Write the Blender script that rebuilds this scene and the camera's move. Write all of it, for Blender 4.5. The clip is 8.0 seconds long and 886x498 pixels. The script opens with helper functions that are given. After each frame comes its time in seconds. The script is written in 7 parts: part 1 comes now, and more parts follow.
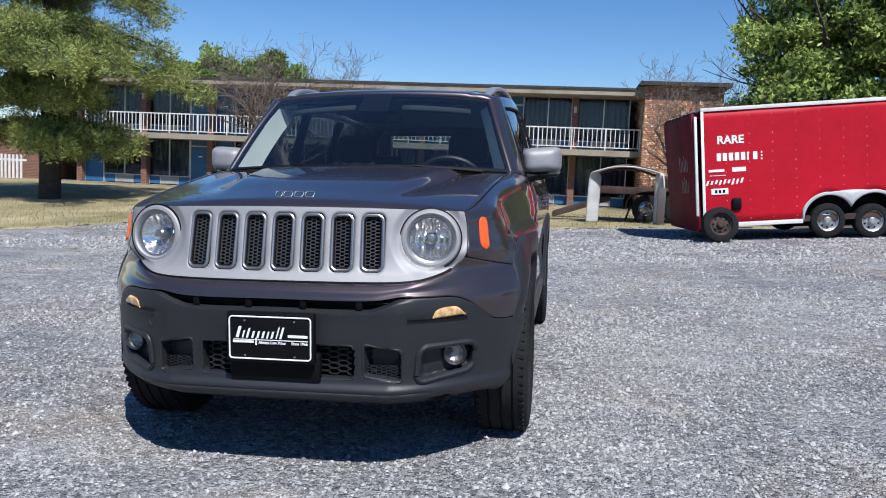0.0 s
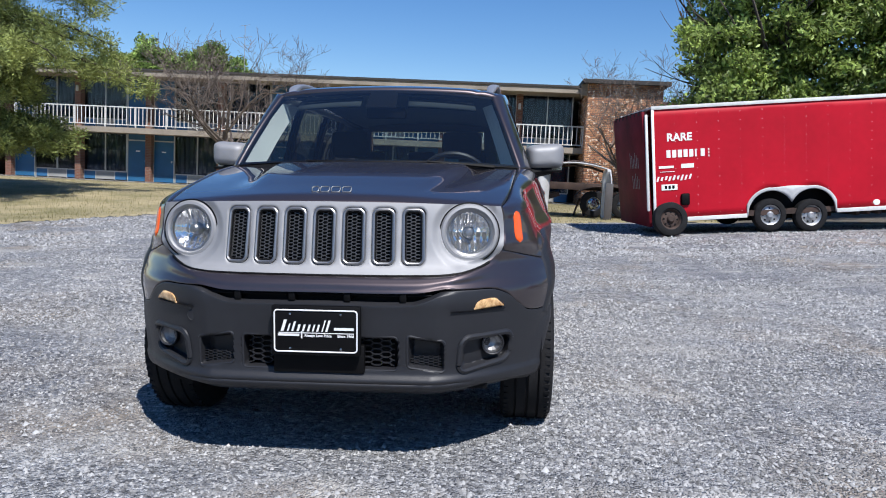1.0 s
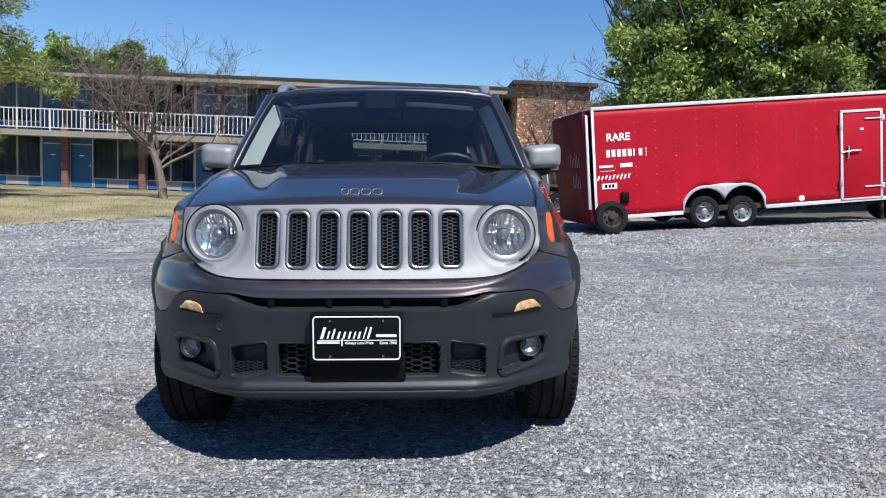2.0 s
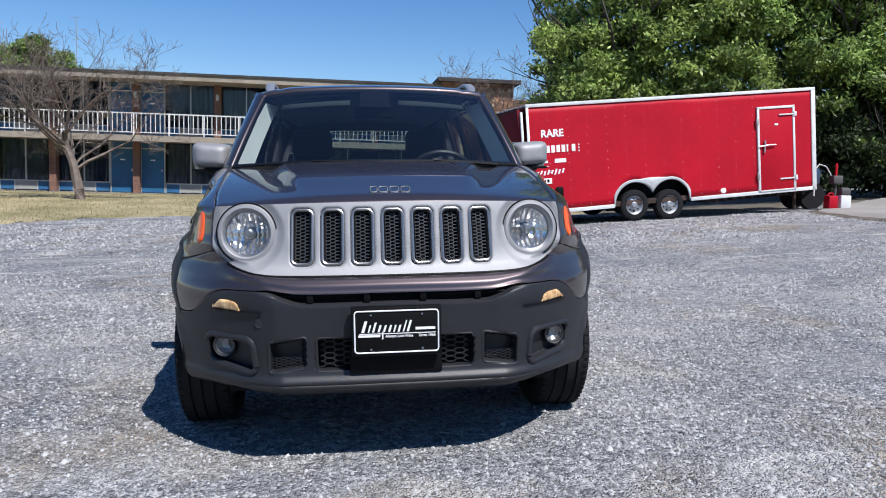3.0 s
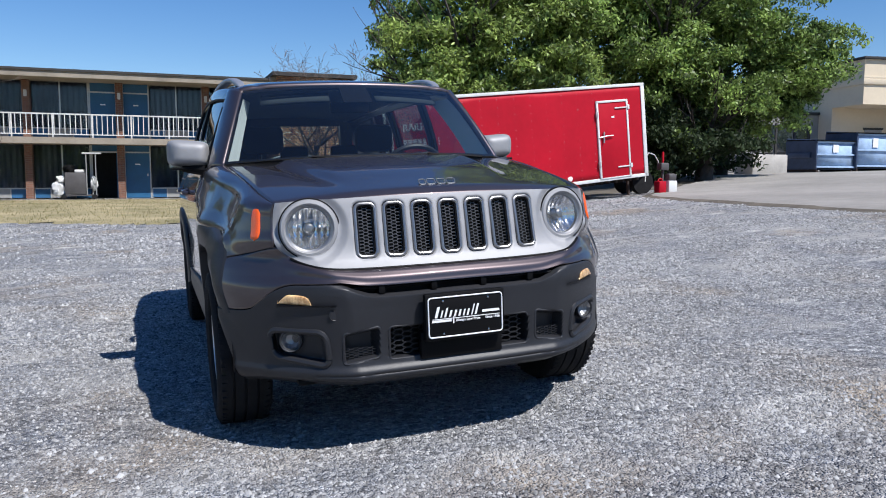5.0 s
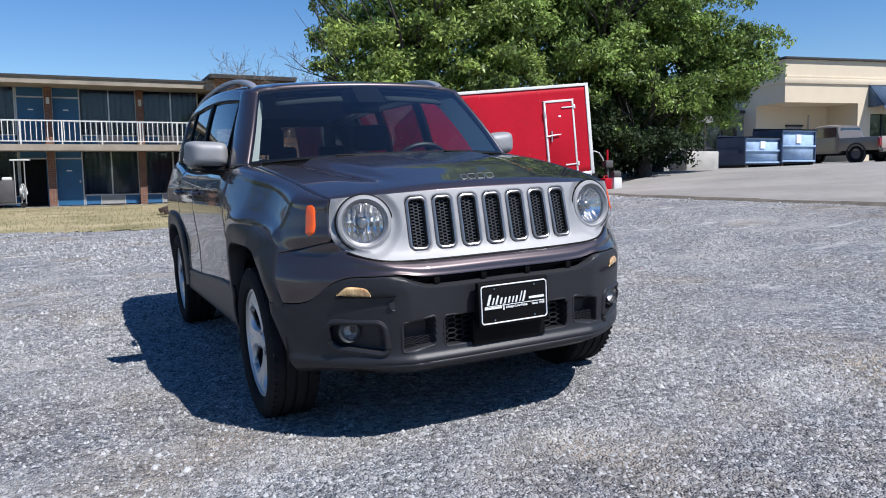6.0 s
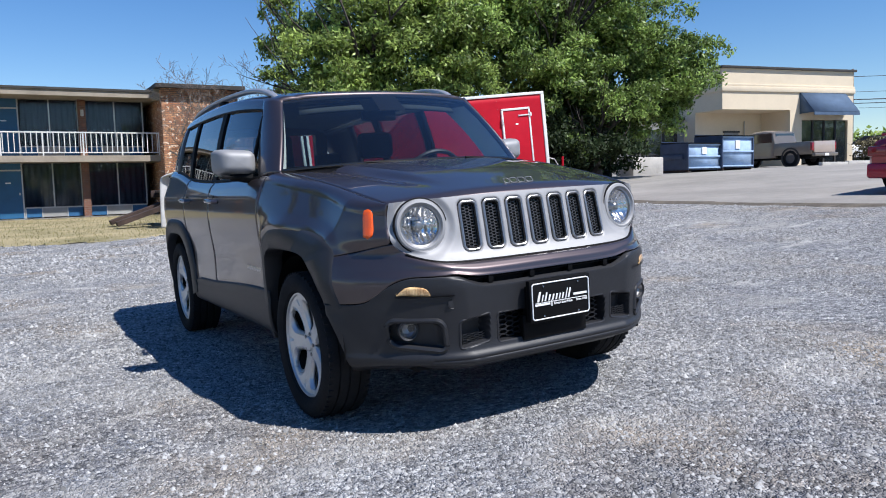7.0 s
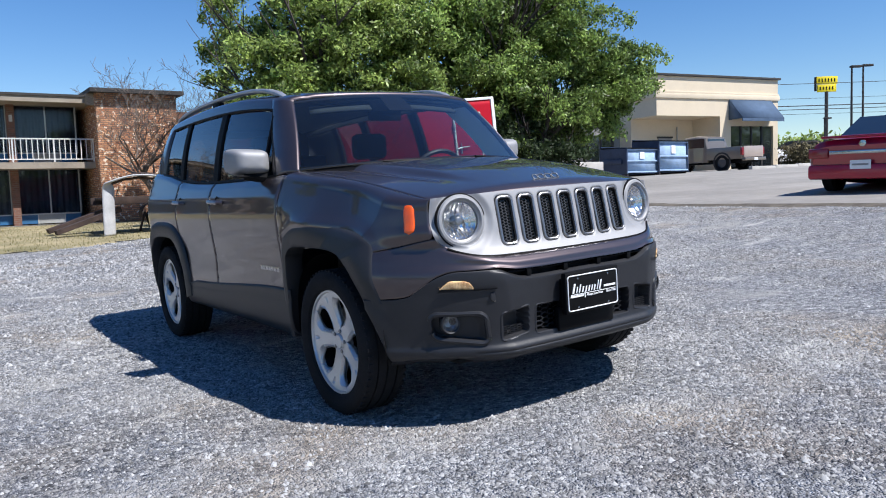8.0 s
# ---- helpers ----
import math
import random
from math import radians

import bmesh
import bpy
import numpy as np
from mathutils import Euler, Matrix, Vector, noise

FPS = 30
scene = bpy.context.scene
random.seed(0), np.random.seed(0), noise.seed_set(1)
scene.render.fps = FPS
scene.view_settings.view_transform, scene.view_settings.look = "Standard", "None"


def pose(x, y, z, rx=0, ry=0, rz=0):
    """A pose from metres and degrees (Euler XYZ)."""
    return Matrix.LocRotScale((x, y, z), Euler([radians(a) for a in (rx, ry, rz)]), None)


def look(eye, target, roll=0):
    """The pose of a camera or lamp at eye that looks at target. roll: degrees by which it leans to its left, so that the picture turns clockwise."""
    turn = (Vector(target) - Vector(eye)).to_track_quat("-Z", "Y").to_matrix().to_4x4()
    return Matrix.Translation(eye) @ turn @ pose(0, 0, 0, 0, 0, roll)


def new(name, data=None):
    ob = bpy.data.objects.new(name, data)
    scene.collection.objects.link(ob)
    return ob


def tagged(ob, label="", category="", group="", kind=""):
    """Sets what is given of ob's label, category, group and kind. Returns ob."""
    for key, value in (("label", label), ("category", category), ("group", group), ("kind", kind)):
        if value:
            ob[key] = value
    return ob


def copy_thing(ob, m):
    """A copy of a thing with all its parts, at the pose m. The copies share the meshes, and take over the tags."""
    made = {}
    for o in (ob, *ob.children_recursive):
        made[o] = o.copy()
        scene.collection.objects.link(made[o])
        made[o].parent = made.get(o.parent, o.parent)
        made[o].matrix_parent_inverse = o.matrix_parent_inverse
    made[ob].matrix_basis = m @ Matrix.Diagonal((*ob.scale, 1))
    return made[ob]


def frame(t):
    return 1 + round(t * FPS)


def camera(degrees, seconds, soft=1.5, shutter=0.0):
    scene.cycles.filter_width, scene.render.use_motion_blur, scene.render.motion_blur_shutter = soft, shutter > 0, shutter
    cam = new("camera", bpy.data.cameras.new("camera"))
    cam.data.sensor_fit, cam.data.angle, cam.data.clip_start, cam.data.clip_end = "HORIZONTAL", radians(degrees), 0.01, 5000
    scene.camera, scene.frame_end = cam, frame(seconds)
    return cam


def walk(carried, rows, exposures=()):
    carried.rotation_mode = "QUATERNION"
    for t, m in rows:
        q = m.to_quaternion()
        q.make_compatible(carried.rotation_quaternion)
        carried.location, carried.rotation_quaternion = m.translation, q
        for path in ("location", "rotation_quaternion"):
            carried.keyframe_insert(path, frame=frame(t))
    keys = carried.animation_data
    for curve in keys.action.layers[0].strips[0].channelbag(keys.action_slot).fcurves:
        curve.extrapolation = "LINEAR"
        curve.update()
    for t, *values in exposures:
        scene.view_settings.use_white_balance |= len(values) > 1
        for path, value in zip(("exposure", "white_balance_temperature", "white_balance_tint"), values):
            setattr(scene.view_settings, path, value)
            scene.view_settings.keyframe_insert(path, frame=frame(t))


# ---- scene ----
cam = camera(60.4, 8.0, 1.0)
LOT = pose(0, 0, 0, 0, -2.2, 0)
PATH = [
    (0, (0.999, -2.461, 1.053), (0.683, -0.494, 0.879), 0.5),
    (0.5, (0.823, -2.525, 1.054), (0.581, -0.548, 0.872), 0.6),
    (1, (0.647, -2.584, 1.049), (0.492, -0.598, 0.865), 0.6),
    (1.5, (0.435, -2.532, 1.047), (0.376, -0.541, 0.867), 0.5),
    (1.7, (0.354, -2.53, 1.049), (0.337, -0.538, 0.871), 0.3),
    (2.8, (-0.084, -2.665, 1.043), (0.124, -0.685, 0.853), -0.5),
    (3, (-0.173, -2.626, 1.051), (0.082, -0.651, 0.861), -0.6),
    (3.5, (-0.365, -2.637, 1.05), (0.003, -0.68, 0.857), -1.0),
    (4, (-0.592, -2.707, 1.055), (-0.109, -0.776, 0.857), -1.3),
    (4.5, (-0.82, -2.614, 1.037), (-0.223, -0.716, 0.831), -1.7),
    (4.7, (-0.912, -2.57, 1.054), (-0.271, -0.687, 0.844), -1.8),
    (5.8, (-1.416, -2.588, 1.062), (-0.589, -0.78, 0.845), -2.7),
    (6, (-1.507, -2.529, 1.053), (-0.65, -0.735, 0.836), -2.9),
    (6.5, (-1.691, -2.425, 1.055), (-0.766, -0.664, 0.848), -3.2),
    (7, (-1.956, -2.452, 1.063), (-0.965, -0.726, 0.859), -3.5),
    (7.5, (-2.153, -2.412, 1.052), (-1.092, -0.729, 0.852), -3.7),
    (8, (-2.345, -2.279, 1.048), (-1.211, -0.643, 0.85), -3.8),
]
walk(cam, [(t, LOT @ look(eye, target, roll)) for t, eye, target, roll in PATH], [(0, 0.36, 6250, 11), (5, 0.37, 6250, 11), (8, 0.52, 6250, 11)])
import functools

# ---------------------------------------------------------------- light
SUN_TO = Vector((0.37, -0.70, 1.12)).normalized()
world = bpy.data.worlds.new("sky")
scene.world = world
world.use_nodes = True
wn = world.node_tree
sky = wn.nodes.new("ShaderNodeTexSky")
sky.sky_type = "NISHITA"
sky.sun_disc = False
sky.sun_elevation = math.asin(SUN_TO.z)
sky.sun_rotation = math.atan2(SUN_TO.x, SUN_TO.y)
sky.altitude = 200
sky.air_density, sky.dust_density, sky.ozone_density = 1.0, 0.0, 3.0
wn.nodes["Background"].inputs["Strength"].default_value = 0.093
deep = wn.nodes.new("ShaderNodeHueSaturation")
deep.inputs["Hue"].default_value = 0.507
deep.inputs["Saturation"].default_value = 1.28
wn.links.new(sky.outputs["Color"], deep.inputs["Color"])
wn.links.new(deep.outputs["Color"], wn.nodes["Background"].inputs["Color"])
sun = new("sun", bpy.data.lights.new("sun", "SUN"))
sun.data.energy, sun.data.angle, sun.data.color = 5.0, radians(0.55), (1.0, 0.965, 0.92)
sun.matrix_world = look(SUN_TO * 60, (0, 0, 0))


# ---------------------------------------------------------------- materials
def shade(name, col, rough=0.6, metal=0.0, var=0.15, scale=6.0, bump=0.0, bscale=60.0, coat=0.0, spec=0.5, tint=None, rand=0.0, coords="Object", thin=0.0):
    """A principled material with two scales of variation and a fine relief."""
    m = bpy.data.materials.new(name)
    m.use_nodes = True
    t = m.node_tree
    p = t.nodes["Principled BSDF"]
    p.inputs["Roughness"].default_value = rough
    p.inputs["Metallic"].default_value = metal
    p.inputs["Coat Weight"].default_value = coat
    p.inputs["Coat Roughness"].default_value = 0.03
    p.inputs["Specular IOR Level"].default_value = spec
    co = t.nodes.new("ShaderNodeTexCoord")
    n1 = t.nodes.new("ShaderNodeTexNoise")
    n1.inputs["Scale"].default_value = scale
    n1.inputs["Detail"].default_value = 6
    n2 = t.nodes.new("ShaderNodeTexNoise")
    n2.inputs["Scale"].default_value = scale * 9
    n2.inputs["Detail"].default_value = 3
    t.links.new(co.outputs[coords], n1.inputs["Vector"])
    t.links.new(co.outputs[coords], n2.inputs["Vector"])
    add = t.nodes.new("ShaderNodeMath")
    add.operation = "MULTIPLY_ADD"
    add.inputs[1].default_value = 0.4
    t.links.new(n2.outputs["Fac"], add.inputs[0])
    t.links.new(n1.outputs["Fac"], add.inputs[2])
    mix = t.nodes.new("ShaderNodeMix")
    mix.data_type = "RGBA"
    dark = [c * (1 - var) for c in col]
    light = [min(1, c * (1 + var)) for c in (tint or col)]
    mix.inputs["A"].default_value = (*dark, 1)
    mix.inputs["B"].default_value = (*light, 1)
    rng = t.nodes.new("ShaderNodeMapRange")
    rng.inputs["From Min"].default_value, rng.inputs["From Max"].default_value = 0.45, 0.95
    t.links.new(add.outputs[0], rng.inputs["Value"])
    t.links.new(rng.outputs["Result"], mix.inputs["Factor"])
    out = mix.outputs["Result"]
    if rand:
        oi = t.nodes.new("ShaderNodeObjectInfo")
        gi = t.nodes.new("ShaderNodeNewGeometry")
        sm = t.nodes.new("ShaderNodeMath")
        sm.operation = "ADD"
        t.links.new(oi.outputs["Random"], sm.inputs[0])
        t.links.new(gi.outputs["Random Per Island"], sm.inputs[1])
        fr = t.nodes.new("ShaderNodeMath")
        fr.operation = "FRACT"
        t.links.new(sm.outputs[0], fr.inputs[0])
        rr = t.nodes.new("ShaderNodeMapRange")
        rr.inputs["To Min"].default_value, rr.inputs["To Max"].default_value = 1 - rand, 1 + rand
        t.links.new(fr.outputs[0], rr.inputs["Value"])
        hs = t.nodes.new("ShaderNodeHueSaturation")
        t.links.new(rr.outputs["Result"], hs.inputs["Value"])
        t.links.new(out, hs.inputs["Color"])
        out = hs.outputs["Color"]
    t.links.new(out, p.inputs["Base Color"])
    if thin:
        tl = t.nodes.new("ShaderNodeBsdfTranslucent")
        t.links.new(out, tl.inputs["Color"])
        ms = t.nodes.new("ShaderNodeMixShader")
        ms.inputs[0].default_value = thin
        t.links.new(p.outputs[0], ms.inputs[1])
        t.links.new(tl.outputs[0], ms.inputs[2])
        t.links.new(ms.outputs[0], t.nodes["Material Output"].inputs["Surface"])
    if bump:
        nb = t.nodes.new("ShaderNodeTexNoise")
        nb.inputs["Scale"].default_value = bscale
        nb.inputs["Detail"].default_value = 4
        t.links.new(co.outputs[coords], nb.inputs["Vector"])
        b = t.nodes.new("ShaderNodeBump")
        b.inputs["Strength"].default_value = bump
        b.inputs["Distance"].default_value = 0.01
        t.links.new(nb.outputs["Fac"], b.inputs["Height"])
        t.links.new(b.outputs["Normal"], p.inputs["Normal"])
    return m


def pane_glass(name, tint, alpha, facing=0.07, film=0.0, rise=5.0):
    """Window glass: clear transmission through a tint, mixed with a mirror by Fresnel."""
    m = bpy.data.materials.new(name)
    m.use_nodes = True
    t = m.node_tree
    for n in list(t.nodes):
        t.nodes.remove(n)
    out = t.nodes.new("ShaderNodeOutputMaterial")
    tr = t.nodes.new("ShaderNodeBsdfTransparent")
    tr.inputs["Color"].default_value = (*[c * alpha for c in tint], 1)
    gl = t.nodes.new("ShaderNodeBsdfGlossy")
    gl.inputs["Roughness"].default_value = 0.015
    gl.inputs["Color"].default_value = (0.95, 0.97, 1.0, 1)
    lw = t.nodes.new("ShaderNodeLayerWeight")
    lw.inputs["Blend"].default_value = 0.5
    pw = t.nodes.new("ShaderNodeMath")
    pw.operation = "POWER"
    pw.inputs[1].default_value = rise
    t.links.new(lw.outputs["Facing"], pw.inputs[0])
    fr = t.nodes.new("ShaderNodeMath")
    fr.operation = "MULTIPLY_ADD"
    fr.inputs[1].default_value, fr.inputs[2].default_value = 1 - facing, facing
    t.links.new(pw.outputs[0], fr.inputs[0])
    mx = t.nodes.new("ShaderNodeMixShader")
    t.links.new(fr.outputs[0], mx.inputs[0])
    t.links.new(tr.outputs[0], mx.inputs[1])
    t.links.new(gl.outputs[0], mx.inputs[2])
    last = mx
    if film:
        # a thin film of dust on the outside
        df = t.nodes.new("ShaderNodeBsdfDiffuse")
        df.inputs["Color"].default_value = (0.62, 0.63, 0.62, 1)
        last = t.nodes.new("ShaderNodeMixShader")
        last.inputs[0].default_value = film
        t.links.new(mx.outputs[0], last.inputs[1])
        t.links.new(df.outputs[0], last.inputs[2])
    t.links.new(last.outputs[0], out.inputs["Surface"])
    return m


def brick_mat(name, a, b, c, mortar):
    m = bpy.data.materials.new(name)
    m.use_nodes = True
    t = m.node_tree
    p = t.nodes["Principled BSDF"]
    p.inputs["Roughness"].default_value = 0.85
    co = t.nodes.new("ShaderNodeTexCoord")
    sp = t.nodes.new("ShaderNodeSeparateXYZ")
    t.links.new(co.outputs["Object"], sp.inputs[0])
    ad = t.nodes.new("ShaderNodeMath")
    t.links.new(sp.outputs["X"], ad.inputs[0])
    t.links.new(sp.outputs["Y"], ad.inputs[1])
    cb = t.nodes.new("ShaderNodeCombineXYZ")
    t.links.new(ad.outputs[0], cb.inputs["X"])
    t.links.new(sp.outputs["Z"], cb.inputs["Y"])
    br = t.nodes.new("ShaderNodeTexBrick")
    br.inputs["Scale"].default_value = 1.0
    br.inputs["Brick Width"].default_value = 0.215
    br.inputs["Row Height"].default_value = 0.075
    br.inputs["Mortar Size"].default_value = 0.010
    br.inputs["Color1"].default_value = (*a, 1)
    br.inputs["Color2"].default_value = (*b, 1)
    br.inputs["Mortar"].default_value = (*mortar, 1)
    t.links.new(cb.outputs[0], br.inputs["Vector"])
    vo = t.nodes.new("ShaderNodeTexNoise")
    vo.inputs["Scale"].default_value = 7.0
    vo.inputs["Detail"].default_value = 5
    t.links.new(cb.outputs[0], vo.inputs["Vector"])
    rg = t.nodes.new("ShaderNodeMapRange")
    rg.inputs["From Min"].default_value, rg.inputs["From Max"].default_value = 0.58, 0.62
    t.links.new(vo.outputs["Fac"], rg.inputs["Value"])
    mx = t.nodes.new("ShaderNodeMix")
    mx.data_type = "RGBA"
    mx.inputs["B"].default_value = (*c, 1)
    t.links.new(rg.outputs["Result"], mx.inputs["Factor"])
    t.links.new(br.outputs["Color"], mx.inputs["A"])
    t.links.new(mx.outputs["Result"], p.inputs["Base Color"])
    bp = t.nodes.new("ShaderNodeBump")
    bp.inputs["Strength"].default_value = 0.6
    bp.inputs["Distance"].default_value = 0.01
    bp.invert = True
    t.links.new(br.outputs["Fac"], bp.inputs["Height"])
    t.links.new(bp.outputs["Normal"], p.inputs["Normal"])
    return m


def gravel_mat(name):
    """Crushed stone: chips of three sizes over a few broad patches of dust, clay and darker chips."""
    m = bpy.data.materials.new(name)
    m.use_nodes = True
    t = m.node_tree
    p = t.nodes["Principled BSDF"]
    p.inputs["Roughness"].default_value = 0.92
    p.inputs["Specular IOR Level"].default_value = 0.3
    co = t.nodes.new("ShaderNodeTexCoord")

    def math_node(op, a, b, c=0.0):
        n = t.nodes.new("ShaderNodeMath")
        n.operation = op
        for i, q in enumerate((a, b, c)):
            if isinstance(q, (int, float)):
                n.inputs[i].default_value = q
            else:
                t.links.new(q, n.inputs[i])
        return n.outputs[0]

    def noise_mask(scale, lo, hi, top, stretch=(1, 1, 1)):
        mp = t.nodes.new("ShaderNodeMapping")
        mp.inputs["Scale"].default_value = stretch
        t.links.new(co.outputs["Object"], mp.inputs["Vector"])
        n = t.nodes.new("ShaderNodeTexNoise")
        n.inputs["Scale"].default_value = scale
        n.inputs["Detail"].default_value = 6
        n.inputs["Roughness"].default_value = 0.62
        t.links.new(mp.outputs[0], n.inputs["Vector"])
        r = t.nodes.new("ShaderNodeMapRange")
        r.inputs["From Min"].default_value, r.inputs["From Max"].default_value = lo, hi
        r.inputs["To Max"].default_value = top
        t.links.new(n.outputs["Fac"], r.inputs["Value"])
        return r.outputs["Result"]

    def blend(mode, fac, a, b):
        n = t.nodes.new("ShaderNodeMix")
        n.data_type = "RGBA"
        n.blend_type = mode
        t.links.new(fac, n.inputs["Factor"])
        t.links.new(a, n.inputs["A"])
        n.inputs["B"].default_value = (*b, 1)
        return n.outputs["Result"]

    vals, hts = [], []
    for sc in (58.0, 120.0, 29.0):
        v = t.nodes.new("ShaderNodeTexVoronoi")
        v.inputs["Scale"].default_value = sc
        t.links.new(co.outputs["Object"], v.inputs["Vector"])
        sp = t.nodes.new("ShaderNodeSeparateColor")
        t.links.new(v.outputs["Color"], sp.inputs[0])
        vals.append(sp.outputs[0])
        hts.append(v.outputs["Distance"])
    k = math_node("MULTIPLY_ADD", vals[0], 0.42, math_node("MULTIPLY_ADD", vals[1], 0.29, math_node("MULTIPLY", vals[2], 0.29)))
    ramp = t.nodes.new("ShaderNodeValToRGB")
    els = ramp.color_ramp.elements
    els[0].position, els[0].color = 0.12, (0.078, 0.080, 0.085, 1)
    els[1].position, els[1].color = 0.93, (0.85, 0.84, 0.82, 1)
    for pos, c in ((0.38, (0.215, 0.219, 0.229)), (0.58, (0.345, 0.348, 0.354)), (0.75, (0.48, 0.48, 0.48))):
        e = els.new(pos)
        e.color = (*c, 1)
    t.links.new(k, ramp.inputs["Fac"])
    col = blend("MULTIPLY", noise_mask(0.42, 0.47, 0.64, 0.95), ramp.outputs["Color"], (0.68, 0.70, 0.75))
    col = blend("MIX", noise_mask(0.85, 0.51, 0.68, 0.85, (1, 1.7, 1)), col, (0.47, 0.452, 0.425))
    col = blend("MULTIPLY", noise_mask(0.6, 0.51, 0.65, 1.0, (1.3, 1, 1)), col, (1.0, 0.88, 0.74))
    col = blend("MIX", noise_mask(1.5, 0.585, 0.69, 0.85, (0.7, 1.8, 1)), col, (0.66, 0.64, 0.60))
    t.links.new(col, p.inputs["Base Color"])
    b = t.nodes.new("ShaderNodeBump")
    b.invert = True
    b.inputs["Strength"].default_value = 1.0
    b.inputs["Distance"].default_value = 0.0150
    t.links.new(math_node("MULTIPLY_ADD", hts[2], 1.1, math_node("ADD", hts[0], hts[1])), b.inputs["Height"])
    t.links.new(b.outputs["Normal"], p.inputs["Normal"])
    return m


M = {}
M["gravel"] = gravel_mat("gravel")
M["stone"] = shade("stone_chip", (0.262, 0.261, 0.259), 0.9, var=0.3, scale=20, rand=0.62, spec=0.2)
M["grass"] = shade("dry_grass", (0.205, 0.185, 0.075), 0.95, var=0.3, scale=0.55, bump=0.6, bscale=22, tint=(0.31, 0.255, 0.15))
M["blade"] = shade("grass_blade", (0.29, 0.26, 0.12), 0.9, var=0.3, scale=0.6, rand=0.4, thin=0.45)
M["dark_ground"] = shade("dark_brown_ground", (0.10, 0.085, 0.065), 0.95, var=0.5, scale=4, bump=0.6, bscale=40)
M["asphalt"] = shade("worn_asphalt", (0.265, 0.248, 0.225), 0.92, var=0.22, scale=0.5, bump=0.4, bscale=90)
M["concrete"] = shade("concrete", (0.42, 0.40, 0.37), 0.9, var=0.2, scale=1.5, bump=0.2, bscale=40)
M["paint"] = shade("granite_metallic_paint", (0.072, 0.057, 0.059), 0.40, 0.78, var=0.06, scale=3, coat=1.0)
M["plastic"] = shade("charcoal_plastic", (0.0160, 0.0165, 0.0195), 0.46, var=0.15, scale=5, bump=0.08, bscale=700, spec=0.45)
M["black"] = shade("black_plastic", (0.003, 0.003, 0.0035), 0.6, var=0.15, scale=8, spec=0.15)
M["silver"] = shade("satin_silver_paint", (0.31, 0.31, 0.315), 0.64, 0.5, var=0.05, scale=4, coat=0.03)
M["chrome"] = shade("dull_chrome", (0.42, 0.43, 0.45), 0.20, 1.0, var=0.06, scale=12)
M["bezel"] = shade("grey_chrome", (0.28, 0.28, 0.285), 0.36, 0.85, var=0.06, scale=12)
M["reflector"] = shade("lamp_reflector", (0.80, 0.80, 0.79), 0.15, 0.95, var=0.10, scale=40)
M["rubber"] = shade("tyre_rubber", (0.016, 0.016, 0.017), 0.9, var=0.25, scale=10, bump=0.2, bscale=200, spec=0.15)
M["alloy"] = shade("machined_alloy", (0.60, 0.60, 0.60), 0.36, 0.6, var=0.08, scale=9)
M["alloy_dark"] = shade("grey_alloy", (0.10, 0.10, 0.105), 0.5, 0.8, var=0.1, scale=9)
M["amber"] = shade("amber_lens", (0.78, 0.095, 0.004), 0.25, var=0.1, scale=30, coat=0.6)
M["signal"] = shade("signal_lens", (0.48, 0.16, 0.035), 0.2, var=0.5, scale=34, coat=0.8, tint=(0.82, 0.46, 0.22))
M["glass"] = pane_glass("car_glass", (0.80, 0.92, 0.92), 0.66, 0.05, 0.004, 3.3)
M["glass_dark"] = pane_glass("tinted_glass", (0.86, 0.91, 0.96), 0.9, 0.022)
M["glass_side"] = pane_glass("side_glass", (0.72, 0.82, 0.82), 0.80, 0.11)
M["glass_rear"] = pane_glass("privacy_glass", (0.6, 0.66, 0.70), 0.30, 0.11)
M["lens"] = pane_glass("clear_lens", (0.98, 0.98, 0.98), 0.97, 0.035)
M["cloth"] = shade("black_upholstery", (0.018, 0.018, 0.020), 0.9, var=0.2, scale=15, bump=0.2, bscale=300)
M["trim"] = shade("pale_cabin_trim", (0.86, 0.88, 0.85), 0.8, var=0.06, scale=6)
M["lining"] = shade("grey_roof_lining", (0.22, 0.23, 0.225), 0.9, var=0.08, scale=6)
M["visor"] = shade("grey_visor_cloth", (0.030, 0.038, 0.040), 0.9, var=0.1, scale=6)
M["white"] = shade("white_paint", (0.78, 0.78, 0.77), 0.5, var=0.08, scale=6)
M["offwhite"] = shade("weathered_white_paint", (0.62, 0.62, 0.60), 0.6, var=0.15, scale=3)
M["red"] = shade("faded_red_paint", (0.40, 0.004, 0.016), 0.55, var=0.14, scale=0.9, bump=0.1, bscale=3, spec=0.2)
M["reddark"] = shade("mottled_dark_red_paint", (0.13, 0.008, 0.016), 0.6, var=0.4, scale=2.5, bump=0.3, bscale=5, spec=0.12)
M["carred"] = shade("red_metallic_paint", (0.33, 0.004, 0.030), 0.3, 0.2, var=0.06, scale=3, coat=0.5)
M["railgrey"] = shade("grey_rail_metal", (0.46, 0.465, 0.48), 0.42, 0.75, var=0.1, scale=9)
M["cartgrey"] = shade("grey_cart_plastic", (0.075, 0.07, 0.07), 0.6, var=0.2, scale=3)
M["shutglass"] = shade("dark_vehicle_glass", (0.012, 0.016, 0.020), 0.08, var=0.1, scale=3, coat=1.0)
M["lampdark"] = shade("dull_lamp_bowl", (0.15, 0.155, 0.16), 0.45, 0.6, var=0.4, scale=60)
M["meshgrey"] = shade("grey_mesh_plastic", (0.075, 0.075, 0.078), 0.4, 0.3, var=0.1, scale=9)
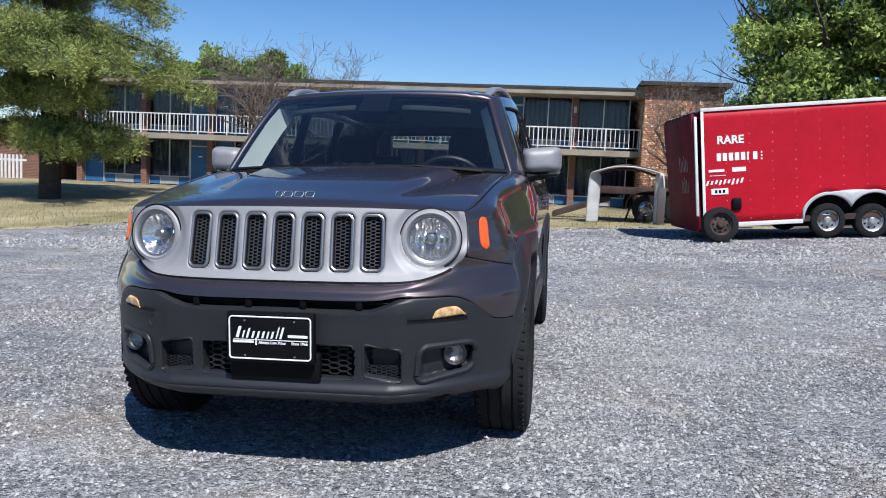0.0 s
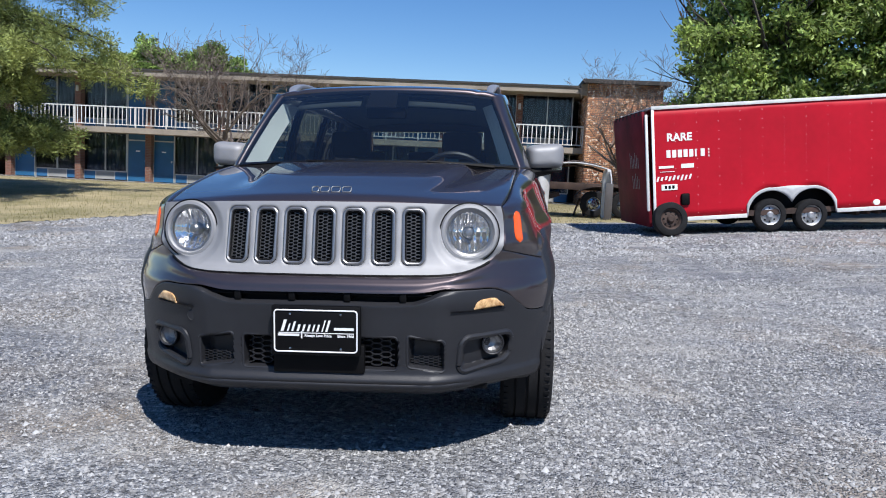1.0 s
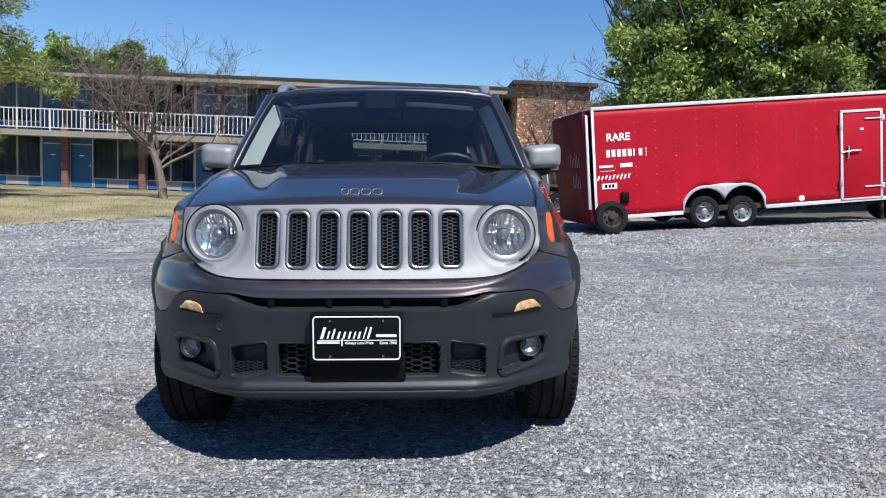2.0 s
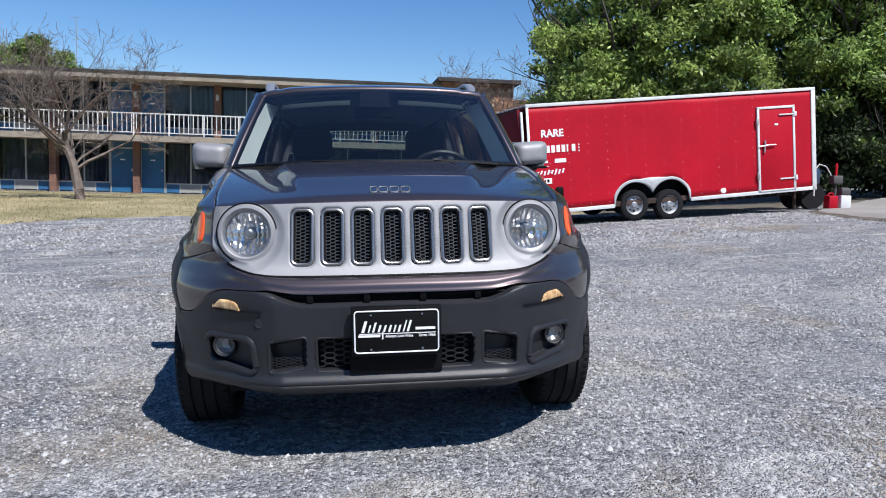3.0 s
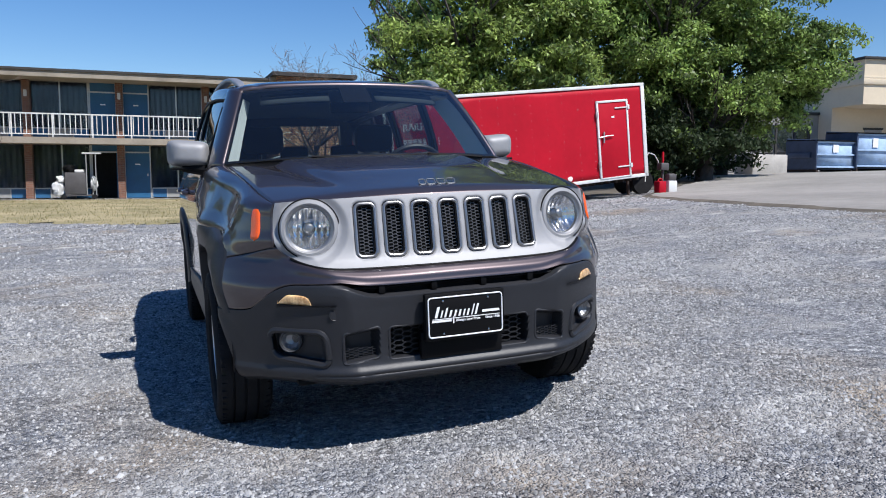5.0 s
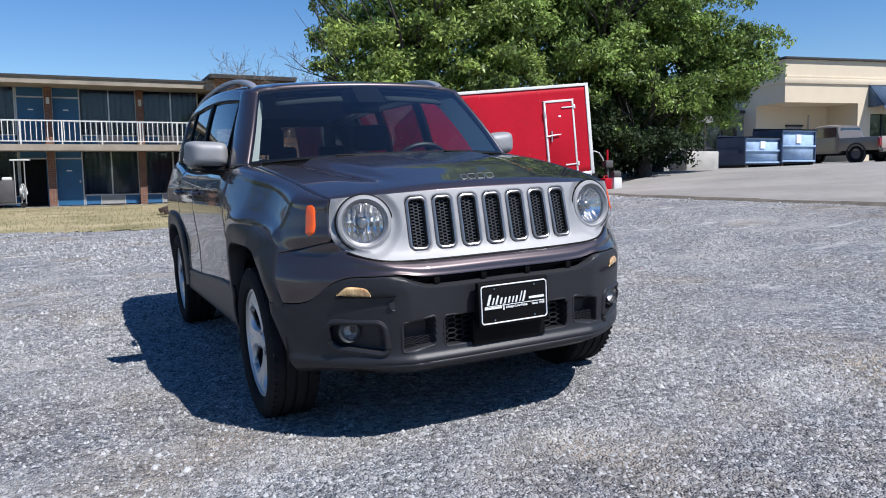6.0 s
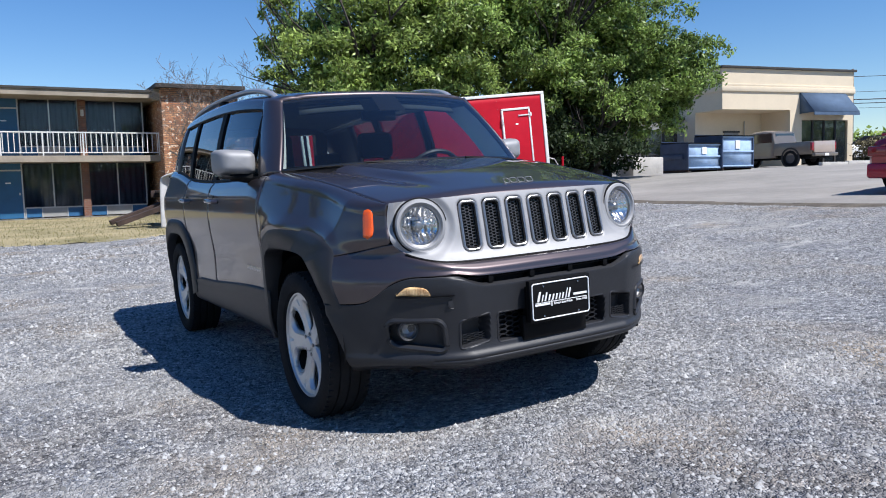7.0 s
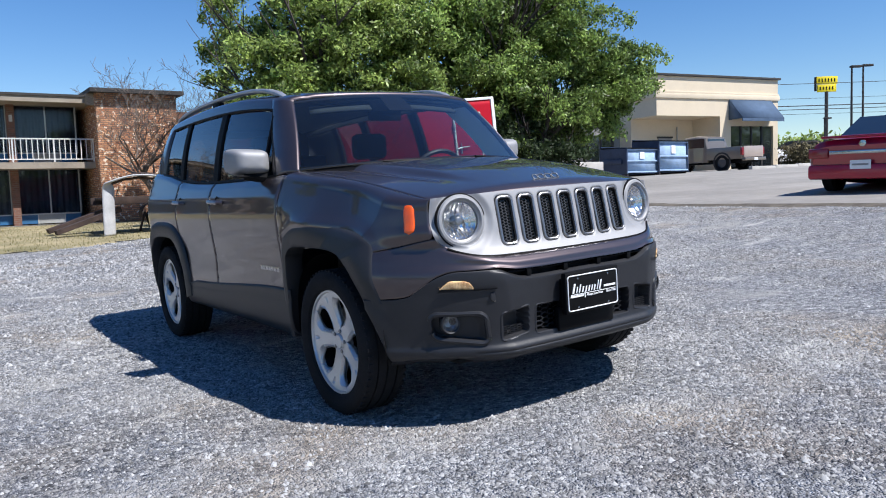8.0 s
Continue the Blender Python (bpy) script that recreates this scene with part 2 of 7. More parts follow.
M["steel"] = shade("galvanised_steel", (0.45, 0.46, 0.47), 0.45, 0.7, var=0.2, scale=8)
M["steel_grey"] = shade("weathered_grey_moulding", (0.44, 0.445, 0.45), 0.7, var=0.2, scale=3)
M["rust"] = shade("rusty_dark_steel", (0.055, 0.035, 0.028), 0.8, 0.2, var=0.5, scale=4, bump=0.3, bscale=60)
M["brick"] = brick_mat("weathered_brick", (0.34, 0.125, 0.06), (0.60, 0.31, 0.155), (0.76, 0.64, 0.50), (0.13, 0.10, 0.085))
M["brick2"] = brick_mat("dark_brick", (0.15, 0.06, 0.04), (0.20, 0.085, 0.05), (0.26, 0.12, 0.08), (0.20, 0.16, 0.13))
M["stucco"] = shade("cream_stucco", (0.66, 0.56, 0.41), 0.9, var=0.06, scale=0.8, bump=0.1, bscale=50)
M["fascia"] = shade("dirty_beige_fascia", (0.28, 0.242, 0.195), 0.85, var=0.22, scale=1.2)
M["roofcap"] = shade("dark_roof_edge", (0.035, 0.033, 0.032), 0.8, var=0.3, scale=2)
M["wall_shaded"] = shade("shaded_grey_wall", (0.24, 0.235, 0.22), 0.9, var=0.15, scale=1)
M["bluedoor"] = shade("blue_door_paint", (0.016, 0.10, 0.215), 0.5, var=0.12, scale=2)
M["bluepanel"] = shade("blue_panel", (0.022, 0.105, 0.225), 0.55, var=0.2, scale=2)
M["greypanel"] = shade("grey_panel", (0.27, 0.27, 0.26), 0.7, var=0.15, scale=2)
M["alu"] = shade("aluminium_frame", (0.42, 0.42, 0.41), 0.45, 0.5, var=0.1, scale=5)
# near-black room walls: the unlit interior is put into the colour
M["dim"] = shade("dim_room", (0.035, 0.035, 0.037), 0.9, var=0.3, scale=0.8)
M["curtain"] = shade("slate_curtain", (0.050, 0.062, 0.082), 0.9, var=0.3, scale=1.0)
# dumpster blue twice: navy for sides in shade, pale for the sunlit front
M["bin"] = shade("navy_cover_and_shaded_dumpster", (0.03, 0.05, 0.10), 0.5, var=0.3, scale=2)
M["binlight"] = shade("sunlit_blue_dumpster_paint", (0.31, 0.43, 0.60), 0.9, var=0.2, scale=3)
M["awning"] = shade("blue_awning_cloth", (0.085, 0.125, 0.19), 0.95, var=0.12, scale=3, spec=0.08)
# one truck tan twice: darkened for the shaded body, lightened for the sunlit tailgate
M["tan"] = shade("shaded_tan_truck_paint", (0.19, 0.160, 0.130), 0.35, 0.3, var=0.08, scale=3, coat=0.7)
M["tanlight"] = shade("sunlit_tan_paint", (0.42, 0.34, 0.29), 0.4, 0.2, var=0.08, scale=3, coat=0.5)
M["taillamp"] = shade("red_lamp_lens", (0.25, 0.006, 0.012), 0.2, var=0.1, scale=20, coat=0.7)
M["yellow"] = shade("yellow_sign", (0.85, 0.66, 0.01), 0.5, var=0.05, scale=2)
M["bark"] = shade("bark", (0.05, 0.041, 0.034), 0.95, var=0.4, scale=5, bump=0.6, bscale=25)
M["twig"] = shade("grey_brown_twig", (0.14, 0.112, 0.095), 0.9, var=0.35, scale=5, rand=0.2)
M["needle"] = shade("pine_needles", (0.080, 0.135, 0.034), 0.7, var=0.35, scale=0.8, tint=(0.27, 0.30, 0.082), rand=0.5, thin=0.15)
# leaf green darkened: the big trees' shade is put into its colour
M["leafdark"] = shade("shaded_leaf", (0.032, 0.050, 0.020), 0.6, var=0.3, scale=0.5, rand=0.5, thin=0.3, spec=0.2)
M["leaf"] = shade("green_leaf", (0.105, 0.175, 0.042), 0.46, var=0.35, scale=0.5, tint=(0.30, 0.38, 0.10), rand=0.7, thin=0.40, spec=0.35)
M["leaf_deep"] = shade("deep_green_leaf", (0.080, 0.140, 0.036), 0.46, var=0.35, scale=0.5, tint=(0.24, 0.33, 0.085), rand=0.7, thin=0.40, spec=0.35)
M["bush"] = shade("brown_hedge", (0.13, 0.11, 0.055), 0.9, var=0.4, scale=2, rand=0.4)


# ---------------------------------------------------------------- mesh helpers
def part(name, bm, material, parent=None, label="", smooth=True, angle=35):
    me = bpy.data.meshes.new(name)
    if isinstance(bm, bpy.types.Mesh):
        me = bm
    else:
        bm.normal_update()
        if smooth:
            lim = radians(angle)
            for f in bm.faces:
                f.smooth = True
            for e in bm.edges:
                if len(e.link_faces) == 2 and e.calc_face_angle(0) > lim:
                    e.smooth = False
        bm.to_mesh(me)
        bm.free()
    if not me.materials:
        me.materials.append(material)
    ob = new(name, me)
    if parent:
        ob.parent = parent
    if label:
        ob["label"] = label
    return ob


def empty(name, m, label, category, group="", kind=""):
    ob = new(name)
    ob.empty_display_size = 0.1
    ob.matrix_world = m
    ob.matrix_basis = m
    return tagged(ob, label, category, group, kind)


def add_box(bm, x0, x1, y0, y1, z0, z1, bevel=0.0, m=None):
    r = bmesh.ops.create_cube(bm, size=1.0, matrix=Matrix.LocRotScale(((x0 + x1) / 2, (y0 + y1) / 2, (z0 + z1) / 2), None, (abs(x1 - x0), abs(y1 - y0), abs(z1 - z0))))
    vs = r["verts"]
    if bevel:
        es = list({e for v in vs for e in v.link_edges})
        rb = bmesh.ops.bevel(bm, geom=es, offset=bevel, segments=2, profile=0.5, affect="EDGES")
        vs = list({v for f in rb["faces"] for v in f.verts} | {v for v in vs if v.is_valid})
        vs = [v for v in vs if v.is_valid]
    if m is not None:
        bmesh.ops.transform(bm, matrix=m, verts=vs)
    return vs


def box(x0, x1, y0, y1, z0, z1, bevel=0.0, m=None):
    bm = bmesh.new()
    add_box(bm, x0, x1, y0, y1, z0, z1, bevel, m)
    return bm


def grid(f, nu, nv, closed=False, flip=False, bm=None):
    """A sheet of nu x nv quads through f(u, v), u and v from 0 to 1."""
    bm = bm or bmesh.new()
    rows = [[bm.verts.new(f(i / nu, j / nv)) for j in range(nv + 1)] for i in range(nu if closed else nu + 1)]
    n = len(rows)
    for i in range(nu):
        a, b = rows[i], rows[(i + 1) % n]
        for j in range(nv):
            q = (a[j], b[j], b[j + 1], a[j + 1])
            bm.faces.new(q[::-1] if flip else q)
    return bm


def sweep(bm, pts, rad, n=8, cap=True, flat=1.0):
    """A tube along pts; rad is a number or a list of radii."""
    pts = [Vector(p) for p in pts]
    rings = []
    for i, p in enumerate(pts):
        d = (pts[min(i + 1, len(pts) - 1)] - pts[max(i - 1, 0)]).normalized()
        a = d.cross(Vector((0, 0, 1)))
        if a.length < 0.05:
            a = d.cross(Vector((0, 1, 0)))
        a.normalize()
        b = a.cross(d)
        r = rad[i] if isinstance(rad, (list, tuple)) else rad
        rings.append([bm.verts.new(p + a * r * math.cos(2 * math.pi * k / n) + b * r * flat * math.sin(2 * math.pi * k / n)) for k in range(n)])
    for r0, r1 in zip(rings, rings[1:]):
        for k in range(n):
            bm.faces.new((r0[k], r0[(k + 1) % n], r1[(k + 1) % n], r1[k]))
    if cap:
        bm.faces.new(rings[0][::-1])
        bm.faces.new(rings[-1])
    return bm


def lathe(bm, prof, n=40, m=None):
    """A body of revolution about the local x axis; prof: (radius, along x)."""
    rings = []
    for r, h in prof:
        rings.append([bm.verts.new((h, r * math.cos(2 * math.pi * k / n), r * math.sin(2 * math.pi * k / n))) for k in range(n)])
    for r0, r1 in zip(rings, rings[1:]):
        for k in range(n):
            bm.faces.new((r0[k], r1[k], r1[(k + 1) % n], r0[(k + 1) % n]))
    if m is not None:
        bmesh.ops.transform(bm, matrix=m, verts=[v for r in rings for v in r])
    return bm


def ss(a, b, x):
    t = max(0.0, min(1.0, (x - a) / (b - a)))
    return t * t * (3 - 2 * t)


def lerp(a, b, t):
    return a + (b - a) * t


def curve(nodes, x):
    """Smooth interpolation through (x, value) nodes (Catmull-Rom in x)."""
    if x <= nodes[0][0]:
        return nodes[0][1]
    if x >= nodes[-1][0]:
        return nodes[-1][1]
    for i in range(len(nodes) - 1):
        if x <= nodes[i + 1][0]:
            break
    x0, y0 = nodes[i]
    x1, y1 = nodes[i + 1]
    d = (y1 - y0) / (x1 - x0)
    ma = d if i == 0 else (y1 - nodes[i - 1][1]) / (x1 - nodes[i - 1][0])
    mb = d if i + 2 >= len(nodes) else (nodes[i + 2][1] - y0) / (nodes[i + 2][0] - x0)
    h = x1 - x0
    t = (x - x0) / h
    return (2 * t ** 3 - 3 * t * t + 1) * y0 + (t ** 3 - 2 * t * t + t) * h * ma + (-2 * t ** 3 + 3 * t * t) * y1 + (t ** 3 - t * t) * h * mb


def rrect(x, z, cx, cz, hx, hz, r):
    """Signed distance to a rounded rectangle (negative inside)."""
    dx, dz = abs(x - cx) - hx + r, abs(z - cz) - hz + r
    return math.hypot(max(dx, 0), max(dz, 0)) + min(max(dx, dz), 0) - r


# ---------------------------------------------------------------- ground
def ground_z(x, y):
    xx = max(-60.0, min(110.0, x))
    lot = 0.0384 * xx + (0.04 * (min(xx, 8) - 3) if xx > 3 else 0) + (0.0165 * (xx - 8) if xx > 8 else 0)
    if xx > 18:
        lot -= 0.03 * (min(xx, 50) - 18)
    w = ss(10, 26, y) * (1 - ss(6, 14, x))
    lot = lerp(lot, 0.1, w)
    if x < -12:
        lot = lerp(lot, 0.1, ss(-12, -30, x))
    return lot


def on_road(x, y):
    """Distance to the paved side of the broken asphalt edge; positive on the asphalt."""
    ex = curve([(-30, 7.8), (3.2, 8.6), (5.4, 8.65), (8.2, 8.95), (11, 9.25), (12.5, 9.9), (14, 11.3), (18, 16), (26, 20)], y)
    wob = 0.10 * noise.noise((x * 0.6, y * 1.3, 3.0)) + 0.05 * noise.noise((x * 3, y * 5, 7.0))
    return x - ex + wob


def grass_d(x, y):
    """Positive on the grass strip before the motel."""
    edge = curve([(-60, 8), (-10.6, 11.7), (-9, 13.4), (-7, 16), (-4.5, 17.0), (-2.5, 16.3), (-0.9, 15.1), (0.5, 14.8), (1.8, 15.5), (3, 16.8), (5, 17.0), (12, 15.5)], x)
    wob = 0.5 * noise.noise((x * 0.35, y * 0.4, 1.0)) + 0.35 * noise.noise((x * 1.7, y * 1.9, 5.0)) + 0.25 * noise.noise((x * 4.1, y * 4.3, 6.0))
    return min(y - edge + wob, 6.6 - x + 0.6 * noise.noise((x, y * 0.7, 2.0)))


def axis_steps(spans):
    out = []
    for a, b, s in spans:
        n = max(1, round((b - a) / s))
        out += [a + (b - a) * i / n for i in range(n)]
    out.append(spans[-1][1])
    return out


def make_ground():
    xs = axis_steps([(-900, -60, 140), (-60, -14, 3), (-14, 14, 0.45), (14, 40, 2), (40, 120, 10), (120, 1200, 180)])
    ys = axis_steps([(-900, -60, 140), (-60, -6, 4), (-6, 18, 0.45), (18, 50, 2), (50, 120, 10), (120, 1200, 180)])
    bm = bmesh.new()
    vv = []
    for x in xs:
        col = []
        for y in ys:
            z = ground_z(x, y)
            if -14 < x < 14 and -6 < y < 18:
                z += 0.012 * noise.noise((x * 0.9, y * 0.9, 0)) * ss(1.2, 2.5, max(abs(x), abs(y - 2) - 1.5))
            col.append(bm.verts.new((x, y, z)))
        vv.append(col)
    for i in range(len(xs) - 1):
        for j in range(len(ys) - 1):
            bm.faces.new((vv[i][j], vv[i + 1][j], vv[i + 1][j + 1], vv[i][j + 1]))
    return tagged(part("ground", bm, M["gravel"], angle=80), "grey crushed stone gravel lot with pale worn tracks", "gravel", kind="structure")


def patch(name, inside, x0, x1, y0, y1, step, lift, mat, label, cat):
    """A thin cover on the ground wherever inside(x, y) > 0, with a feathered edge."""
    bm = bmesh.new()
    nx, ny = round((x1 - x0) / step), round((y1 - y0) / step)
    pts = {}
    for i in range(nx + 1):
        for j in range(ny + 1):
            x, y = x0 + i * step, y0 + j * step
            d = inside(x, y)
            if d > -0.3:
                pts[i, j] = bm.verts.new((x, y, ground_z(x, y) + lift * ss(-0.12, 0.12, d) - 0.05 * ss(-0.1, -0.3, d)))
    for i in range(nx):
        for j in range(ny):
            q = [pts.get(k) for k in ((i, j), (i + 1, j), (i + 1, j + 1), (i, j + 1))]
            if all(q):
                bm.faces.new(q)
    return tagged(part(name, bm, mat, angle=60), label, cat, kind="structure")


make_ground()
patch("grass_verge", grass_d, -40, 13, 6, 34, 0.25, 0.02, M["grass"], "dry yellow mown grass strip before the motel", "grass")
# dark sheet: the trees' shade behind the trailer is put into the ground colour
patch("leaf_litter", lambda x, y: min(y - 14.9 - 0.25 * max(0, 9 - x) + 0.5 * noise.noise((x * 0.5, y * 0.5, 8.0)), x - 6.3, -0.15 - on_road(x, y)), 5, 22, 13, 31, 0.25, 0.025, M["dark_ground"], "dark ground sheet standing in for the shade under the trees", "soil")
# narrow strip, darker than gravel and asphalt, along their border
patch("road_edge", lambda x, y: min(on_road(x, y) + 0.14, 0.35 - on_road(x, y)), 6, 20, -12, 20, 0.1, 0.03, M["dark_ground"], "dark narrow strip along the asphalt edge", "road edge")
patch("road", on_road, 6, 40, -24, 26, 0.25, 0.06, M["asphalt"], "sun-bleached grey asphalt road with a ragged edge", "road")


# ---------------------------------------------------------------- the car (its own frame: nose at y = 0, x to the viewer's right)
FRONT = [(0.20, 0.13), (0.27, 0.072), (0.30, 0.045), (0.328, 0.041), (0.352, 0.054), (0.40, 0.057), (0.55, 0.048), (0.645, 0.05), (0.69, 0.085), (0.74, 0.12), (0.85, 0.142), (0.965, 0.168), (1.02, 0.20)]
HUB_F, HUB_R, HUB_Z, TYRE_R = 0.80, 3.37, 0.322, 0.33


def half_width(y, z):
    """Half the body's width: a narrow upper nose widens into the flank, low parts are wide from the start."""
    y1 = curve([(0.55, 1.3), (0.66, 0.6), (0.72, 0.52), (0.80, 0.78), (0.90, 1.15), (1.0, 1.40), (1.2, 1.45)], z)
    t = max(0.0, min(1.0, (y - 0.3) / (y1 - 0.3)))
    k = lerp(t, t * t * (3 - 2 * t), 0.6)
    a = curve([(0.20, 0.785), (0.27, 0.808), (0.35, 0.826), (0.45, 0.836), (0.56, 0.840), (0.65, 0.842), (0.72, 0.800), (0.80, 0.772), (0.90, 0.738), (1.0, 0.700), (1.10, 0.655), (1.2, 0.60)], z)
    b = curve([(0.20, 0.80), (0.35, 0.836), (0.56, 0.852), (0.72, 0.857), (0.90, 0.864), (1.0, 0.848), (1.10, 0.813), (1.2, 0.78)], z)
    return lerp(a, b, k) - 0.16 * max(0.0, (y - 3.70) / 0.35) ** 2.2


def nose(x, z):
    """y of the nose at |x|, z."""
    w = half_width(0.5, z)
    b = curve([(0.2, 0.39), (0.6, 0.39), (0.72, 0.34), (0.80, 0.27), (0.90, 0.20), (1.05, 0.19)], z)
    a = curve([(0.2, 0.42), (0.62, 0.42), (0.74, 0.33), (0.80, 0.19), (0.85, 0.165), (0.90, 0.14), (0.95, 0.12), (1.05, 0.11)], z)
    bow = curve([(0.2, 0.022), (0.6, 0.022), (0.8, 0.066), (1.05, 0.066)], z)
    u = max(0.0, min(1.0, (x - (w - a)) / a))
    return curve(FRONT, z) + bow * (x / 0.6) ** 2 + b * (1 - max(0.0, 1 - u ** 1.4) ** (1 / 1.4))


def nose_end(z):
    return nose(half_width(0.5, z), z)


def wrap(c, z, side=1, out=0.0):
    """A point of the outer skin: c from 0 (middle of the nose) to 1 (corner), then 1 + metres along the flank."""
    if c <= 1:
        w = half_width(0.5, z)
        x = w * (1 - (1 - c) ** 2.0)
        y = nose(x, z)
        # outward push along the rough normal
        t = ss(0.35, 1.0, c)
        return Vector((side * (x + out * math.sin(t * math.pi / 2)), y - out * math.cos(t * math.pi / 2), z))
    y0 = nose_end(z)
    y = y0 + (c - 1)
    k = ss(0.0, 0.5, c - 1)
    x = lerp(half_width(0.5, z), half_width(y, z), k)
    return Vector((side * (x + out), y, z))


def c_of_x(x, z):
    return 1 - math.sqrt(max(0.0, 1 - x / half_width(0.5, z)))


def flank(y, z, side=1, out=0.0):
    y0 = nose_end(z)
    if y < y0:
        # invert the nose curve by bisection
        lo, hi = 0.0, half_width(0.5, z)
        for _ in range(24):
            mid = (lo + hi) / 2
            lo, hi = (mid, hi) if nose(mid, z) < y else (lo, mid)
        return Vector((side * (lo + out), y, z))
    return wrap(1 + y - y0, z, side, out)


car = empty("suv", LOT, "dark grey compact SUV with silver seven-slot grille parked on gravel", "car")


def skin(name, f, nu, nv, mat, label="", thick=0.012, both=False, parent=None):
    """A body panel: f(u, v, side) as a sheet with real thickness; both: mirrored halves joined."""
    bm = bmesh.new()
    sides = (1, -1) if both else (1,)
    for s in sides:
        grid(lambda u, v: f(u, v, s), nu, nv, flip=(s < 0), bm=bm)
    if both:
        bmesh.ops.remove_doubles(bm, verts=bm.verts, dist=0.0008)
    ob = part(name, bm, mat, parent or car, label, angle=40)
    md = ob.modifiers.new("thickness", "SOLIDIFY")
    md.thickness, md.offset = thick, -1
    return ob


def skin_pair(name, f, nu, nv, mat, label="", thick=0.012):
    obs = []
    for s in (1, -1):
        bm = grid(lambda u, v: f(u, v, s), nu, nv, flip=(s < 0))
        ob = part(name, bm, mat, car, label, angle=40)
        md = ob.modifiers.new("thickness", "SOLIDIFY")
        md.thickness, md.offset = thick, -1
        obs.append(ob)
    return obs


# seams on the nose, as heights over |x|
def plastic_top(x):
    return curve([(0, 0.612), (0.33, 0.612), (0.385, 0.628), (0.44, 0.650), (0.56, 0.653), (0.62, 0.650), (0.67, 0.628), (0.71, 0.588), (0.745, 0.558), (0.80, 0.548), (0.95, 0.546)], x)


def panel_bottom(x):
    return curve([(0, 0.700), (0.40, 0.702), (0.50, 0.711), (0.57, 0.731), (0.615, 0.757), (0.642, 0.785), (0.656, 0.815), (0.66, 0.83)], x)


def panel_edge(z):
    """Outer |x| of the silver panel."""
    return curve([(0.70, 0.652), (0.86, 0.652), (0.92, 0.647), (0.955, 0.638)], z)


# front wheel arch: edge of the opening and outer line of its flare, as (y, z) over a fraction of the arch
ARCH_K = (0, 0.10, 0.18, 0.26, 0.36, 0.5, 0.65, 0.75, 0.82, 0.88, 1.0)
IN_Y = (0.487, 0.545, 0.60, 0.655, 0.74, 0.88, 1.05, 1.14, 1.19, 1.22, 1.25)
IN_Z = (0.525, 0.61, 0.672, 0.715, 0.738, 0.746, 0.745, 0.736, 0.712, 0.66, 0.28)
OUT_Y = (0.400, 0.425, 0.447, 0.470, 0.56, 0.83, 1.08, 1.18, 1.235, 1.268, 1.30)
OUT_Z = (0.533, 0.62, 0.715, 0.775, 0.815, 0.847, 0.842, 0.81, 0.77, 0.68, 0.28)


def arch_at(ks, k):
    return curve(list(zip(ARCH_K, ks)), k)


def arch_front(z):
    """y of the opening's front edge at height z."""
    return curve([(0.22, 0.400), (0.30, 0.405), (0.38, 0.430), (0.465, 0.46), (0.55, 0.505), (0.63, 0.56), (0.69, 0.62), (0.735, 0.72)], z)


def arch_roof(y):
    return curve([(0.40, 0.25), (0.43, 0.38), (0.46, 0.465), (0.505, 0.55), (0.56, 0.63), (0.62, 0.69), (0.70, 0.732), (0.88, 0.746), (1.05, 0.745), (1.14, 0.736), (1.19, 0.712), (1.22, 0.66), (1.25, 0.30), (1.26, 0.2)], y)


def c_end(z, back=0.0):
    """Column of the outer skin that lies on the opening's front edge."""
    z4 = z * 500
    i = math.floor(z4)
    return lerp(c_end_at(i, back), c_end_at(i + 1, back), z4 - i)


@functools.lru_cache(None)
def c_end_at(i, back):
    z = i / 500
    y = arch_front(z) - back
    lo, hi = 0.3, 1.4
    for _ in range(22):
        mid = (lo + hi) / 2
        lo, hi = (mid, hi) if wrap(mid, z).y < y else (lo, mid)
    return lo


def bumper_seam(x):
    """Seam between the painted bumper and the fender."""
    return curve([(0.60, 0.795), (0.66, 0.786), (0.74, 0.762), (0.82, 0.742), (0.95, 0.730)], x)


def side_mask(x, z, dep, sdf, soft=0.012):
    return dep * (1 - ss(-soft, 0.0, sdf))


def fascia_depth(x, z):
    """How far the lower bumper is recessed at |x|, z."""
    d = 0.0
    d = max(d, side_mask(x, z, 0.075, rrect(x, z, 0, 0.425, 0.283, 0.062, 0.02)))
    d = max(d, side_mask(x, z, 0.06, rrect(x, z + 0.14 * (x - 0.38), 0.382, 0.425, 0.066, 0.058, 0.015), 0.02))
    d = max(d, side_mask(x, z, 0.040, rrect(x - 0.12 * (z - 0.426), 0.426 + (z - 0.426 - 0.10 * (x - 0.59)) / (1 - 1.2 * (x - 0.59)), 0.59, 0.426, 0.088, 0.056, 0.026), 0.014))
    d = max(d, side_mask(x, z, 0.02, rrect(x, z, 0, 0.317, 0.55, 0.008, 0.008), 0.02) * 0.6)
    return d


@functools.lru_cache(200)
def edge_at(c, f):
    """Height of a seam, given over |x|, where it crosses the column c."""
    z = 0.68
    for _ in range(6):
        z = f(abs(wrap(c, z).x))
    return z


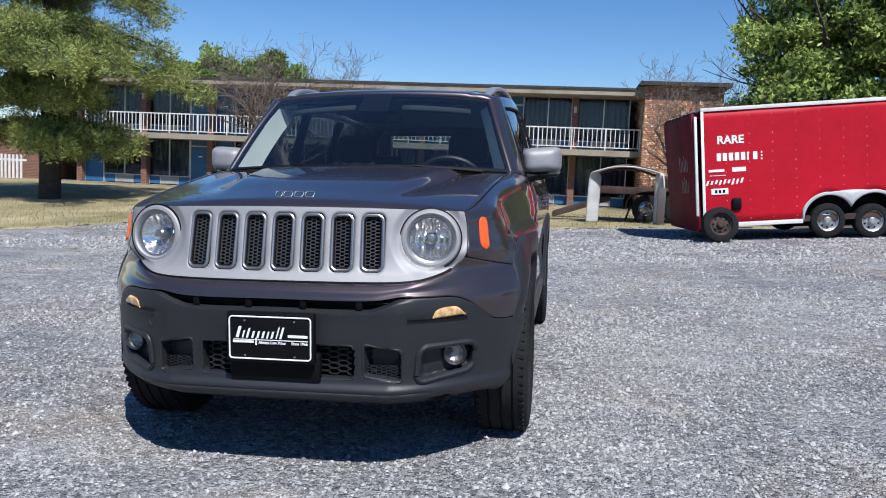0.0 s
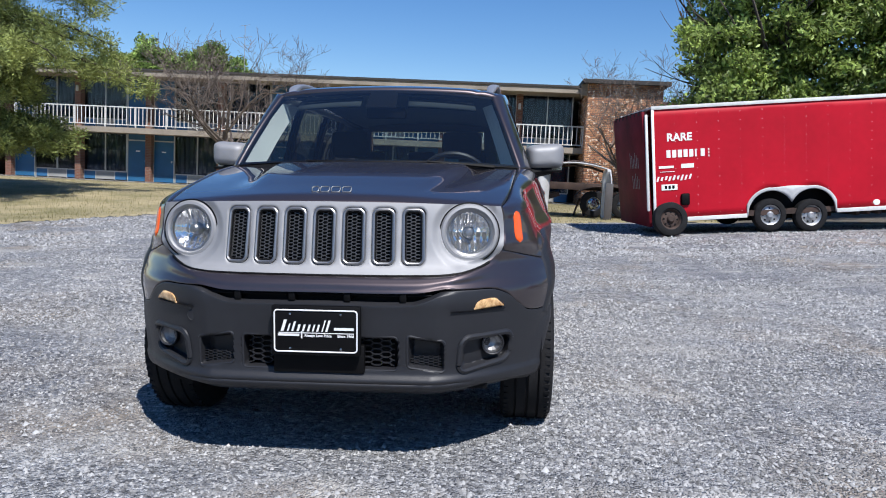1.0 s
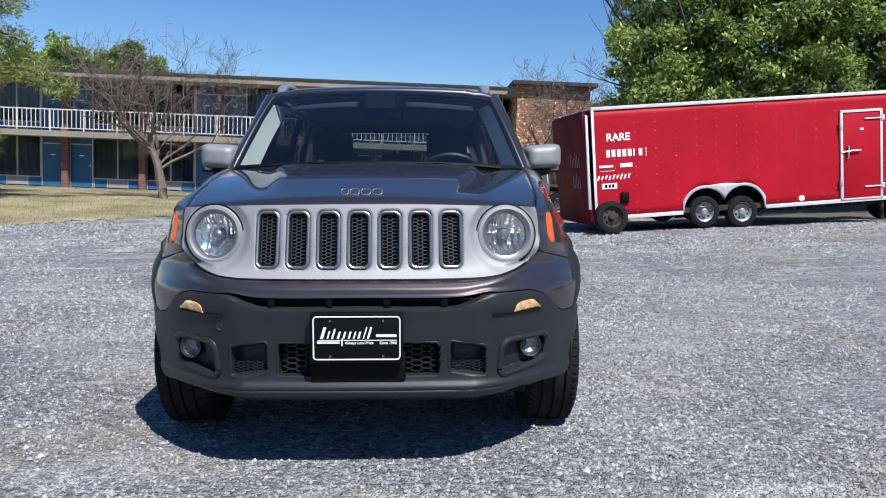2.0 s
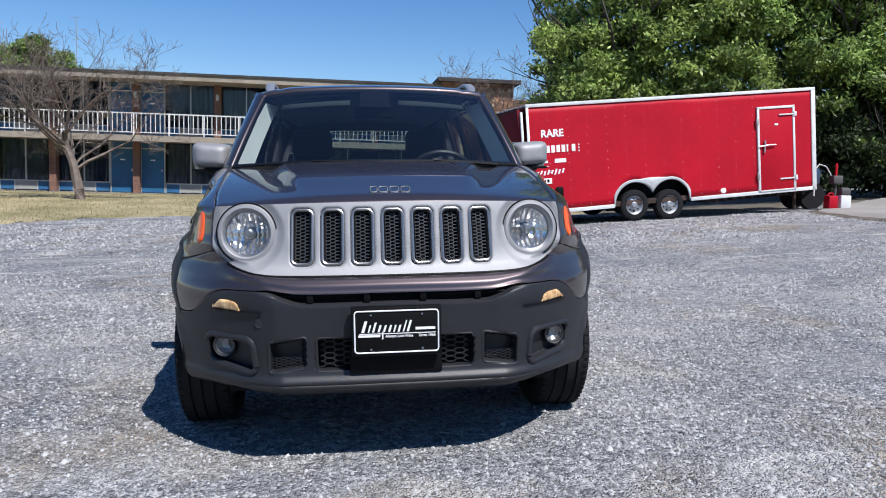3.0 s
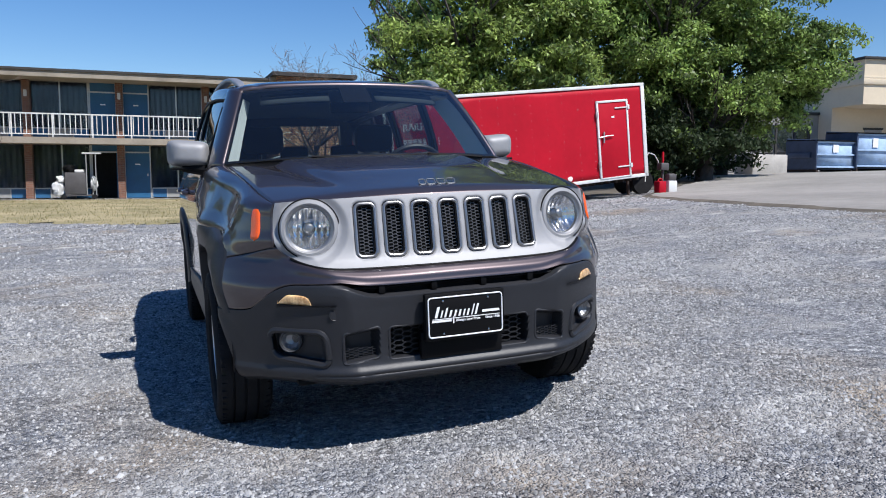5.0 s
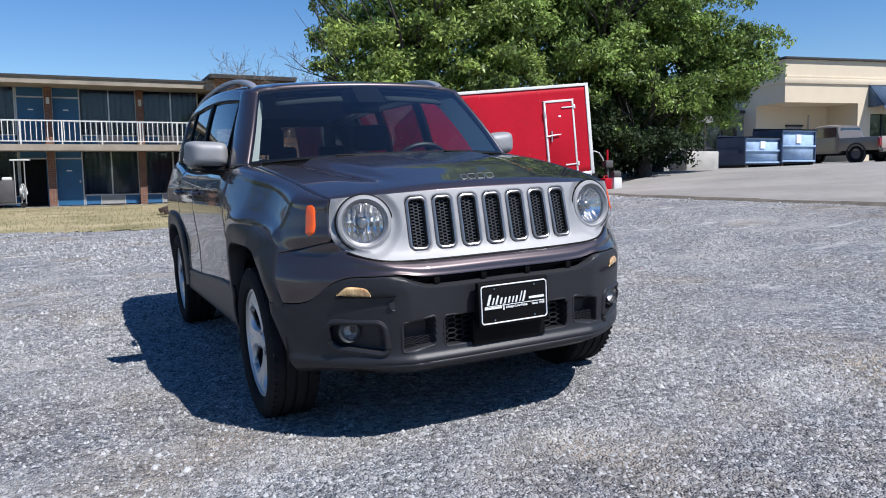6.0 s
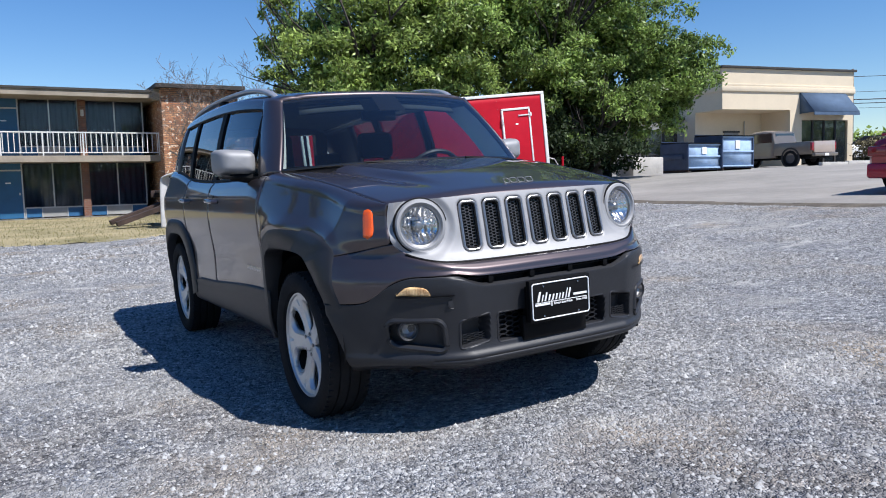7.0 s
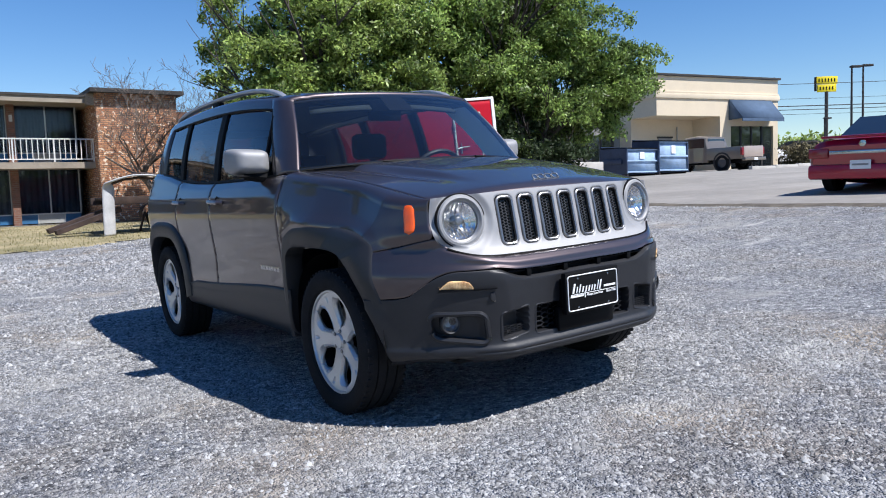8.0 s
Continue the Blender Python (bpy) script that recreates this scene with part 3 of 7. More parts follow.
def lower_bumper(u, v, s):
    c = u * c_end(0.45)
    for _ in range(3):
        z0 = 0.262 + 0.012 * ss(0.3, 0.75, u) - 0.015 * ss(0.75, 1.0, u)
        zt = edge_at(c, plastic_top)
        z = lerp(z0, zt, v)
        c = u * c_end(z)
    x = abs(wrap(c, zt).x)
    p = wrap(c, z, s)
    d = fascia_depth(abs(p.x), z)
    if c <= 1:
        t = ss(0.35, 1.0, c)
        p += Vector((-s * d * math.sin(t * math.pi / 2) * 0.6, d, 0))
    # the edge at the wheel turns inwards
    p.x += s * (0.008 * ss(0.80, 0.95, u) - 0.075 * ss(0.985, 1.0, u))
    # top lip turns inwards
    k = ss(0.965, 1.0, v)
    p.y += 0.02 * k * (1 - ss(0.40, 0.5, x))
    # lower edge turns under
    k = 1 - ss(0.0, 0.10, v)
    p.y += 0.05 * k
    return p


skin("lower_bumper", lower_bumper, 150, 96, M["plastic"], "matt charcoal plastic lower bumper", 0.006, True)


def upper_bumper(u, v, s):
    zt, zb = 0.74, 0.64
    for _ in range(8):
        q = abs(wrap(u * c_end(zt, 0.03), zt).x)
        zt = min(panel_bottom(q) + 0.004, bumper_seam(q) - 0.003)
        q = abs(wrap(u * c_end(zb, 0.03), zb).x)
        zb = plastic_top(q) + 0.004 if q > 0.44 else curve([(0, 0.637), (0.34, 0.638), (0.44, 0.654)], q)
    c = u * c_end(zb, 0.03)
    x = abs(wrap(c, zb).x)
    z = lerp(zb, zt, v)
    p = wrap(u * c_end(z, 0.03), z, s)
    k = 1 - ss(0, 0.10, v)
    p.y += 0.015 * k * (1 - ss(0.4, 0.5, x))
    # soft roll at the panel's foot
    p.y -= 0.012 * ss(0.2, 0.6, v) * (1 - ss(0.75, 1, v)) * (1 - ss(0.5, 0.7, x))
    return p


skin("upper_bumper", upper_bumper, 80, 22, M["paint"], "", 0.01, True)
part("slot_backing", grid(lambda u, v: Vector((lerp(-0.46, 0.46, u), nose(abs(lerp(-0.46, 0.46, u)), 0.63) + 0.045, lerp(0.59, 0.67, v))), 20, 2), M["black"], car)
for xx in (-0.30, -0.10, 0.10, 0.30):
    part("slot_rib", box(xx - 0.012, xx + 0.012, nose(abs(xx), 0.63) + 0.008, nose(abs(xx), 0.63) + 0.05, 0.61, 0.655, 0.003), M["black"], car)
bm = bmesh.new()
sweep(bm, [(x, nose(abs(x), 0.63) + 0.022, 0.634) for x in np.linspace(-0.40, 0.40, 17)], 0.006, 6)
part("slot_bar", bm, M["black"], car)

# headlamps and slots in the silver panel
LAMP_X, LAMP_Z, LAMP_R = 0.527, 0.852, 0.098
SLOT_X = [0.1085 * k for k in range(-3, 4)]
SLOT_Z, SLOT_HX, SLOT_HZ = 0.837, 0.042, 0.104


def panel_depth(x, z):
    d = 0.0
    r = math.hypot(abs(x) - LAMP_X, z - LAMP_Z)
    d = max(d, 0.012 * (1 - ss(LAMP_R + 0.012, LAMP_R + 0.045, r)))
    d = max(d, 0.07 * (1 - ss(LAMP_R - 0.004, LAMP_R + 0.004, r)))
    for sx in SLOT_X:
        if abs(x - sx) < 0.06:
            q = rrect(x, z, sx, SLOT_Z, SLOT_HX, SLOT_HZ, 0.024)
            d = max(d, 0.045 * (1 - ss(-0.008, -0.002, q)) + 0.006 * (1 - ss(-0.004, 0.007, q)))
    return d


def grille_panel(u, v):
    x = lerp(-0.652, 0.652, u)
    ax = abs(x)
    zb = panel_bottom(ax)
    zt = 0.962 - 0.012 * (ax / 0.65) ** 2
    z = lerp(zb, zt, v)
    x *= lerp(1.0, panel_edge(z) / 0.652, ss(0.55, 0.64, ax))
    ax = abs(x)
    return Vector((x, nose(ax, z) - 0.004 + panel_depth(x, z), z))


bm = grid(grille_panel, 330, 84)
part("grille_panel", bm, M["silver"], car, "satin silver grille surround", angle=50)
# dark seal along the panel's lower edge
bm = bmesh.new()
sweep(bm, [(x, nose(abs(x), panel_bottom(abs(x))) - 0.003, panel_bottom(abs(x)) - 0.001) for x in (lerp(-0.60, 0.60, k / 60) for k in range(61))], 0.0050, 6)
part("panel_seal", bm, M["black"], car)

# slot bezels and honeycomb
def ring_mesh(hx, hz, r, tube, n=40):
    bm = bmesh.new()
    pts = []
    per = n
    for k in range(per):
        a = 2 * math.pi * k / per
        ca, sa = math.cos(a), math.sin(a)
        cx, cz = math.copysign(hx - r, ca), math.copysign(hz - r, sa)
        pts.append(Vector((cx + r * ca, 0, cz + r * sa)))
    rings = []
    for k, p in enumerate(pts):
        d = (pts[(k + 1) % per] - pts[k - 1]).normalized()
        nrm = Vector((d.z, 0, -d.x))
        rings.append([bm.verts.new(p + nrm * tube * math.cos(2 * math.pi * j / 8) + Vector((0, tube * 1.1 * math.sin(2 * math.pi * j / 8), 0))) for j in range(8)])
    for k in range(per):
        a, b = rings[k], rings[(k + 1) % per]
        for j in range(8):
            bm.faces.new((a[j], b[j], b[(j + 1) % 8], a[(j + 1) % 8]))
    return bm


def honeycomb(hx, hz, cell, bar, depth, squash=1.0):
    """Crossing zig-zag bars of a hexagonal grid, joined."""
    bm = bmesh.new()
    dx, dz = cell * 1.5, cell * 0.866 * squash

    def strut(a, b):
        a, b = Vector((a[0], 0, a[1])), Vector((b[0], 0, b[1]))
        d = (b - a).normalized()
        nn = Vector((-d.z, 0, d.x)) * bar
        for q in ((a + nn, b + nn, b - nn, a - nn),):
            f = [bm.verts.new(p) for p in q]
            g = [bm.verts.new(p + Vector((0, depth, 0))) for p in q]
            bm.faces.new(f)
            for i in range(4):
                bm.faces.new((f[i], g[i], g[(i + 1) % 4], f[(i + 1) % 4]))

    ni, nj = int(hx / dx) + 2, int(hz / dz) + 2
    for i in range(-ni, ni + 1):
        for j in range(-nj, nj + 1):
            cx, cz = i * dx, 2 * j * dz + (dz if i % 2 else 0)
            c6 = [(cx + cell * math.cos(math.pi * k / 3), cz + cell * squash * math.sin(math.pi * k / 3)) for k in range(6)]
            for k in range(3):
                a, b = c6[k], c6[k + 1]
                if all(abs(p[0]) <= hx + 2 * cell and abs(p[1]) <= hz + 2 * cell for p in (a, b)):
                    strut(a, b)
    for n in ((1, 0, 0), (-1, 0, 0), (0, 0, 1), (0, 0, -1)):
        n = Vector(n)
        bmesh.ops.bisect_plane(bm, geom=bm.verts[:] + bm.edges[:] + bm.faces[:], plane_co=n * (hx if n.x else hz), plane_no=n, clear_outer=True)
    return bm


bez_me = comb_me = None
for sx in SLOT_X:
    y = nose(abs(sx), SLOT_Z)
    slope = math.degrees(math.atan2(nose(abs(sx), 0.93) - nose(abs(sx), 0.75), 0.18))
    turn = math.degrees(math.atan2(nose(abs(sx) + 0.05, SLOT_Z) - nose(abs(sx) - 0.05 if abs(sx) > 0.05 else 0, SLOT_Z), 0.1 if abs(sx) > 0.05 else 1e9))
    m = pose(sx, y - 0.003, SLOT_Z, -slope, 0, turn * (1 if sx >= 0 else -1))
    if bez_me is None:
        b = part("slot_bezel", ring_mesh(SLOT_HX - 0.005, SLOT_HZ - 0.005, 0.022, 0.0062), M["bezel"], car, "grey chrome slot frame")
        bez_me = b.data
        h = part("mesh_insert", honeycomb(SLOT_HX - 0.011, SLOT_HZ - 0.011, 0.0112, 0.0014, 0.005, 0.66), M["meshgrey"], b, "black honeycomb mesh")
        comb_me = h.data
    else:
        b = part("slot_bezel", bez_me, M["bezel"], car, "grey chrome slot frame")
        h = part("mesh_insert", comb_me, M["meshgrey"], b, "black honeycomb mesh")
    b.matrix_basis = m
    h.matrix_basis = pose(0, 0.009, 0)
    part("slot_lining", ring_mesh(SLOT_HX - 0.0125, SLOT_HZ - 0.0125, 0.017, 0.0042), M["black"], b).matrix_basis = pose(0, 0.003, 0)
    part("slot_back", box(-SLOT_HX + 0.004, SLOT_HX - 0.004, 0.030, 0.036, -SLOT_HZ + 0.004, SLOT_HZ - 0.004), M["black"], b)

for s in (1, -1):
    y = nose(LAMP_X, LAMP_Z)
    turn = math.degrees(math.atan2(nose(LAMP_X + 0.07, LAMP_Z) - nose(LAMP_X - 0.07, LAMP_Z), 0.14))
    # local x points out of the nose
    lampm = pose(s * LAMP_X, y + 0.008, LAMP_Z, 0, 0, -90 + s * turn * 0.75) @ pose(0, 0, 0, 0, -5, 0)
    hl = part("headlight", lathe(bmesh.new(), [(LAMP_R + 0.010, -0.03), (LAMP_R + 0.010, 0.0), (LAMP_R + 0.004, 0.008), (LAMP_R - 0.006, 0.010), (LAMP_R - 0.012, 0.004), (LAMP_R - 0.016, -0.01), (LAMP_R - 0.02, -0.03)], 56), M["silver"], car, "round clear halogen headlight with silver ring")
    hl.matrix_basis = lampm
    part("lamp_gap", lathe(bmesh.new(), [(LAMP_R + 0.0145, -0.02), (LAMP_R + 0.0145, 0.001), (LAMP_R + 0.010, 0.002)], 56), M["black"], hl)
    bm = bmesh.new()
    n = 72
    rings = []
    for r in (LAMP_R - 0.012, 0.080, 0.073, 0.066, 0.059, 0.052, 0.045, 0.038, 0.031, 0.024):
        deep = 0.004 + 0.058 * (1 - (r / 0.09) ** 2)
        ring = []
        for k in range(n):
            cy, cz = r * math.cos(2 * math.pi * k / n), r * math.sin(2 * math.pi * k / n)
            flute = 0.0035 * abs(((cy + 0.2) / 0.011) % 2 - 1) + 0.005 * (abs(((cz + 0.2) / 0.034) % 2 - 1)) if r < LAMP_R - 0.015 else 0
            ring.append(bm.verts.new((-deep + flute, cy, cz)))
        rings.append(ring)
    for r0, r1 in zip(rings, rings[1:]):
        for k in range(n):
            bm.faces.new((r0[k], r1[k], r1[(k + 1) % n], r0[(k + 1) % n]))
    part("reflector", bm, M["reflector"], hl, smooth=False)
    part("lamp_rim", lathe(bmesh.new(), [(LAMP_R - 0.010, -0.006), (LAMP_R - 0.012, 0.003), (LAMP_R - 0.020, 0.0), (LAMP_R - 0.022, -0.012)], 56), M["bezel"], hl)
    bm = bmesh.new()
    lathe(bm, [(0.0005, -0.014), (0.012, -0.015), (0.018, -0.02), (0.020, -0.03), (0.022, -0.06)], 24)
    part("bulb_shield", bm, M["bezel"], hl)
    ln = part("lens", lathe(bmesh.new(), [(0.0005, 0.023), (0.03, 0.022), (0.06, 0.018), (LAMP_R - 0.02, 0.010), (LAMP_R - 0.010, 0.0)], 48), M["lens"], hl)
    ln.visible_shadow = False
    part("back_cup", lathe(bmesh.new(), [(LAMP_R, -0.02), (LAMP_R - 0.01, -0.075), (0.0005, -0.08)], 40), M["black"], hl)

# lower openings
part("lower_grille_backing", grid(lambda u, v: Vector((lerp(-0.47, 0.47, u), nose(abs(lerp(-0.47, 0.47, u)), 0.42) + 0.066, lerp(0.35, 0.50, v))), 20, 2), M["black"], car)
hm = honeycomb(0.268, 0.052, 0.0225, 0.0022, 0.01, 0.52)
h = part("lower_grille_mesh", hm, M["plastic"], car, "black honeycomb lower grille")
h.matrix_basis = pose(0, curve(FRONT, 0.42) + 0.035, 0.425)
hm = honeycomb(0.056, 0.020, 0.0115, 0.0013, 0.008, 0.50)
hme = None
for s in (1, -1):
    h = part("side_inlet_mesh", hm if hme is None else hme, M["plastic"], car)
    hme = h.data
    h.matrix_basis = pose(s * 0.382, nose(0.382, 0.42) + 0.030, 0.394, 0, 0, s * 6)


def inlet_rim(cx, cz, hx, hz, r, slope, tube):
    """A soft plastic edge round an opening of the lower bumper."""
    bm = bmesh.new()
    pts = []
    for k in range(57):
        a = 2 * math.pi * k / 56
        ca, sa = math.cos(a), math.sin(a)
        x = cx + math.copysign(hx - r, ca) + r * ca
        z = cz + math.copysign(hz - r, sa) + r * sa - slope * (x - cx)
        q = wrap(c_of_x(abs(x), z), z, 1 if x >= 0 else -1, -0.004)
        pts.append(q)
    sweep(bm, pts, tube, 8, cap=False)
    return bm


part("grille_rim", inlet_rim(0, 0.425, 0.281, 0.062, 0.014, 0, 0.0055), M["plastic"], car)
for s in (1, -1):
    part("inlet_rim", inlet_rim(s * 0.382, 0.425, 0.066, 0.058, 0.014, s * 0.14, 0.0065), M["plastic"], car)
part("radar_cover", box(-0.165, 0.165, 0.045, 0.075, 0.352, 0.455, 0.006), M["black"], car, "smooth black cover in the lower grille")

# dealer plate
plate = part("license_plate", box(-0.158, 0.158, 0.003, 0.03, 0.426, 0.600, 0.004), M["black"], car, "black dealer plate with white border and slanted white bars")
ring = ring_mesh(0.147, 0.0735, 0.012, 0.0028, 48)
r = part("plate_border", ring, M["white"], plate)
r.matrix_basis = pose(0, 0.002, 0.512)
# the dealer's name as slanted plain bars on one long stroke, the slogan below in small lettering
for k, (x, w, h) in enumerate(((-0.126, 0.020, 0.040), (-0.103, 0.011, 0.026), (-0.088, 0.014, 0.034), (-0.069, 0.015, 0.024), (-0.050, 0.014, 0.024), (-0.032, 0.014, 0.024), (-0.014, 0.011, 0.024), (0.001, 0.014, 0.024), (0.020, 0.009, 0.040), (0.033, 0.015, 0.040))):
    lean = Matrix(((1, 0, 0.30, -0.30 * 0.511), (0, 1, 0, 0), (0, 0, 1, 0), (0, 0, 0, 1)))
    bm = box(x + 0.1 * w, x + 0.62 * w, 0.0008, 0.004, 0.511, 0.511 + h, m=lean)
    part("plate_bar", bm, M["white"], plate)
for x0, x1, z0, z1 in ((-0.132, 0.137, 0.5040, 0.5065), (0.066, 0.136, 0.5165, 0.5255), (-0.134, -0.058, 0.494, 0.502)):
    part("plate_bar", box(x0, x1, 0.0006, 0.004, z0, z1), M["white"], plate)
part("plate_stroke", box(-0.052, -0.047, 0.0006, 0.004, 0.486, 0.511), M["white"], plate)


def words(text, size, fat=0.0):
    """Lettering as a solid mesh in its own flat plane."""
    cu = bpy.data.curves.new("lettering", "FONT")
    cu.body, cu.size, cu.extrude, cu.offset = text, size, 0.0012, fat
    cu.resolution_u = 3
    ob = bpy.data.objects.new("lettering", cu)
    scene.collection.objects.link(ob)
    me = bpy.data.meshes.new_from_object(ob.evaluated_get(bpy.context.evaluated_depsgraph_get()))
    bpy.data.objects.remove(ob)
    me.materials.clear()
    return me


for text, x in (("Always Low Price", -0.040), ("Since 1966", 0.078)):
    o = part("plate_lettering", words(text, 0.0135, 0.0003), M["white"], plate, "small white lettering")
    o.matrix_basis = pose(x, 0.0012, 0.492, 90, 0, 0)
for x in (-0.09, 0.09):
    for z in (0.572, 0.45):
        b = part("plate_screw", lathe(bmesh.new(), [(0.0, 0.004), (0.004, 0.003), (0.005, 0.0)], 10), M["chrome"], plate)
        b.matrix_basis = pose(x, 0.002, z, 0, 0, -90)
part("plate_bracket", box(-0.15, 0.15, 0.03, 0.07, 0.45, 0.575, 0.004), M["black"], car)


for s in (1, -1):
    # turn signal, fog lamp, marker
    def sig(u, v, s=s):
        x = lerp(0.552, 0.656, u)
        h = curve([(0, 0.012), (0.05, 0.025), (0.15, 0.033), (0.30, 0.037), (0.70, 0.035), (0.85, 0.022), (1.0, 0.002)], u)
        z = 0.578 + 0.008 * u + h * v
        return wrap(c_of_x(x, z), z, s, 0.006 + 0.0004 * math.sin(u * 75) - 0.006 * (2 * v - 1) ** 6)
    ob = part("turn_signal", grid(sig, 48, 10, flip=(s < 0)), M["signal"], car, "pale amber turn signal lens")
    ob.modifiers.new("thickness", "SOLIDIFY").thickness = 0.012

    def crease(u, v, s=s):
        x = lerp(0.47, 0.66, u)
        z = 0.574 + 0.008 * v
        return wrap(c_of_x(x, z), z, s, 0.012 * v)
    part("signal_ledge", grid(crease, 14, 2, flip=(s < 0)), M["plastic"], car)

    if s < 0:
        ty = nose(0.475, 0.54)
        part("tow_cover", lathe(bmesh.new(), [(0.0005, 0.0015), (0.016, 0.0012), (0.0175, 0.0), (0.019, 0.0012), (0.021, -0.001)], 28, pose(-0.475, ty, 0.545, 0, 0, -95)), M["plastic"], car, "round plastic tow-hook cover")
    fy = nose(0.618, 0.45)
    fm = pose(s * 0.618, fy + 0.010, 0.445, 0, 0, -90 + s * 10)
    fog = part("fog_lamp", lathe(bmesh.new(), [(0.040, -0.03), (0.043, 0.0), (0.040, 0.007), (0.036, 0.005), (0.034, 0.0)], 32), M["plastic"], car, "round fog lamp in a plastic pocket")
    fog.matrix_basis = fm
    part("reflector", lathe(bmesh.new(), [(0.036, 0.0), (0.030, -0.014), (0.018, -0.024), (0.0005, -0.028)], 12), M["bezel"], fog, smooth=False)
    l2 = part("lens", lathe(bmesh.new(), [(0.0005, 0.005), (0.025, 0.004), (0.036, 0.002)], 24), M["lens"], fog)
    l2.visible_shadow = False
    # rounded frame of the pocket
    bm = bmesh.new()
    pts = []
    for k in range(49):
        a = 2 * math.pi * k / 48
        ca, sa = math.cos(a), math.sin(a)
        hx, hz, r = 0.090, 0.058, 0.030
        x = 0.59 + math.copysign(hx - r, ca) + r * ca
        z = 0.426 + math.copysign(hz - r, sa) + r * sa
        x, z = x + 0.12 * (z - 0.426), 0.426 + (z - 0.426) * (1 - 1.2 * (x - 0.59)) + 0.10 * (x - 0.59)
        pts.append(wrap(c_of_x(x, z), z, s, -0.002))
    sweep(bm, pts, 0.0125, 8, cap=False)
    part("fog_pocket_rim", bm, M["plastic"], car)

    def mk(u, v, s=s):
        t = 2 * v - 1
        z = lerp(0.811, 0.934, v)
        y = lerp(0.307, 0.322, v) + (2 * u - 1) * 0.021 * (1 - abs(t) ** 7) ** 0.5
        return flank(y, z, s, 0.008 * (1 - (2 * u - 1) ** 4) * (1 - t ** 8) + 0.001)
    ob = part("side_marker", grid(mk, 10, 14, flip=(s < 0)), M["amber"], car, "bright amber side marker")
    ob.modifiers.new("thickness", "SOLIDIFY").thickness = 0.01


# wheel arches
def arch_z(y, hub, half, top):
    d = abs(y - hub) / half
    if d >= 1:
        return -1.0
    return HUB_Z - 0.12 + (top - HUB_Z + 0.12) * (1 - d ** 3.4) ** (1 / 2.6)


def body_low(y):
    z = 0.40
    z = max(z, arch_roof(y) + 0.02 if y < 1.255 else 0, arch_z(y, HUB_R + 0.01, 0.44, 0.735) + 0.02)
    return z


def hood_edge(y):
    """Height and |x| of the hood's side edge."""
    return curve([(0.25, 0.945), (0.6, 1.015), (0.95, 1.07), (1.25, 1.105)], y)


def hood_edge_x(y):
    return curve([(0.25, 0.640), (0.45, 0.668), (0.7, 0.686), (1.0, 0.704), (1.28, 0.715)], y)


def belt(y):
    return curve([(1.2, 1.105), (1.5, 1.10), (2.4, 1.095), (3.0, 1.12), (3.4, 1.17), (3.8, 1.20)], y)


def fender(u, v, s):
    un = 0.30
    k = max(0.0, (u - un) / (1 - un))
    ye = 1.285

    qy = lerp(0.252, 0.42, u / un) if u <= un else lerp(0.42, ye, k)
    zt = hood_edge(qy)
    vv = min(1.0, v / 0.8)
    zs = zt - 0.045

    def at(z):
        if u <= un:
            return wrap(lerp(c_of_x(panel_edge(z) + 0.0015, z), 1.0, u / un), z, s)
        return wrap(1 + (ye - nose_end(z)) * k, z, s)

    zb = 0.77
    for _ in range(4):
        p = at(zb)
        zb = max(lerp(bumper_seam(abs(p.x)), 0.70 if p.y < 0.9 else 0.42, ss(0.46, 0.50, p.y)), body_low(p.y))
    z = lerp(zb, zs, vv)
    p = at(z)
    # soft painted lip over the flare
    if 0.42 < p.y < 1.27:
        oz = curve([(0.40, 0.60), (0.447, 0.715), (0.470, 0.775), (0.56, 0.815), (0.83, 0.847), (1.08, 0.842), (1.18, 0.81), (1.27, 0.76)], p.y)
        dz = (z - oz - 0.012) / 0.030
        p.x += s * 0.012 * math.exp(-dz * dz) * ss(0.43, 0.52, p.y)
    if v > 0.8:
        w = (v - 0.8) / 0.2
        q = Vector((s * (hood_edge_x(qy) + 0.003), qy, zt))
        a = w * math.pi / 2
        p = Vector((lerp(p.x, q.x, 1 - math.cos(a)), lerp(p.y, q.y, w), lerp(p.z, q.z, math.sin(a))))
    return p


skin_pair("front_fender", fender, 100, 44, M["paint"])


def seam_panel(y0, y1, mat, name, low=None):
    def f(u, v, s):
        y = lerp(y0, y1, u)
        z = lerp((low or body_low)(y), belt(y) - 0.012, v)
        p = flank(y, z, s)
        # crisp shoulder line and hollow below it
        p.x += s * (0.006 * math.exp(-((z - 0.985) / 0.02) ** 2) - 0.010 * math.exp(-((z - 0.62) / 0.11) ** 2))
        k = ss(0.93, 1.0, v)
        p.x -= s * 0.018 * k
        return p
    return skin_pair(name, f, 40, 40, mat)


seam_panel(1.292, 2.322, M["paint"], "front_door")
seam_panel(2.328, 3.02, M["paint"], "rear_door")
seam_panel(3.026, 4.0, M["paint"], "rear_quarter")
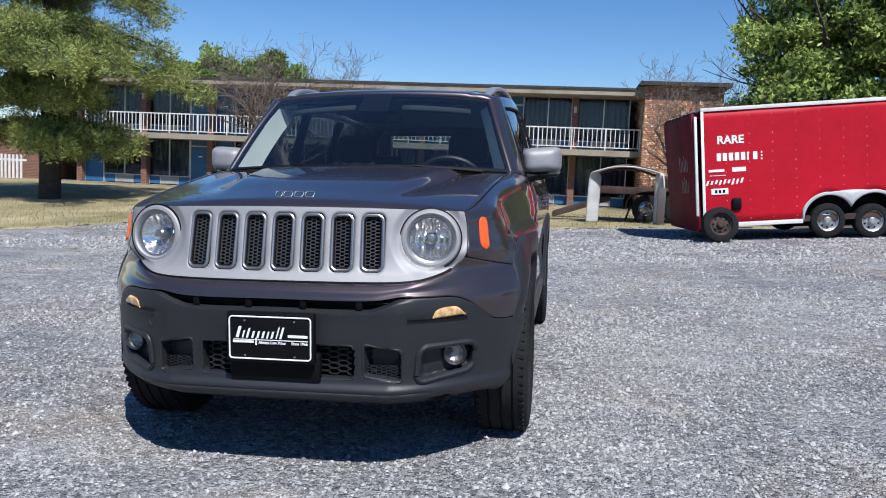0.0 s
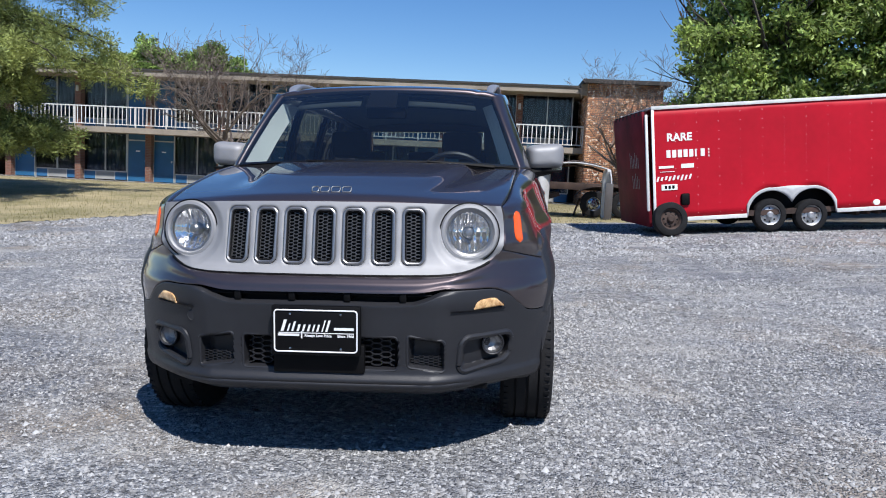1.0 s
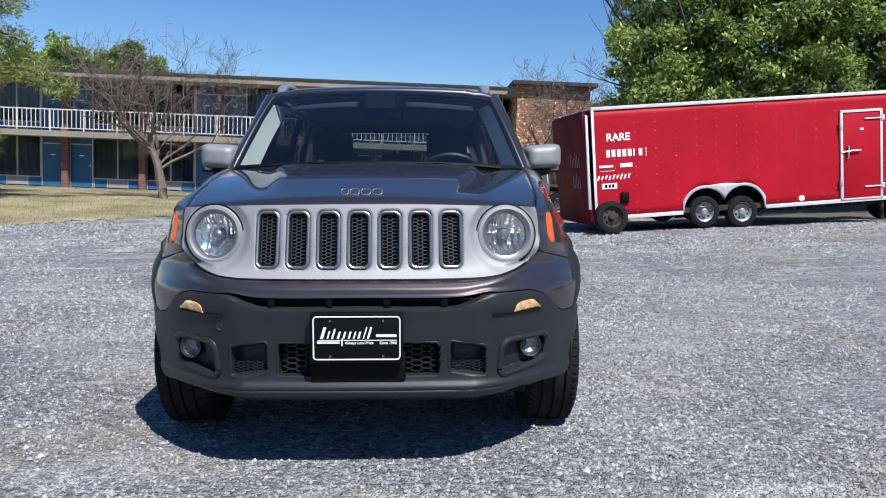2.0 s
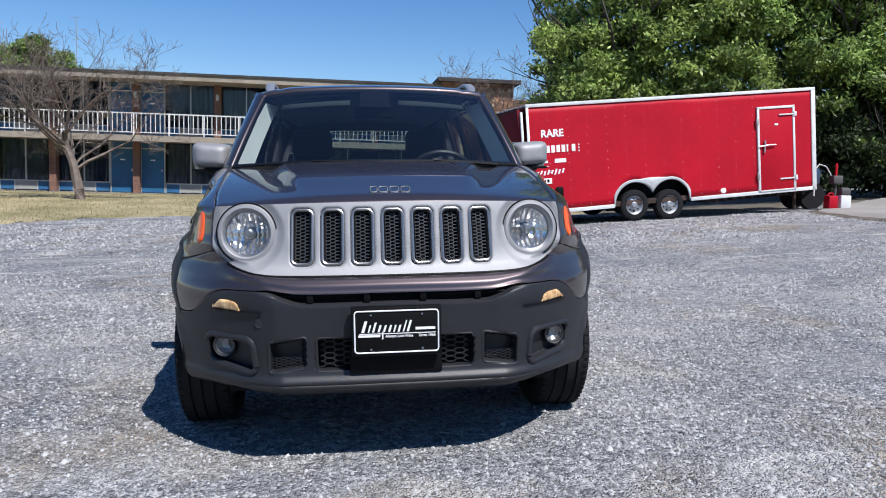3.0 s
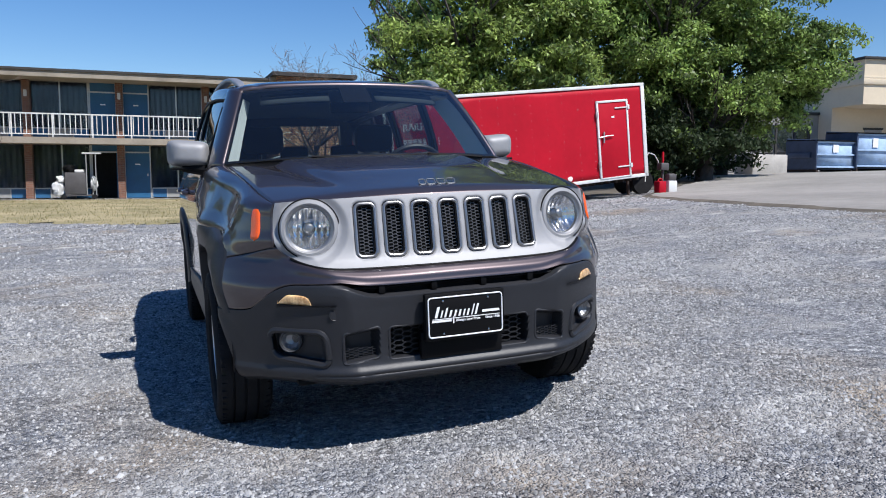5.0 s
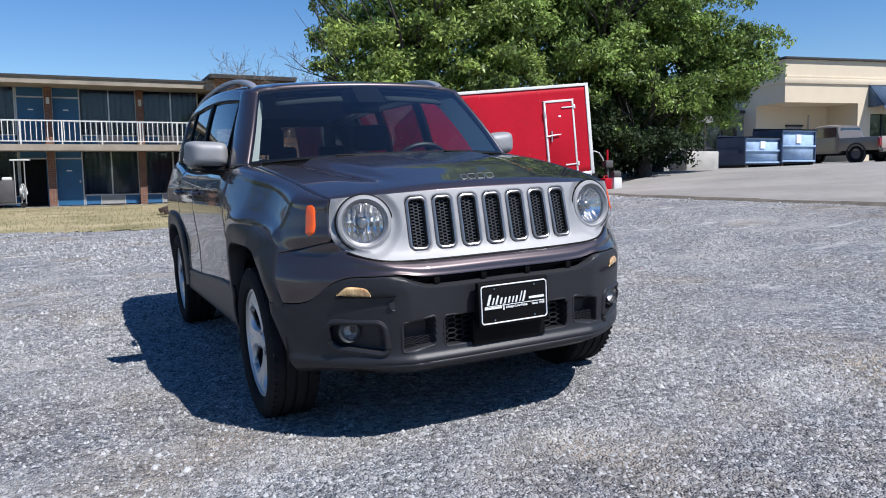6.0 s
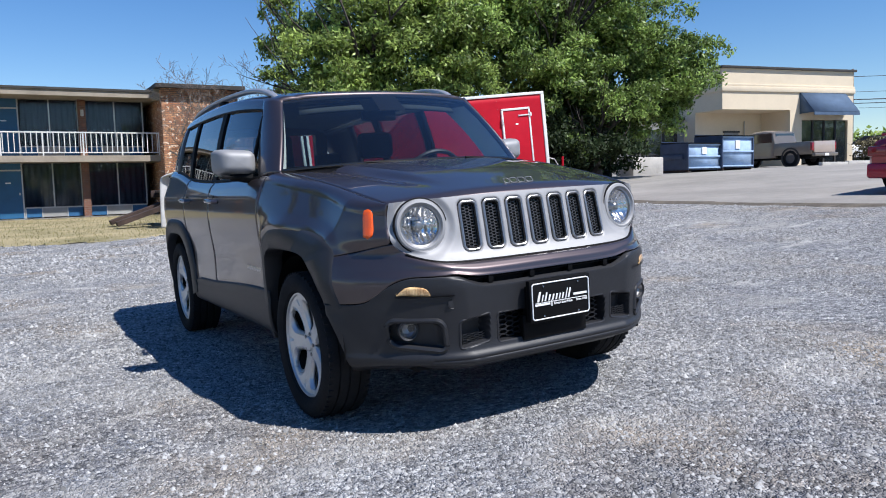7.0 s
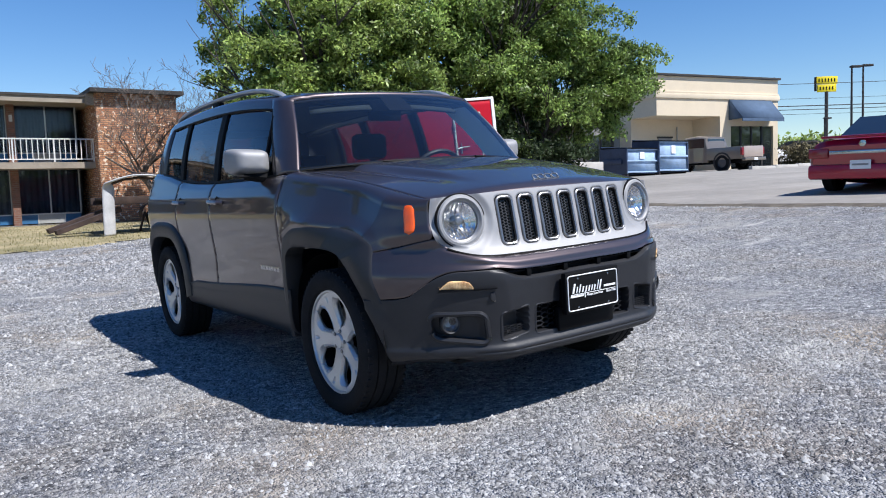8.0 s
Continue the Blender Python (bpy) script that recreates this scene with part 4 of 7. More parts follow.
for ob in (o for o in car.children if o.name.startswith(("front_door", "rear_door"))):
    s = 1 if ob.data.vertices[0].co.x > 0 else -1
    y = 2.16 if ob.name.startswith("front") else 2.90
    x = abs(flank(y, 0.965).x)
    bm = bmesh.new()
    sweep(bm, [(s * (x + 0.004), y - 0.09, 0.962), (s * (x + 0.030), y - 0.075, 0.963), (s * (x + 0.036), y, 0.966), (s * (x + 0.030), y + 0.085, 0.969), (s * (x + 0.004), y + 0.10, 0.970)], [0.010, 0.013, 0.014, 0.013, 0.010], 8)
    part("door_handle", bm, M["paint"], ob)
    bm = lathe(bmesh.new(), [(0.0005, -0.003), (0.03, -0.002), (0.045, 0.0008)], 20, pose(s * (x + 0.002), y, 0.955, 0, 0, 0 if s > 0 else 180))
    part("handle_cup", bm, M["black"], ob)

for s in (1, -1):
    for k in range(7):
        y = 1.36 + 0.036 * k
        m = flank(y, 0.615, s, 0.0)
        part("door_badge", box(m.x - 0.011 * s - 0.002, m.x - 0.011 * s + 0.006, y, y + 0.026, 0.603, 0.628, 0.001), M["chrome"], car, "plain chrome badge bar")

# dark lower cladding along the doors
def sill(u, v, s):
    y = lerp(1.22, 2.96, u)
    top = lerp(0.525, 0.455, ss(1.3, 2.8, y)) - 0.03 * ss(2.7, 2.95, y)
    z = lerp(0.25, top, v)
    p = flank(y, max(z, 0.27), s, 0.016 * math.sin(math.pi * min(1, v * 1.15)) ** 0.5 if v < 0.87 else 0.008)
    p.z = z
    p.x -= s * 0.07 * (1 - ss(0, 0.35, v)) ** 2
    return p


skin_pair("sill_cladding", sill, 50, 18, M["plastic"], "matt charcoal sill cladding")


def flare_pts(hub, s, grow, out, k):
    """A point on the arch line at fraction k, grown outward by grow metres."""
    half, top = 0.44 + grow * 0.85, 0.735 + grow
    y = hub + 0.01 - half * math.cos(math.pi * k)
    d = min(0.9999, abs(y - hub - 0.01) / half)
    z = HUB_Z - 0.10 + (top - HUB_Z + 0.10) * max(0.0, 1 - d ** 3.4) ** (1 / 2.6)
    p = flank(y, z, s, 0.0)
    x = abs(p.x)
    if out > -0.003:
        low = abs(flank(max(y, 0.2), 0.5).x) if y < 3.7 else x
        x = max(x, low) + out * (ss(0.03, 0.30, k) if hub == HUB_F else 1.0)
    else:
        x += out
    return Vector((s * x, y, z))


def front_flare(s, g, out, k):
    """A point across the front flare: g from the opening (0) to the outer line (1)."""
    y = lerp(arch_at(IN_Y, k), arch_at(OUT_Y, k), g)
    z = lerp(arch_at(IN_Z, k), arch_at(OUT_Z, k), g)
    p = flank(y, z, s)
    x = abs(p.x)
    # the inner edge keeps the flare's full width where the body draws in above
    if z > 0.70:
        x = max(x, abs(flank(y, 0.70).x) - 0.004 - 0.03 * g)
    return Vector((s * (x + out * (lerp(0.35, 1.0, ss(0.0, 0.15, k)) if out > 0 else 1.0)), y, z))


for hub in (HUB_F, HUB_R):
    for s in (1, -1):
        if hub == HUB_F:
            prof = [(0.0, -0.08), (0.0, 0.004), (0.05, 0.010), (0.60, 0.012), (0.92, 0.009), (1.0, 0.003), (1.03, -0.012)]
            bm = grid(lambda u, v: front_flare(s, *prof[round(v * 6)], u), 72, 6, flip=(s < 0))
        else:
            prof = [(-0.012, -0.07), (-0.012, 0.010), (-0.004, 0.019), (0.06, 0.017), (0.090, 0.008), (0.097, -0.004)]
            bm = grid(lambda u, v: flare_pts(hub, s, prof[round(v * 5)][0], prof[round(v * 5)][1], 0.03 + 0.95 * u), 56, 5, flip=(s < 0))
        part("wheel_arch", bm, M["plastic"], car, "matt charcoal wheel arch flare", angle=50)
        # dark liner inside
        bm = bmesh.new()
        grid(lambda u, v: Vector((s * lerp(0.42, 0.81, v), hub + 0.02 - 0.42 * math.cos(math.pi * u), HUB_Z - 0.02 + 0.42 * math.sin(math.pi * u) ** 0.6)), 24, 2, bm=bm)
        part("arch_liner", bm, M["black"], car)


# wheels: local x points outwards
def wheel():
    R = TYRE_R
    bm = bmesh.new()
    lathe(bm, [(0.232, 0.075), (0.246, 0.098), (0.275, 0.110), (0.305, 0.106), (0.322, 0.094), (R, 0.074), (R, 0.052), (R - 0.009, 0.05), (R - 0.009, 0.044), (R, 0.042), (R, 0.008), (R - 0.009, 0.006), (R - 0.009, -0.002), (R, -0.004), (R, -0.042), (R - 0.009, -0.044), (R - 0.009, -0.05), (R, -0.052), (R, -0.074), (0.322, -0.094), (0.30, -0.108), (0.24, -0.10), (0.225, -0.07)], 72)
    # shoulder blocks
    for k in range(60):
        a = 2 * math.pi * k / 60
        add_box(bm, 0.072, 0.094, -0.008, 0.008, R - 0.02, R + 0.001, m=pose(0, 0, 0, math.degrees(a)))
        add_box(bm, -0.094, -0.072, -0.008, 0.008, R - 0.02, R + 0.001, m=pose(0, 0, 0, math.degrees(a) + 3))
    tyre = part("tyre", bm, M["rubber"])
    rim = part("rim", lathe(bmesh.new(), [(0.225, 0.060), (0.238, 0.078), (0.236, 0.086), (0.228, 0.086), (0.222, 0.070), (0.214, 0.052)], 64), M["alloy"])
    # barrel in black, not alloy: the dark behind the spokes is its colour
    barrel = part("rim_barrel", lathe(bmesh.new(), [(0.2145, 0.053), (0.206, 0.03), (0.20, -0.07), (0.225, -0.09)], 48), M["black"])
    spokes = []
    for k in range(5):
        bm = bmesh.new()

        def sp(u, v):
            r = lerp(0.040, 0.229, u)
            # half the window beside the spoke, a kite that widens towards the rim
            w = curve([(0.060, 0.0), (0.072, 0.003), (0.09, 0.013), (0.155, 0.046), (0.180, 0.042), (0.203, 0.020), (0.208, 0.0005), (0.24, 0.0005)], r)
            t = 2 * v - 1
            a = t * (radians(36) - w / r)
            hx = lerp(0.058, 0.078, ss(0, 1, u)) - 0.007 * math.sin(math.pi * u)
            # bevels run down into the windows, with a notch near the rim
            hx -= 0.016 * ss(0.80, 1.0, abs(t)) * ss(0.0, 0.012, w) + 0.007 * (1 - ss(0.0, 0.10, abs(abs(t) - 0.72))) * ss(0.002, 0.012, w)
            if 0.182 < r < 0.214 and abs(a) * r < 0.004 + (r - 0.182) * 0.30:
                hx -= 0.009
            return Vector((hx, r * math.sin(a), r * math.cos(a)))
        grid(sp, 26, 20, bm=bm)
        bmesh.ops.transform(bm, matrix=pose(0, 0, 0, 72 * k), verts=bm.verts)
        o = part("spoke", bm, M["alloy"], angle=28)
        o.modifiers.new("thickness", "SOLIDIFY").thickness = 0.03
        o.modifiers["thickness"].offset = 1
        spokes.append(o)
    hub = part("hub_cap", lathe(bmesh.new(), [(0.062, 0.02), (0.062, 0.052), (0.052, 0.056), (0.036, 0.057), (0.034, 0.062), (0.03, 0.066), (0.0005, 0.067)], 30), M["alloy"])
    nuts = []
    for k in range(5):
        o = part("wheel_nut", lathe(bmesh.new(), [(0.009, 0.04), (0.009, 0.062), (0.0005, 0.064)], 8, pose(0, 0.0, 0)), M["bezel"])
        a = radians(72 * k + 36)
        o.matrix_basis = pose(0, -0.048 * math.sin(a), 0.048 * math.cos(a))
        nuts.append(o)
    disc = part("brake_disc", lathe(bmesh.new(), [(0.06, 0.0), (0.15, 0.0), (0.15, -0.02), (0.06, -0.02)], 40), M["alloy_dark"])
    back = part("brake_shield", lathe(bmesh.new(), [(0.19, -0.03), (0.0005, -0.03)], 30), M["black"])
    w = bpy.data.objects.new("wheel", tyre.data)
    scene.collection.objects.link(w)
    bpy.data.objects.remove(tyre)
    w["label"] = "machined five-spoke alloy wheel with black tyre"
    for o in [rim, barrel, hub, disc, back] + spokes + nuts:
        o.parent = w
    return w


wheel_ob = wheel()
wheel_ob.parent = car
first = True
for hub in (HUB_F, HUB_R):
    for s in (1, -1):
        m = pose(s * 0.757, hub, HUB_Z, 20 if hub == HUB_F else 47, 0, 0 if s > 0 else 180)
        if first:
            wheel_ob.matrix_basis = m
            first = False
        else:
            copy_thing(wheel_ob, m)


# hood
def hood(u, v):
    """u across, v from the nose back."""
    t = 2 * u - 1
    y0, y1 = 0.172, 1.075
    y = lerp(y0, y1, v)
    ye = y + (nose(0.638, 0.955) - nose(0, 0.955)) * (1 - v) ** 1.5 + 0.095 * v
    ex = hood_edge_x(max(0.25, ye)) - 0.001
    x = ex * t
    ax = abs(x)
    yy = y + (nose(min(ax, 0.638), 0.955) - nose(0, 0.955)) * (1 - v) ** 1.5 + 0.10 * v * (ax / 0.7) ** 2
    edge = hood_edge(max(0.25, min(1.25, yy)))
    mid = curve([(0.17, 0.968), (0.23, 0.990), (0.4, 1.022), (0.7, 1.070), (1.0, 1.105), (1.3, 1.128)], y)
    z = lerp(mid, edge, (ax / ex) ** 2.6)
    # raised middle with soft creases that spread towards the windscreen
    cw = lerp(0.30, 0.46, v)
    z += 0.016 * (1 - ss(cw - 0.02, cw + 0.05, ax)) * ss(0.10, 0.5, v)
    z -= 0.012 * math.exp(-((ax - cw - 0.07) / 0.05) ** 2) * ss(0.15, 0.6, v)
    lip = 1 - ss(0.0, 0.05, v)
    z -= 0.010 * lip
    return Vector((x, yy, z))


hd = part("hood", grid(hood, 90, 60), M["paint"], car, "long dark grey clamshell hood", angle=50)
hd.modifiers.new("thickness", "SOLIDIFY").thickness = 0.014
# gutter in black instead of body paint: the gap's shade is its colour
for s in (1, -1):
    gut = grid(lambda u, v: Vector((s * (hood_edge_x(lerp(0.26, 1.27, u)) + lerp(-0.03, 0.012, v)), lerp(0.26, 1.27, u), hood_edge(lerp(0.26, 1.27, u)) - 0.012)), 30, 1, flip=(s < 0))
    part("hood_gutter", gut, M["black"], car)
# plain badge shapes on the hood's nose
for k, (bx, bw) in enumerate(((-0.062, 0.026), (-0.026, 0.034), (0.016, 0.034), (0.058, 0.034))):
    y = 0.262
    h = hood((bx / 0.64 + 1) / 2, (y - 0.172) / 0.903)
    rg = part("hood_badge", ring_mesh(bw / 2, 0.013, 0.008, 0.0024, 20), M["lampdark"], car, "small plain grey chrome badge shape")
    rg.matrix_basis = pose(bx, h.y, h.z + 0.008, -42, 0, 0)

# windscreen and cabin
WS_LO = lambda t: Vector((0.780 * t, 1.10 + 0.20 * t * t, 1.118 - 0.02 * t * t))
WS_HI = lambda t: Vector((0.618 * t, 1.555 + 0.055 * t * t, 1.528 - 0.038 * t * t))


def ws(u, v):
    t = 2 * u - 1
    p = WS_LO(t).lerp(WS_HI(t), v)
    p.y -= 0.018 * math.sin(math.pi * v)
    p.z += 0.012 * math.sin(math.pi * v)
    return p


def ws_in(u, v):
    return ws(lerp(0.035, 0.965, u), lerp(0.02, 0.985, v))


glass = part("windscreen", grid(ws_in, 30, 16), M["glass"], car, "clear sloping windscreen")
glass.visible_shadow = False


def ws_frit(u0, u1, v0, v1, nu, nv):
    return grid(lambda u, v: ws(lerp(u0, u1, u), lerp(v0, v1, v)) + Vector((0, 0.004, -0.004)), nu, nv)


part("windscreen_band", ws_frit(0.035, 0.965, 0.955, 0.99, 20, 1), M["black"], car)
part("windscreen_band", ws_frit(0.035, 0.965, 0.02, 0.055, 20, 1), M["black"], car)
part("sensor_cover", ws_frit(0.44, 0.56, 0.72, 0.96, 4, 4), M["black"], car)

ROOF_Z = lambda y: curve([(1.55, 1.530), (1.72, 1.565), (2.2, 1.605), (2.9, 1.612), (3.6, 1.585), (4.0, 1.54)], y)
ROOF_W = lambda y: curve([(1.55, 0.612), (1.8, 0.640), (2.4, 0.665), (3.4, 0.655), (3.7, 0.64), (3.88, 0.59), (4.0, 0.50)], y)


def roof(u, v):
    t = 2 * u - 1
    y = lerp(1.556, 3.97, v) + 0.055 * t * t * (1 - v)
    a = abs(t)
    z = ROOF_Z(y) - 0.030 * a ** 2 - 0.030 * a ** 12
    x = ROOF_W(y) * (t if a < 0.9 else math.copysign(0.9 + (a - 0.9) * 1.0, t))
    # two shallow channels
    z -= 0.006 * math.exp(-((a - 0.80) / 0.03) ** 2)
    return Vector((x, y, z))


rf = part("roof", grid(roof, 50, 40), M["paint"], car, "", angle=60)
rf.modifiers.new("thickness", "SOLIDIFY").thickness = 0.03

# cabin side: pillars, frames and panes on one leaning surface
def cab(y, w, s=1, out=0.0):
    """Cabin flank from the belt (w = 0) to the roof's edge (w = 1)."""
    xb = abs(flank(y, belt(y)).x) - 0.022
    xt = ROOF_W(y)
    zt = ROOF_Z(y) - 0.058
    x = lerp(xb, xt, w) + 0.016 * math.sin(math.pi * w)
    return Vector((s * (x + out), y, lerp(belt(y) - 0.02, zt, w)))


for s in (1, -1):
    # windscreen pillar: from the fender's top to the roof's corner
    def pil(u, v, s=s):
        lo = ws(0.965 if s > 0 else 0.035, u)
        y = lerp(1.445, 1.735, u)
        b = cab(y, u, s, 0.006)
        p = lo.lerp(b, v)
        n = Vector((s * 0.6, -0.6, 0.5)).normalized()
        return p + n * 0.022 * math.sin(math.pi * v) ** 0.7
    ob = part("windscreen_pillar", grid(pil, 24, 10, flip=(s > 0)), M["paint"], car)
    ob.modifiers.new("thickness", "SOLIDIFY").thickness = 0.03

    # roof side rail of the body
    def cant(u, v, s=s):
        y = lerp(1.66, 3.95, u)
        return cab(y, lerp(0.875, 1.02, v), s, 0.004 * math.sin(math.pi * v))
    ob = part("roof_side", grid(cant, 40, 6, flip=(s < 0)), M["paint"], car)
    ob.modifiers.new("thickness", "SOLIDIFY").thickness = 0.03

    # dark pillars between the panes, and the painted rear pillar
    for y0, y1, name, mat in ((2.31, 2.40, "door_pillar", M["black"]), (3.04, 3.12, "door_pillar", M["black"]), (3.52, 3.97, "rear_pillar", M["paint"])):
        def pl(u, v, s=s, y0=y0, y1=y1, name=name):
            yy = lerp(y0, y1, u)
            if name == "rear_pillar":
                yy = lerp(y0 + 0.03 * (1 - v), y1, u)
            return cab(yy, lerp(-0.05, 0.9, v), s, 0.003)
        ob = part(name, grid(pl, 6, 12, flip=(s < 0)), mat, car)
        ob.modifiers.new("thickness", "SOLIDIFY").thickness = 0.03

    # panes
    def pane(ya, yb, name, lead=0.0):
        def f(u, v):
            y = lerp(ya + lead * v, yb, u)
            return cab(y, lerp(0.0, 0.885, v), s, -0.006)
        ob = part(name, grid(f, 14, 10, flip=(s < 0)), M["glass_side" if ya < 2 else "glass_rear"], car, "dark tinted side window")
        ob.visible_shadow = False
        return ob
    pane(1.405, 2.32, "front_window", 0.27)
    pane(2.39, 3.05, "rear_window")
    pane(3.11, 3.56, "quarter_window")
    # rubber strip along the belt and the sail divider
    bm = bmesh.new()
    sweep(bm, [cab(y, 0.015, s, 0.004) for y in np.linspace(1.40, 3.55, 24)], 0.010, 6)
    part("window_strip", bm, M["black"], car)
    bm = bmesh.new()
    sweep(bm, [cab(lerp(1.41, 1.69, k / 8), 0.02 + 0.86 * k / 8, s, 0.003) for k in range(9)] + [cab(y, 0.885, s, 0.003) for y in np.linspace(1.75, 3.5, 16)], 0.007, 6)
    part("window_frame", bm, M["black"], car)
    bm = bmesh.new()
    sweep(bm, [cab(1.60, 0.0, s, 0.002), cab(1.655, 0.8, s, 0.002)], 0.012, 6)
    part("sail_divider", bm, M["black"], car)

    # mirror
    mir = part("mirror", grid(lambda u, v: Vector((0, 0, 0)), 1, 1), M["silver"], car, "silver door mirror")
    bm = bmesh.new()

    def shell(u, v, s=s):
        a = 2 * math.pi * u
        ca, sa = math.cos(a), math.sin(a)
        ex = 0.42
        hx, hz = 0.105, 0.070
        k = math.sin(math.pi * 0.5 * min(1, v * 1.0)) ** 0.55
        x = hx * math.copysign(abs(ca) ** ex, ca) * k
        z = hz * math.copysign(abs(sa) ** ex, sa) * k
        y = -0.075 + 0.14 * (v ** 2.2)
        return Vector((s * (0.868 + x), 1.58 + y + 0.018 * (x / hx), 1.172 + z + 0.008 * x / hx))
    grid(shell, 40, 14, closed=True, flip=(s > 0), bm=bm)
    bm.to_mesh(mir.data)
    bm.free()
    for f in mir.data.polygons:
        f.use_smooth = True
    part("mirror_glass", box(s * 0.77, s * 0.965, 1.638, 1.642, 1.105, 1.24), M["chrome"], mir)
    bm = bmesh.new()
    sweep(bm, [(s * 0.79, 1.54, 1.085), (s * 0.84, 1.56, 1.095), (s * 0.90, 1.58, 1.10)], [0.03, 0.03, 0.02], 10)
    part("mirror_arm", bm, M["black"], mir)
    bm = bmesh.new()
    add_box(bm, s * 0.80, s * 0.955, 1.535, 1.60, 1.090, 1.104, 0.005)
    part("mirror_underside", bm, M["black"], mir)

    # roof rail
    def rail_z(y):
        u = (y - 1.70) / 2.08
        return ROOF_Z(y) - 0.050 + 0.055 * (1 - abs(2 * u - 1) ** 7)

    def rail_sec(u, v, s=s):
        y = lerp(1.70, 3.78, u)
        a = 2 * math.pi * v
        k = ss(0.0, 0.04, u) * (1 - ss(0.96, 1.0, u)) * 0.7 + 0.3
        x = ROOF_W(y) - 0.070 + 0.026 * k * math.copysign(abs(math.cos(a)) ** 0.6, math.cos(a))
        return Vector((s * x, y, rail_z(y) + 0.014 * k * math.copysign(abs(math.sin(a)) ** 0.7, math.sin(a))))
    rail = part("roof_rail", grid(rail_sec, 40, 14, flip=(s < 0)), M["railgrey"], car, "grey roof rail")
    for y0, y1 in ((1.76, 2.04), (3.46, 3.72), (2.68, 2.80)):
        m = (y0 + y1) / 2
        xm = s * (ROOF_W(m) - 0.070)
        part("rail_foot", box(xm - 0.018, xm + 0.018, y0, y1, ROOF_Z(m) - 0.07, min(rail_z(y0), rail_z(y1)), 0.004), M["black"], rail)

# wipers, cowl
for x0, x1, off in ((-0.66, 0.02, 0.0), (-0.05, 0.60, 0.012)):
    bm = bmesh.new()
    sweep(bm, [WS_LO(lerp(x0, x1, k / 10) / 0.780) + Vector((0, 0.004, 0.006 + 0.004 * math.sin(math.pi * k / 10) + off * 0.2)) for k in range(11)], 0.004, 6)
    sweep(bm, [WS_LO(x1 / 0.780) + Vector((0, -0.03, 0.0)), WS_LO(lerp(x0, x1, 0.75) / 0.780) + Vector((0, -0.014, 0.008)), WS_LO(lerp(x0, x1, 0.5) / 0.780) + Vector((0, -0.002, 0.016))], [0.010, 0.008, 0.006], 6)
    part("wiper", bm, M["black"], car)
part("cowl", grid(lambda u, v: WS_LO(2 * u - 1) + Vector((0, lerp(-0.09, 0.03, v), lerp(-0.035, 0.006, v))), 20, 3), M["black"], car)

# tail
def tail(u, v, s):
    x = lerp(0, 0.72 - 0.14 * ss(1.1, 1.6, lerp(0.35, 1.55, v)), u)
    z = lerp(0.35, 1.56, v)
    return Vector((s * x, 4.04 - 0.03 * u ** 3 - 0.10 * ss(1.1, 1.6, z), z))


def tail_low(u, v, s):
    return tail(u, v * 0.62, s)


skin("tailgate", tail_low, 10, 12, M["paint"], "", 0.02, True)
bm = bmesh.new()
for x0, x1 in ((-0.58, -0.48), (0.48, 0.58)):
    add_box(bm, x0, x1, 3.90, 3.98, 1.08, 1.50)
add_box(bm, -0.50, 0.50, 3.88, 3.96, 1.44, 1.52)
part("tailgate_frame", bm, M["paint"], car)
g = part("rear_screen", grid(lambda u, v: Vector((lerp(-0.50, 0.50, u), lerp(3.98, 3.93, v), lerp(1.08, 1.45, v))), 8, 4), M["glass"], car)
g.visible_shadow = False
part("rear_bumper", box(-0.72, 0.72, 3.95, 4.12, 0.30, 0.58, 0.04), M["plastic"], car)
part("underbody", box(-0.60, 0.60, 0.30, 3.9, 0.29, 0.42, 0.02), M["black"], car)
part("front_undertray", box(-0.60, 0.60, 0.18, 0.5, 0.275, 0.295, 0.004), M["black"], car)
for hub in (HUB_F, HUB_R):
    part("axle", sweep(bmesh.new(), [(-0.7, hub, HUB_Z - 0.03), (0.7, hub, HUB_Z - 0.03)], 0.03, 8), M["black"], car)

# cabin inside
part("cabin_floor", box(-0.72, 0.72, 1.2, 4.0, 0.40, 0.46), M["cloth"], car)
part("firewall", box(-0.66, 0.66, 1.0, 1.06, 0.40, 1.04), M["black"], car)
bm = grid(lambda u, v: Vector((lerp(-0.70, 0.70, u), lerp(1.16, 1.72, v) + 0.12 * (2 * u - 1) ** 2 * (1 - v), 1.065 - 0.02 * (2 * v - 1) ** 2 - 0.06 * ss(0.7, 1, v))), 20, 10)
ds = part("dashboard", bm, M["cloth"], car, "black dashboard")
ds.modifiers.new("thickness", "SOLIDIFY").thickness = 0.2
bm = bmesh.new()
pts = [Vector((0.37 + 0.185 * math.cos(a), 1.66 - 0.07 * math.sin(a), 1.035 + 0.15 * math.sin(a))) for a in np.linspace(0, 2 * math.pi, 33)]
sweep(bm, pts, 0.015, 8, cap=False)
sweep(bm, [(0.20, 1.67, 1.03), (0.37, 1.64, 1.03), (0.54, 1.67, 1.03)], [0.014, 0.04, 0.014], 8)
part("steering_wheel", bm, M["plastic"], car, "black steering wheel")


def seat_at(x, y, w, name):
    bm = bmesh.new()
    add_box(bm, x - w, x + w, y - 0.05, y + 0.45, 0.46, 0.66, 0.05)
    add_box(bm, x - w, x + w, y + 0.40, y + 0.54, 0.60, 1.15, 0.05, None)
    st = part(name, bm, M["cloth"], car, "black cloth seat")
    return st


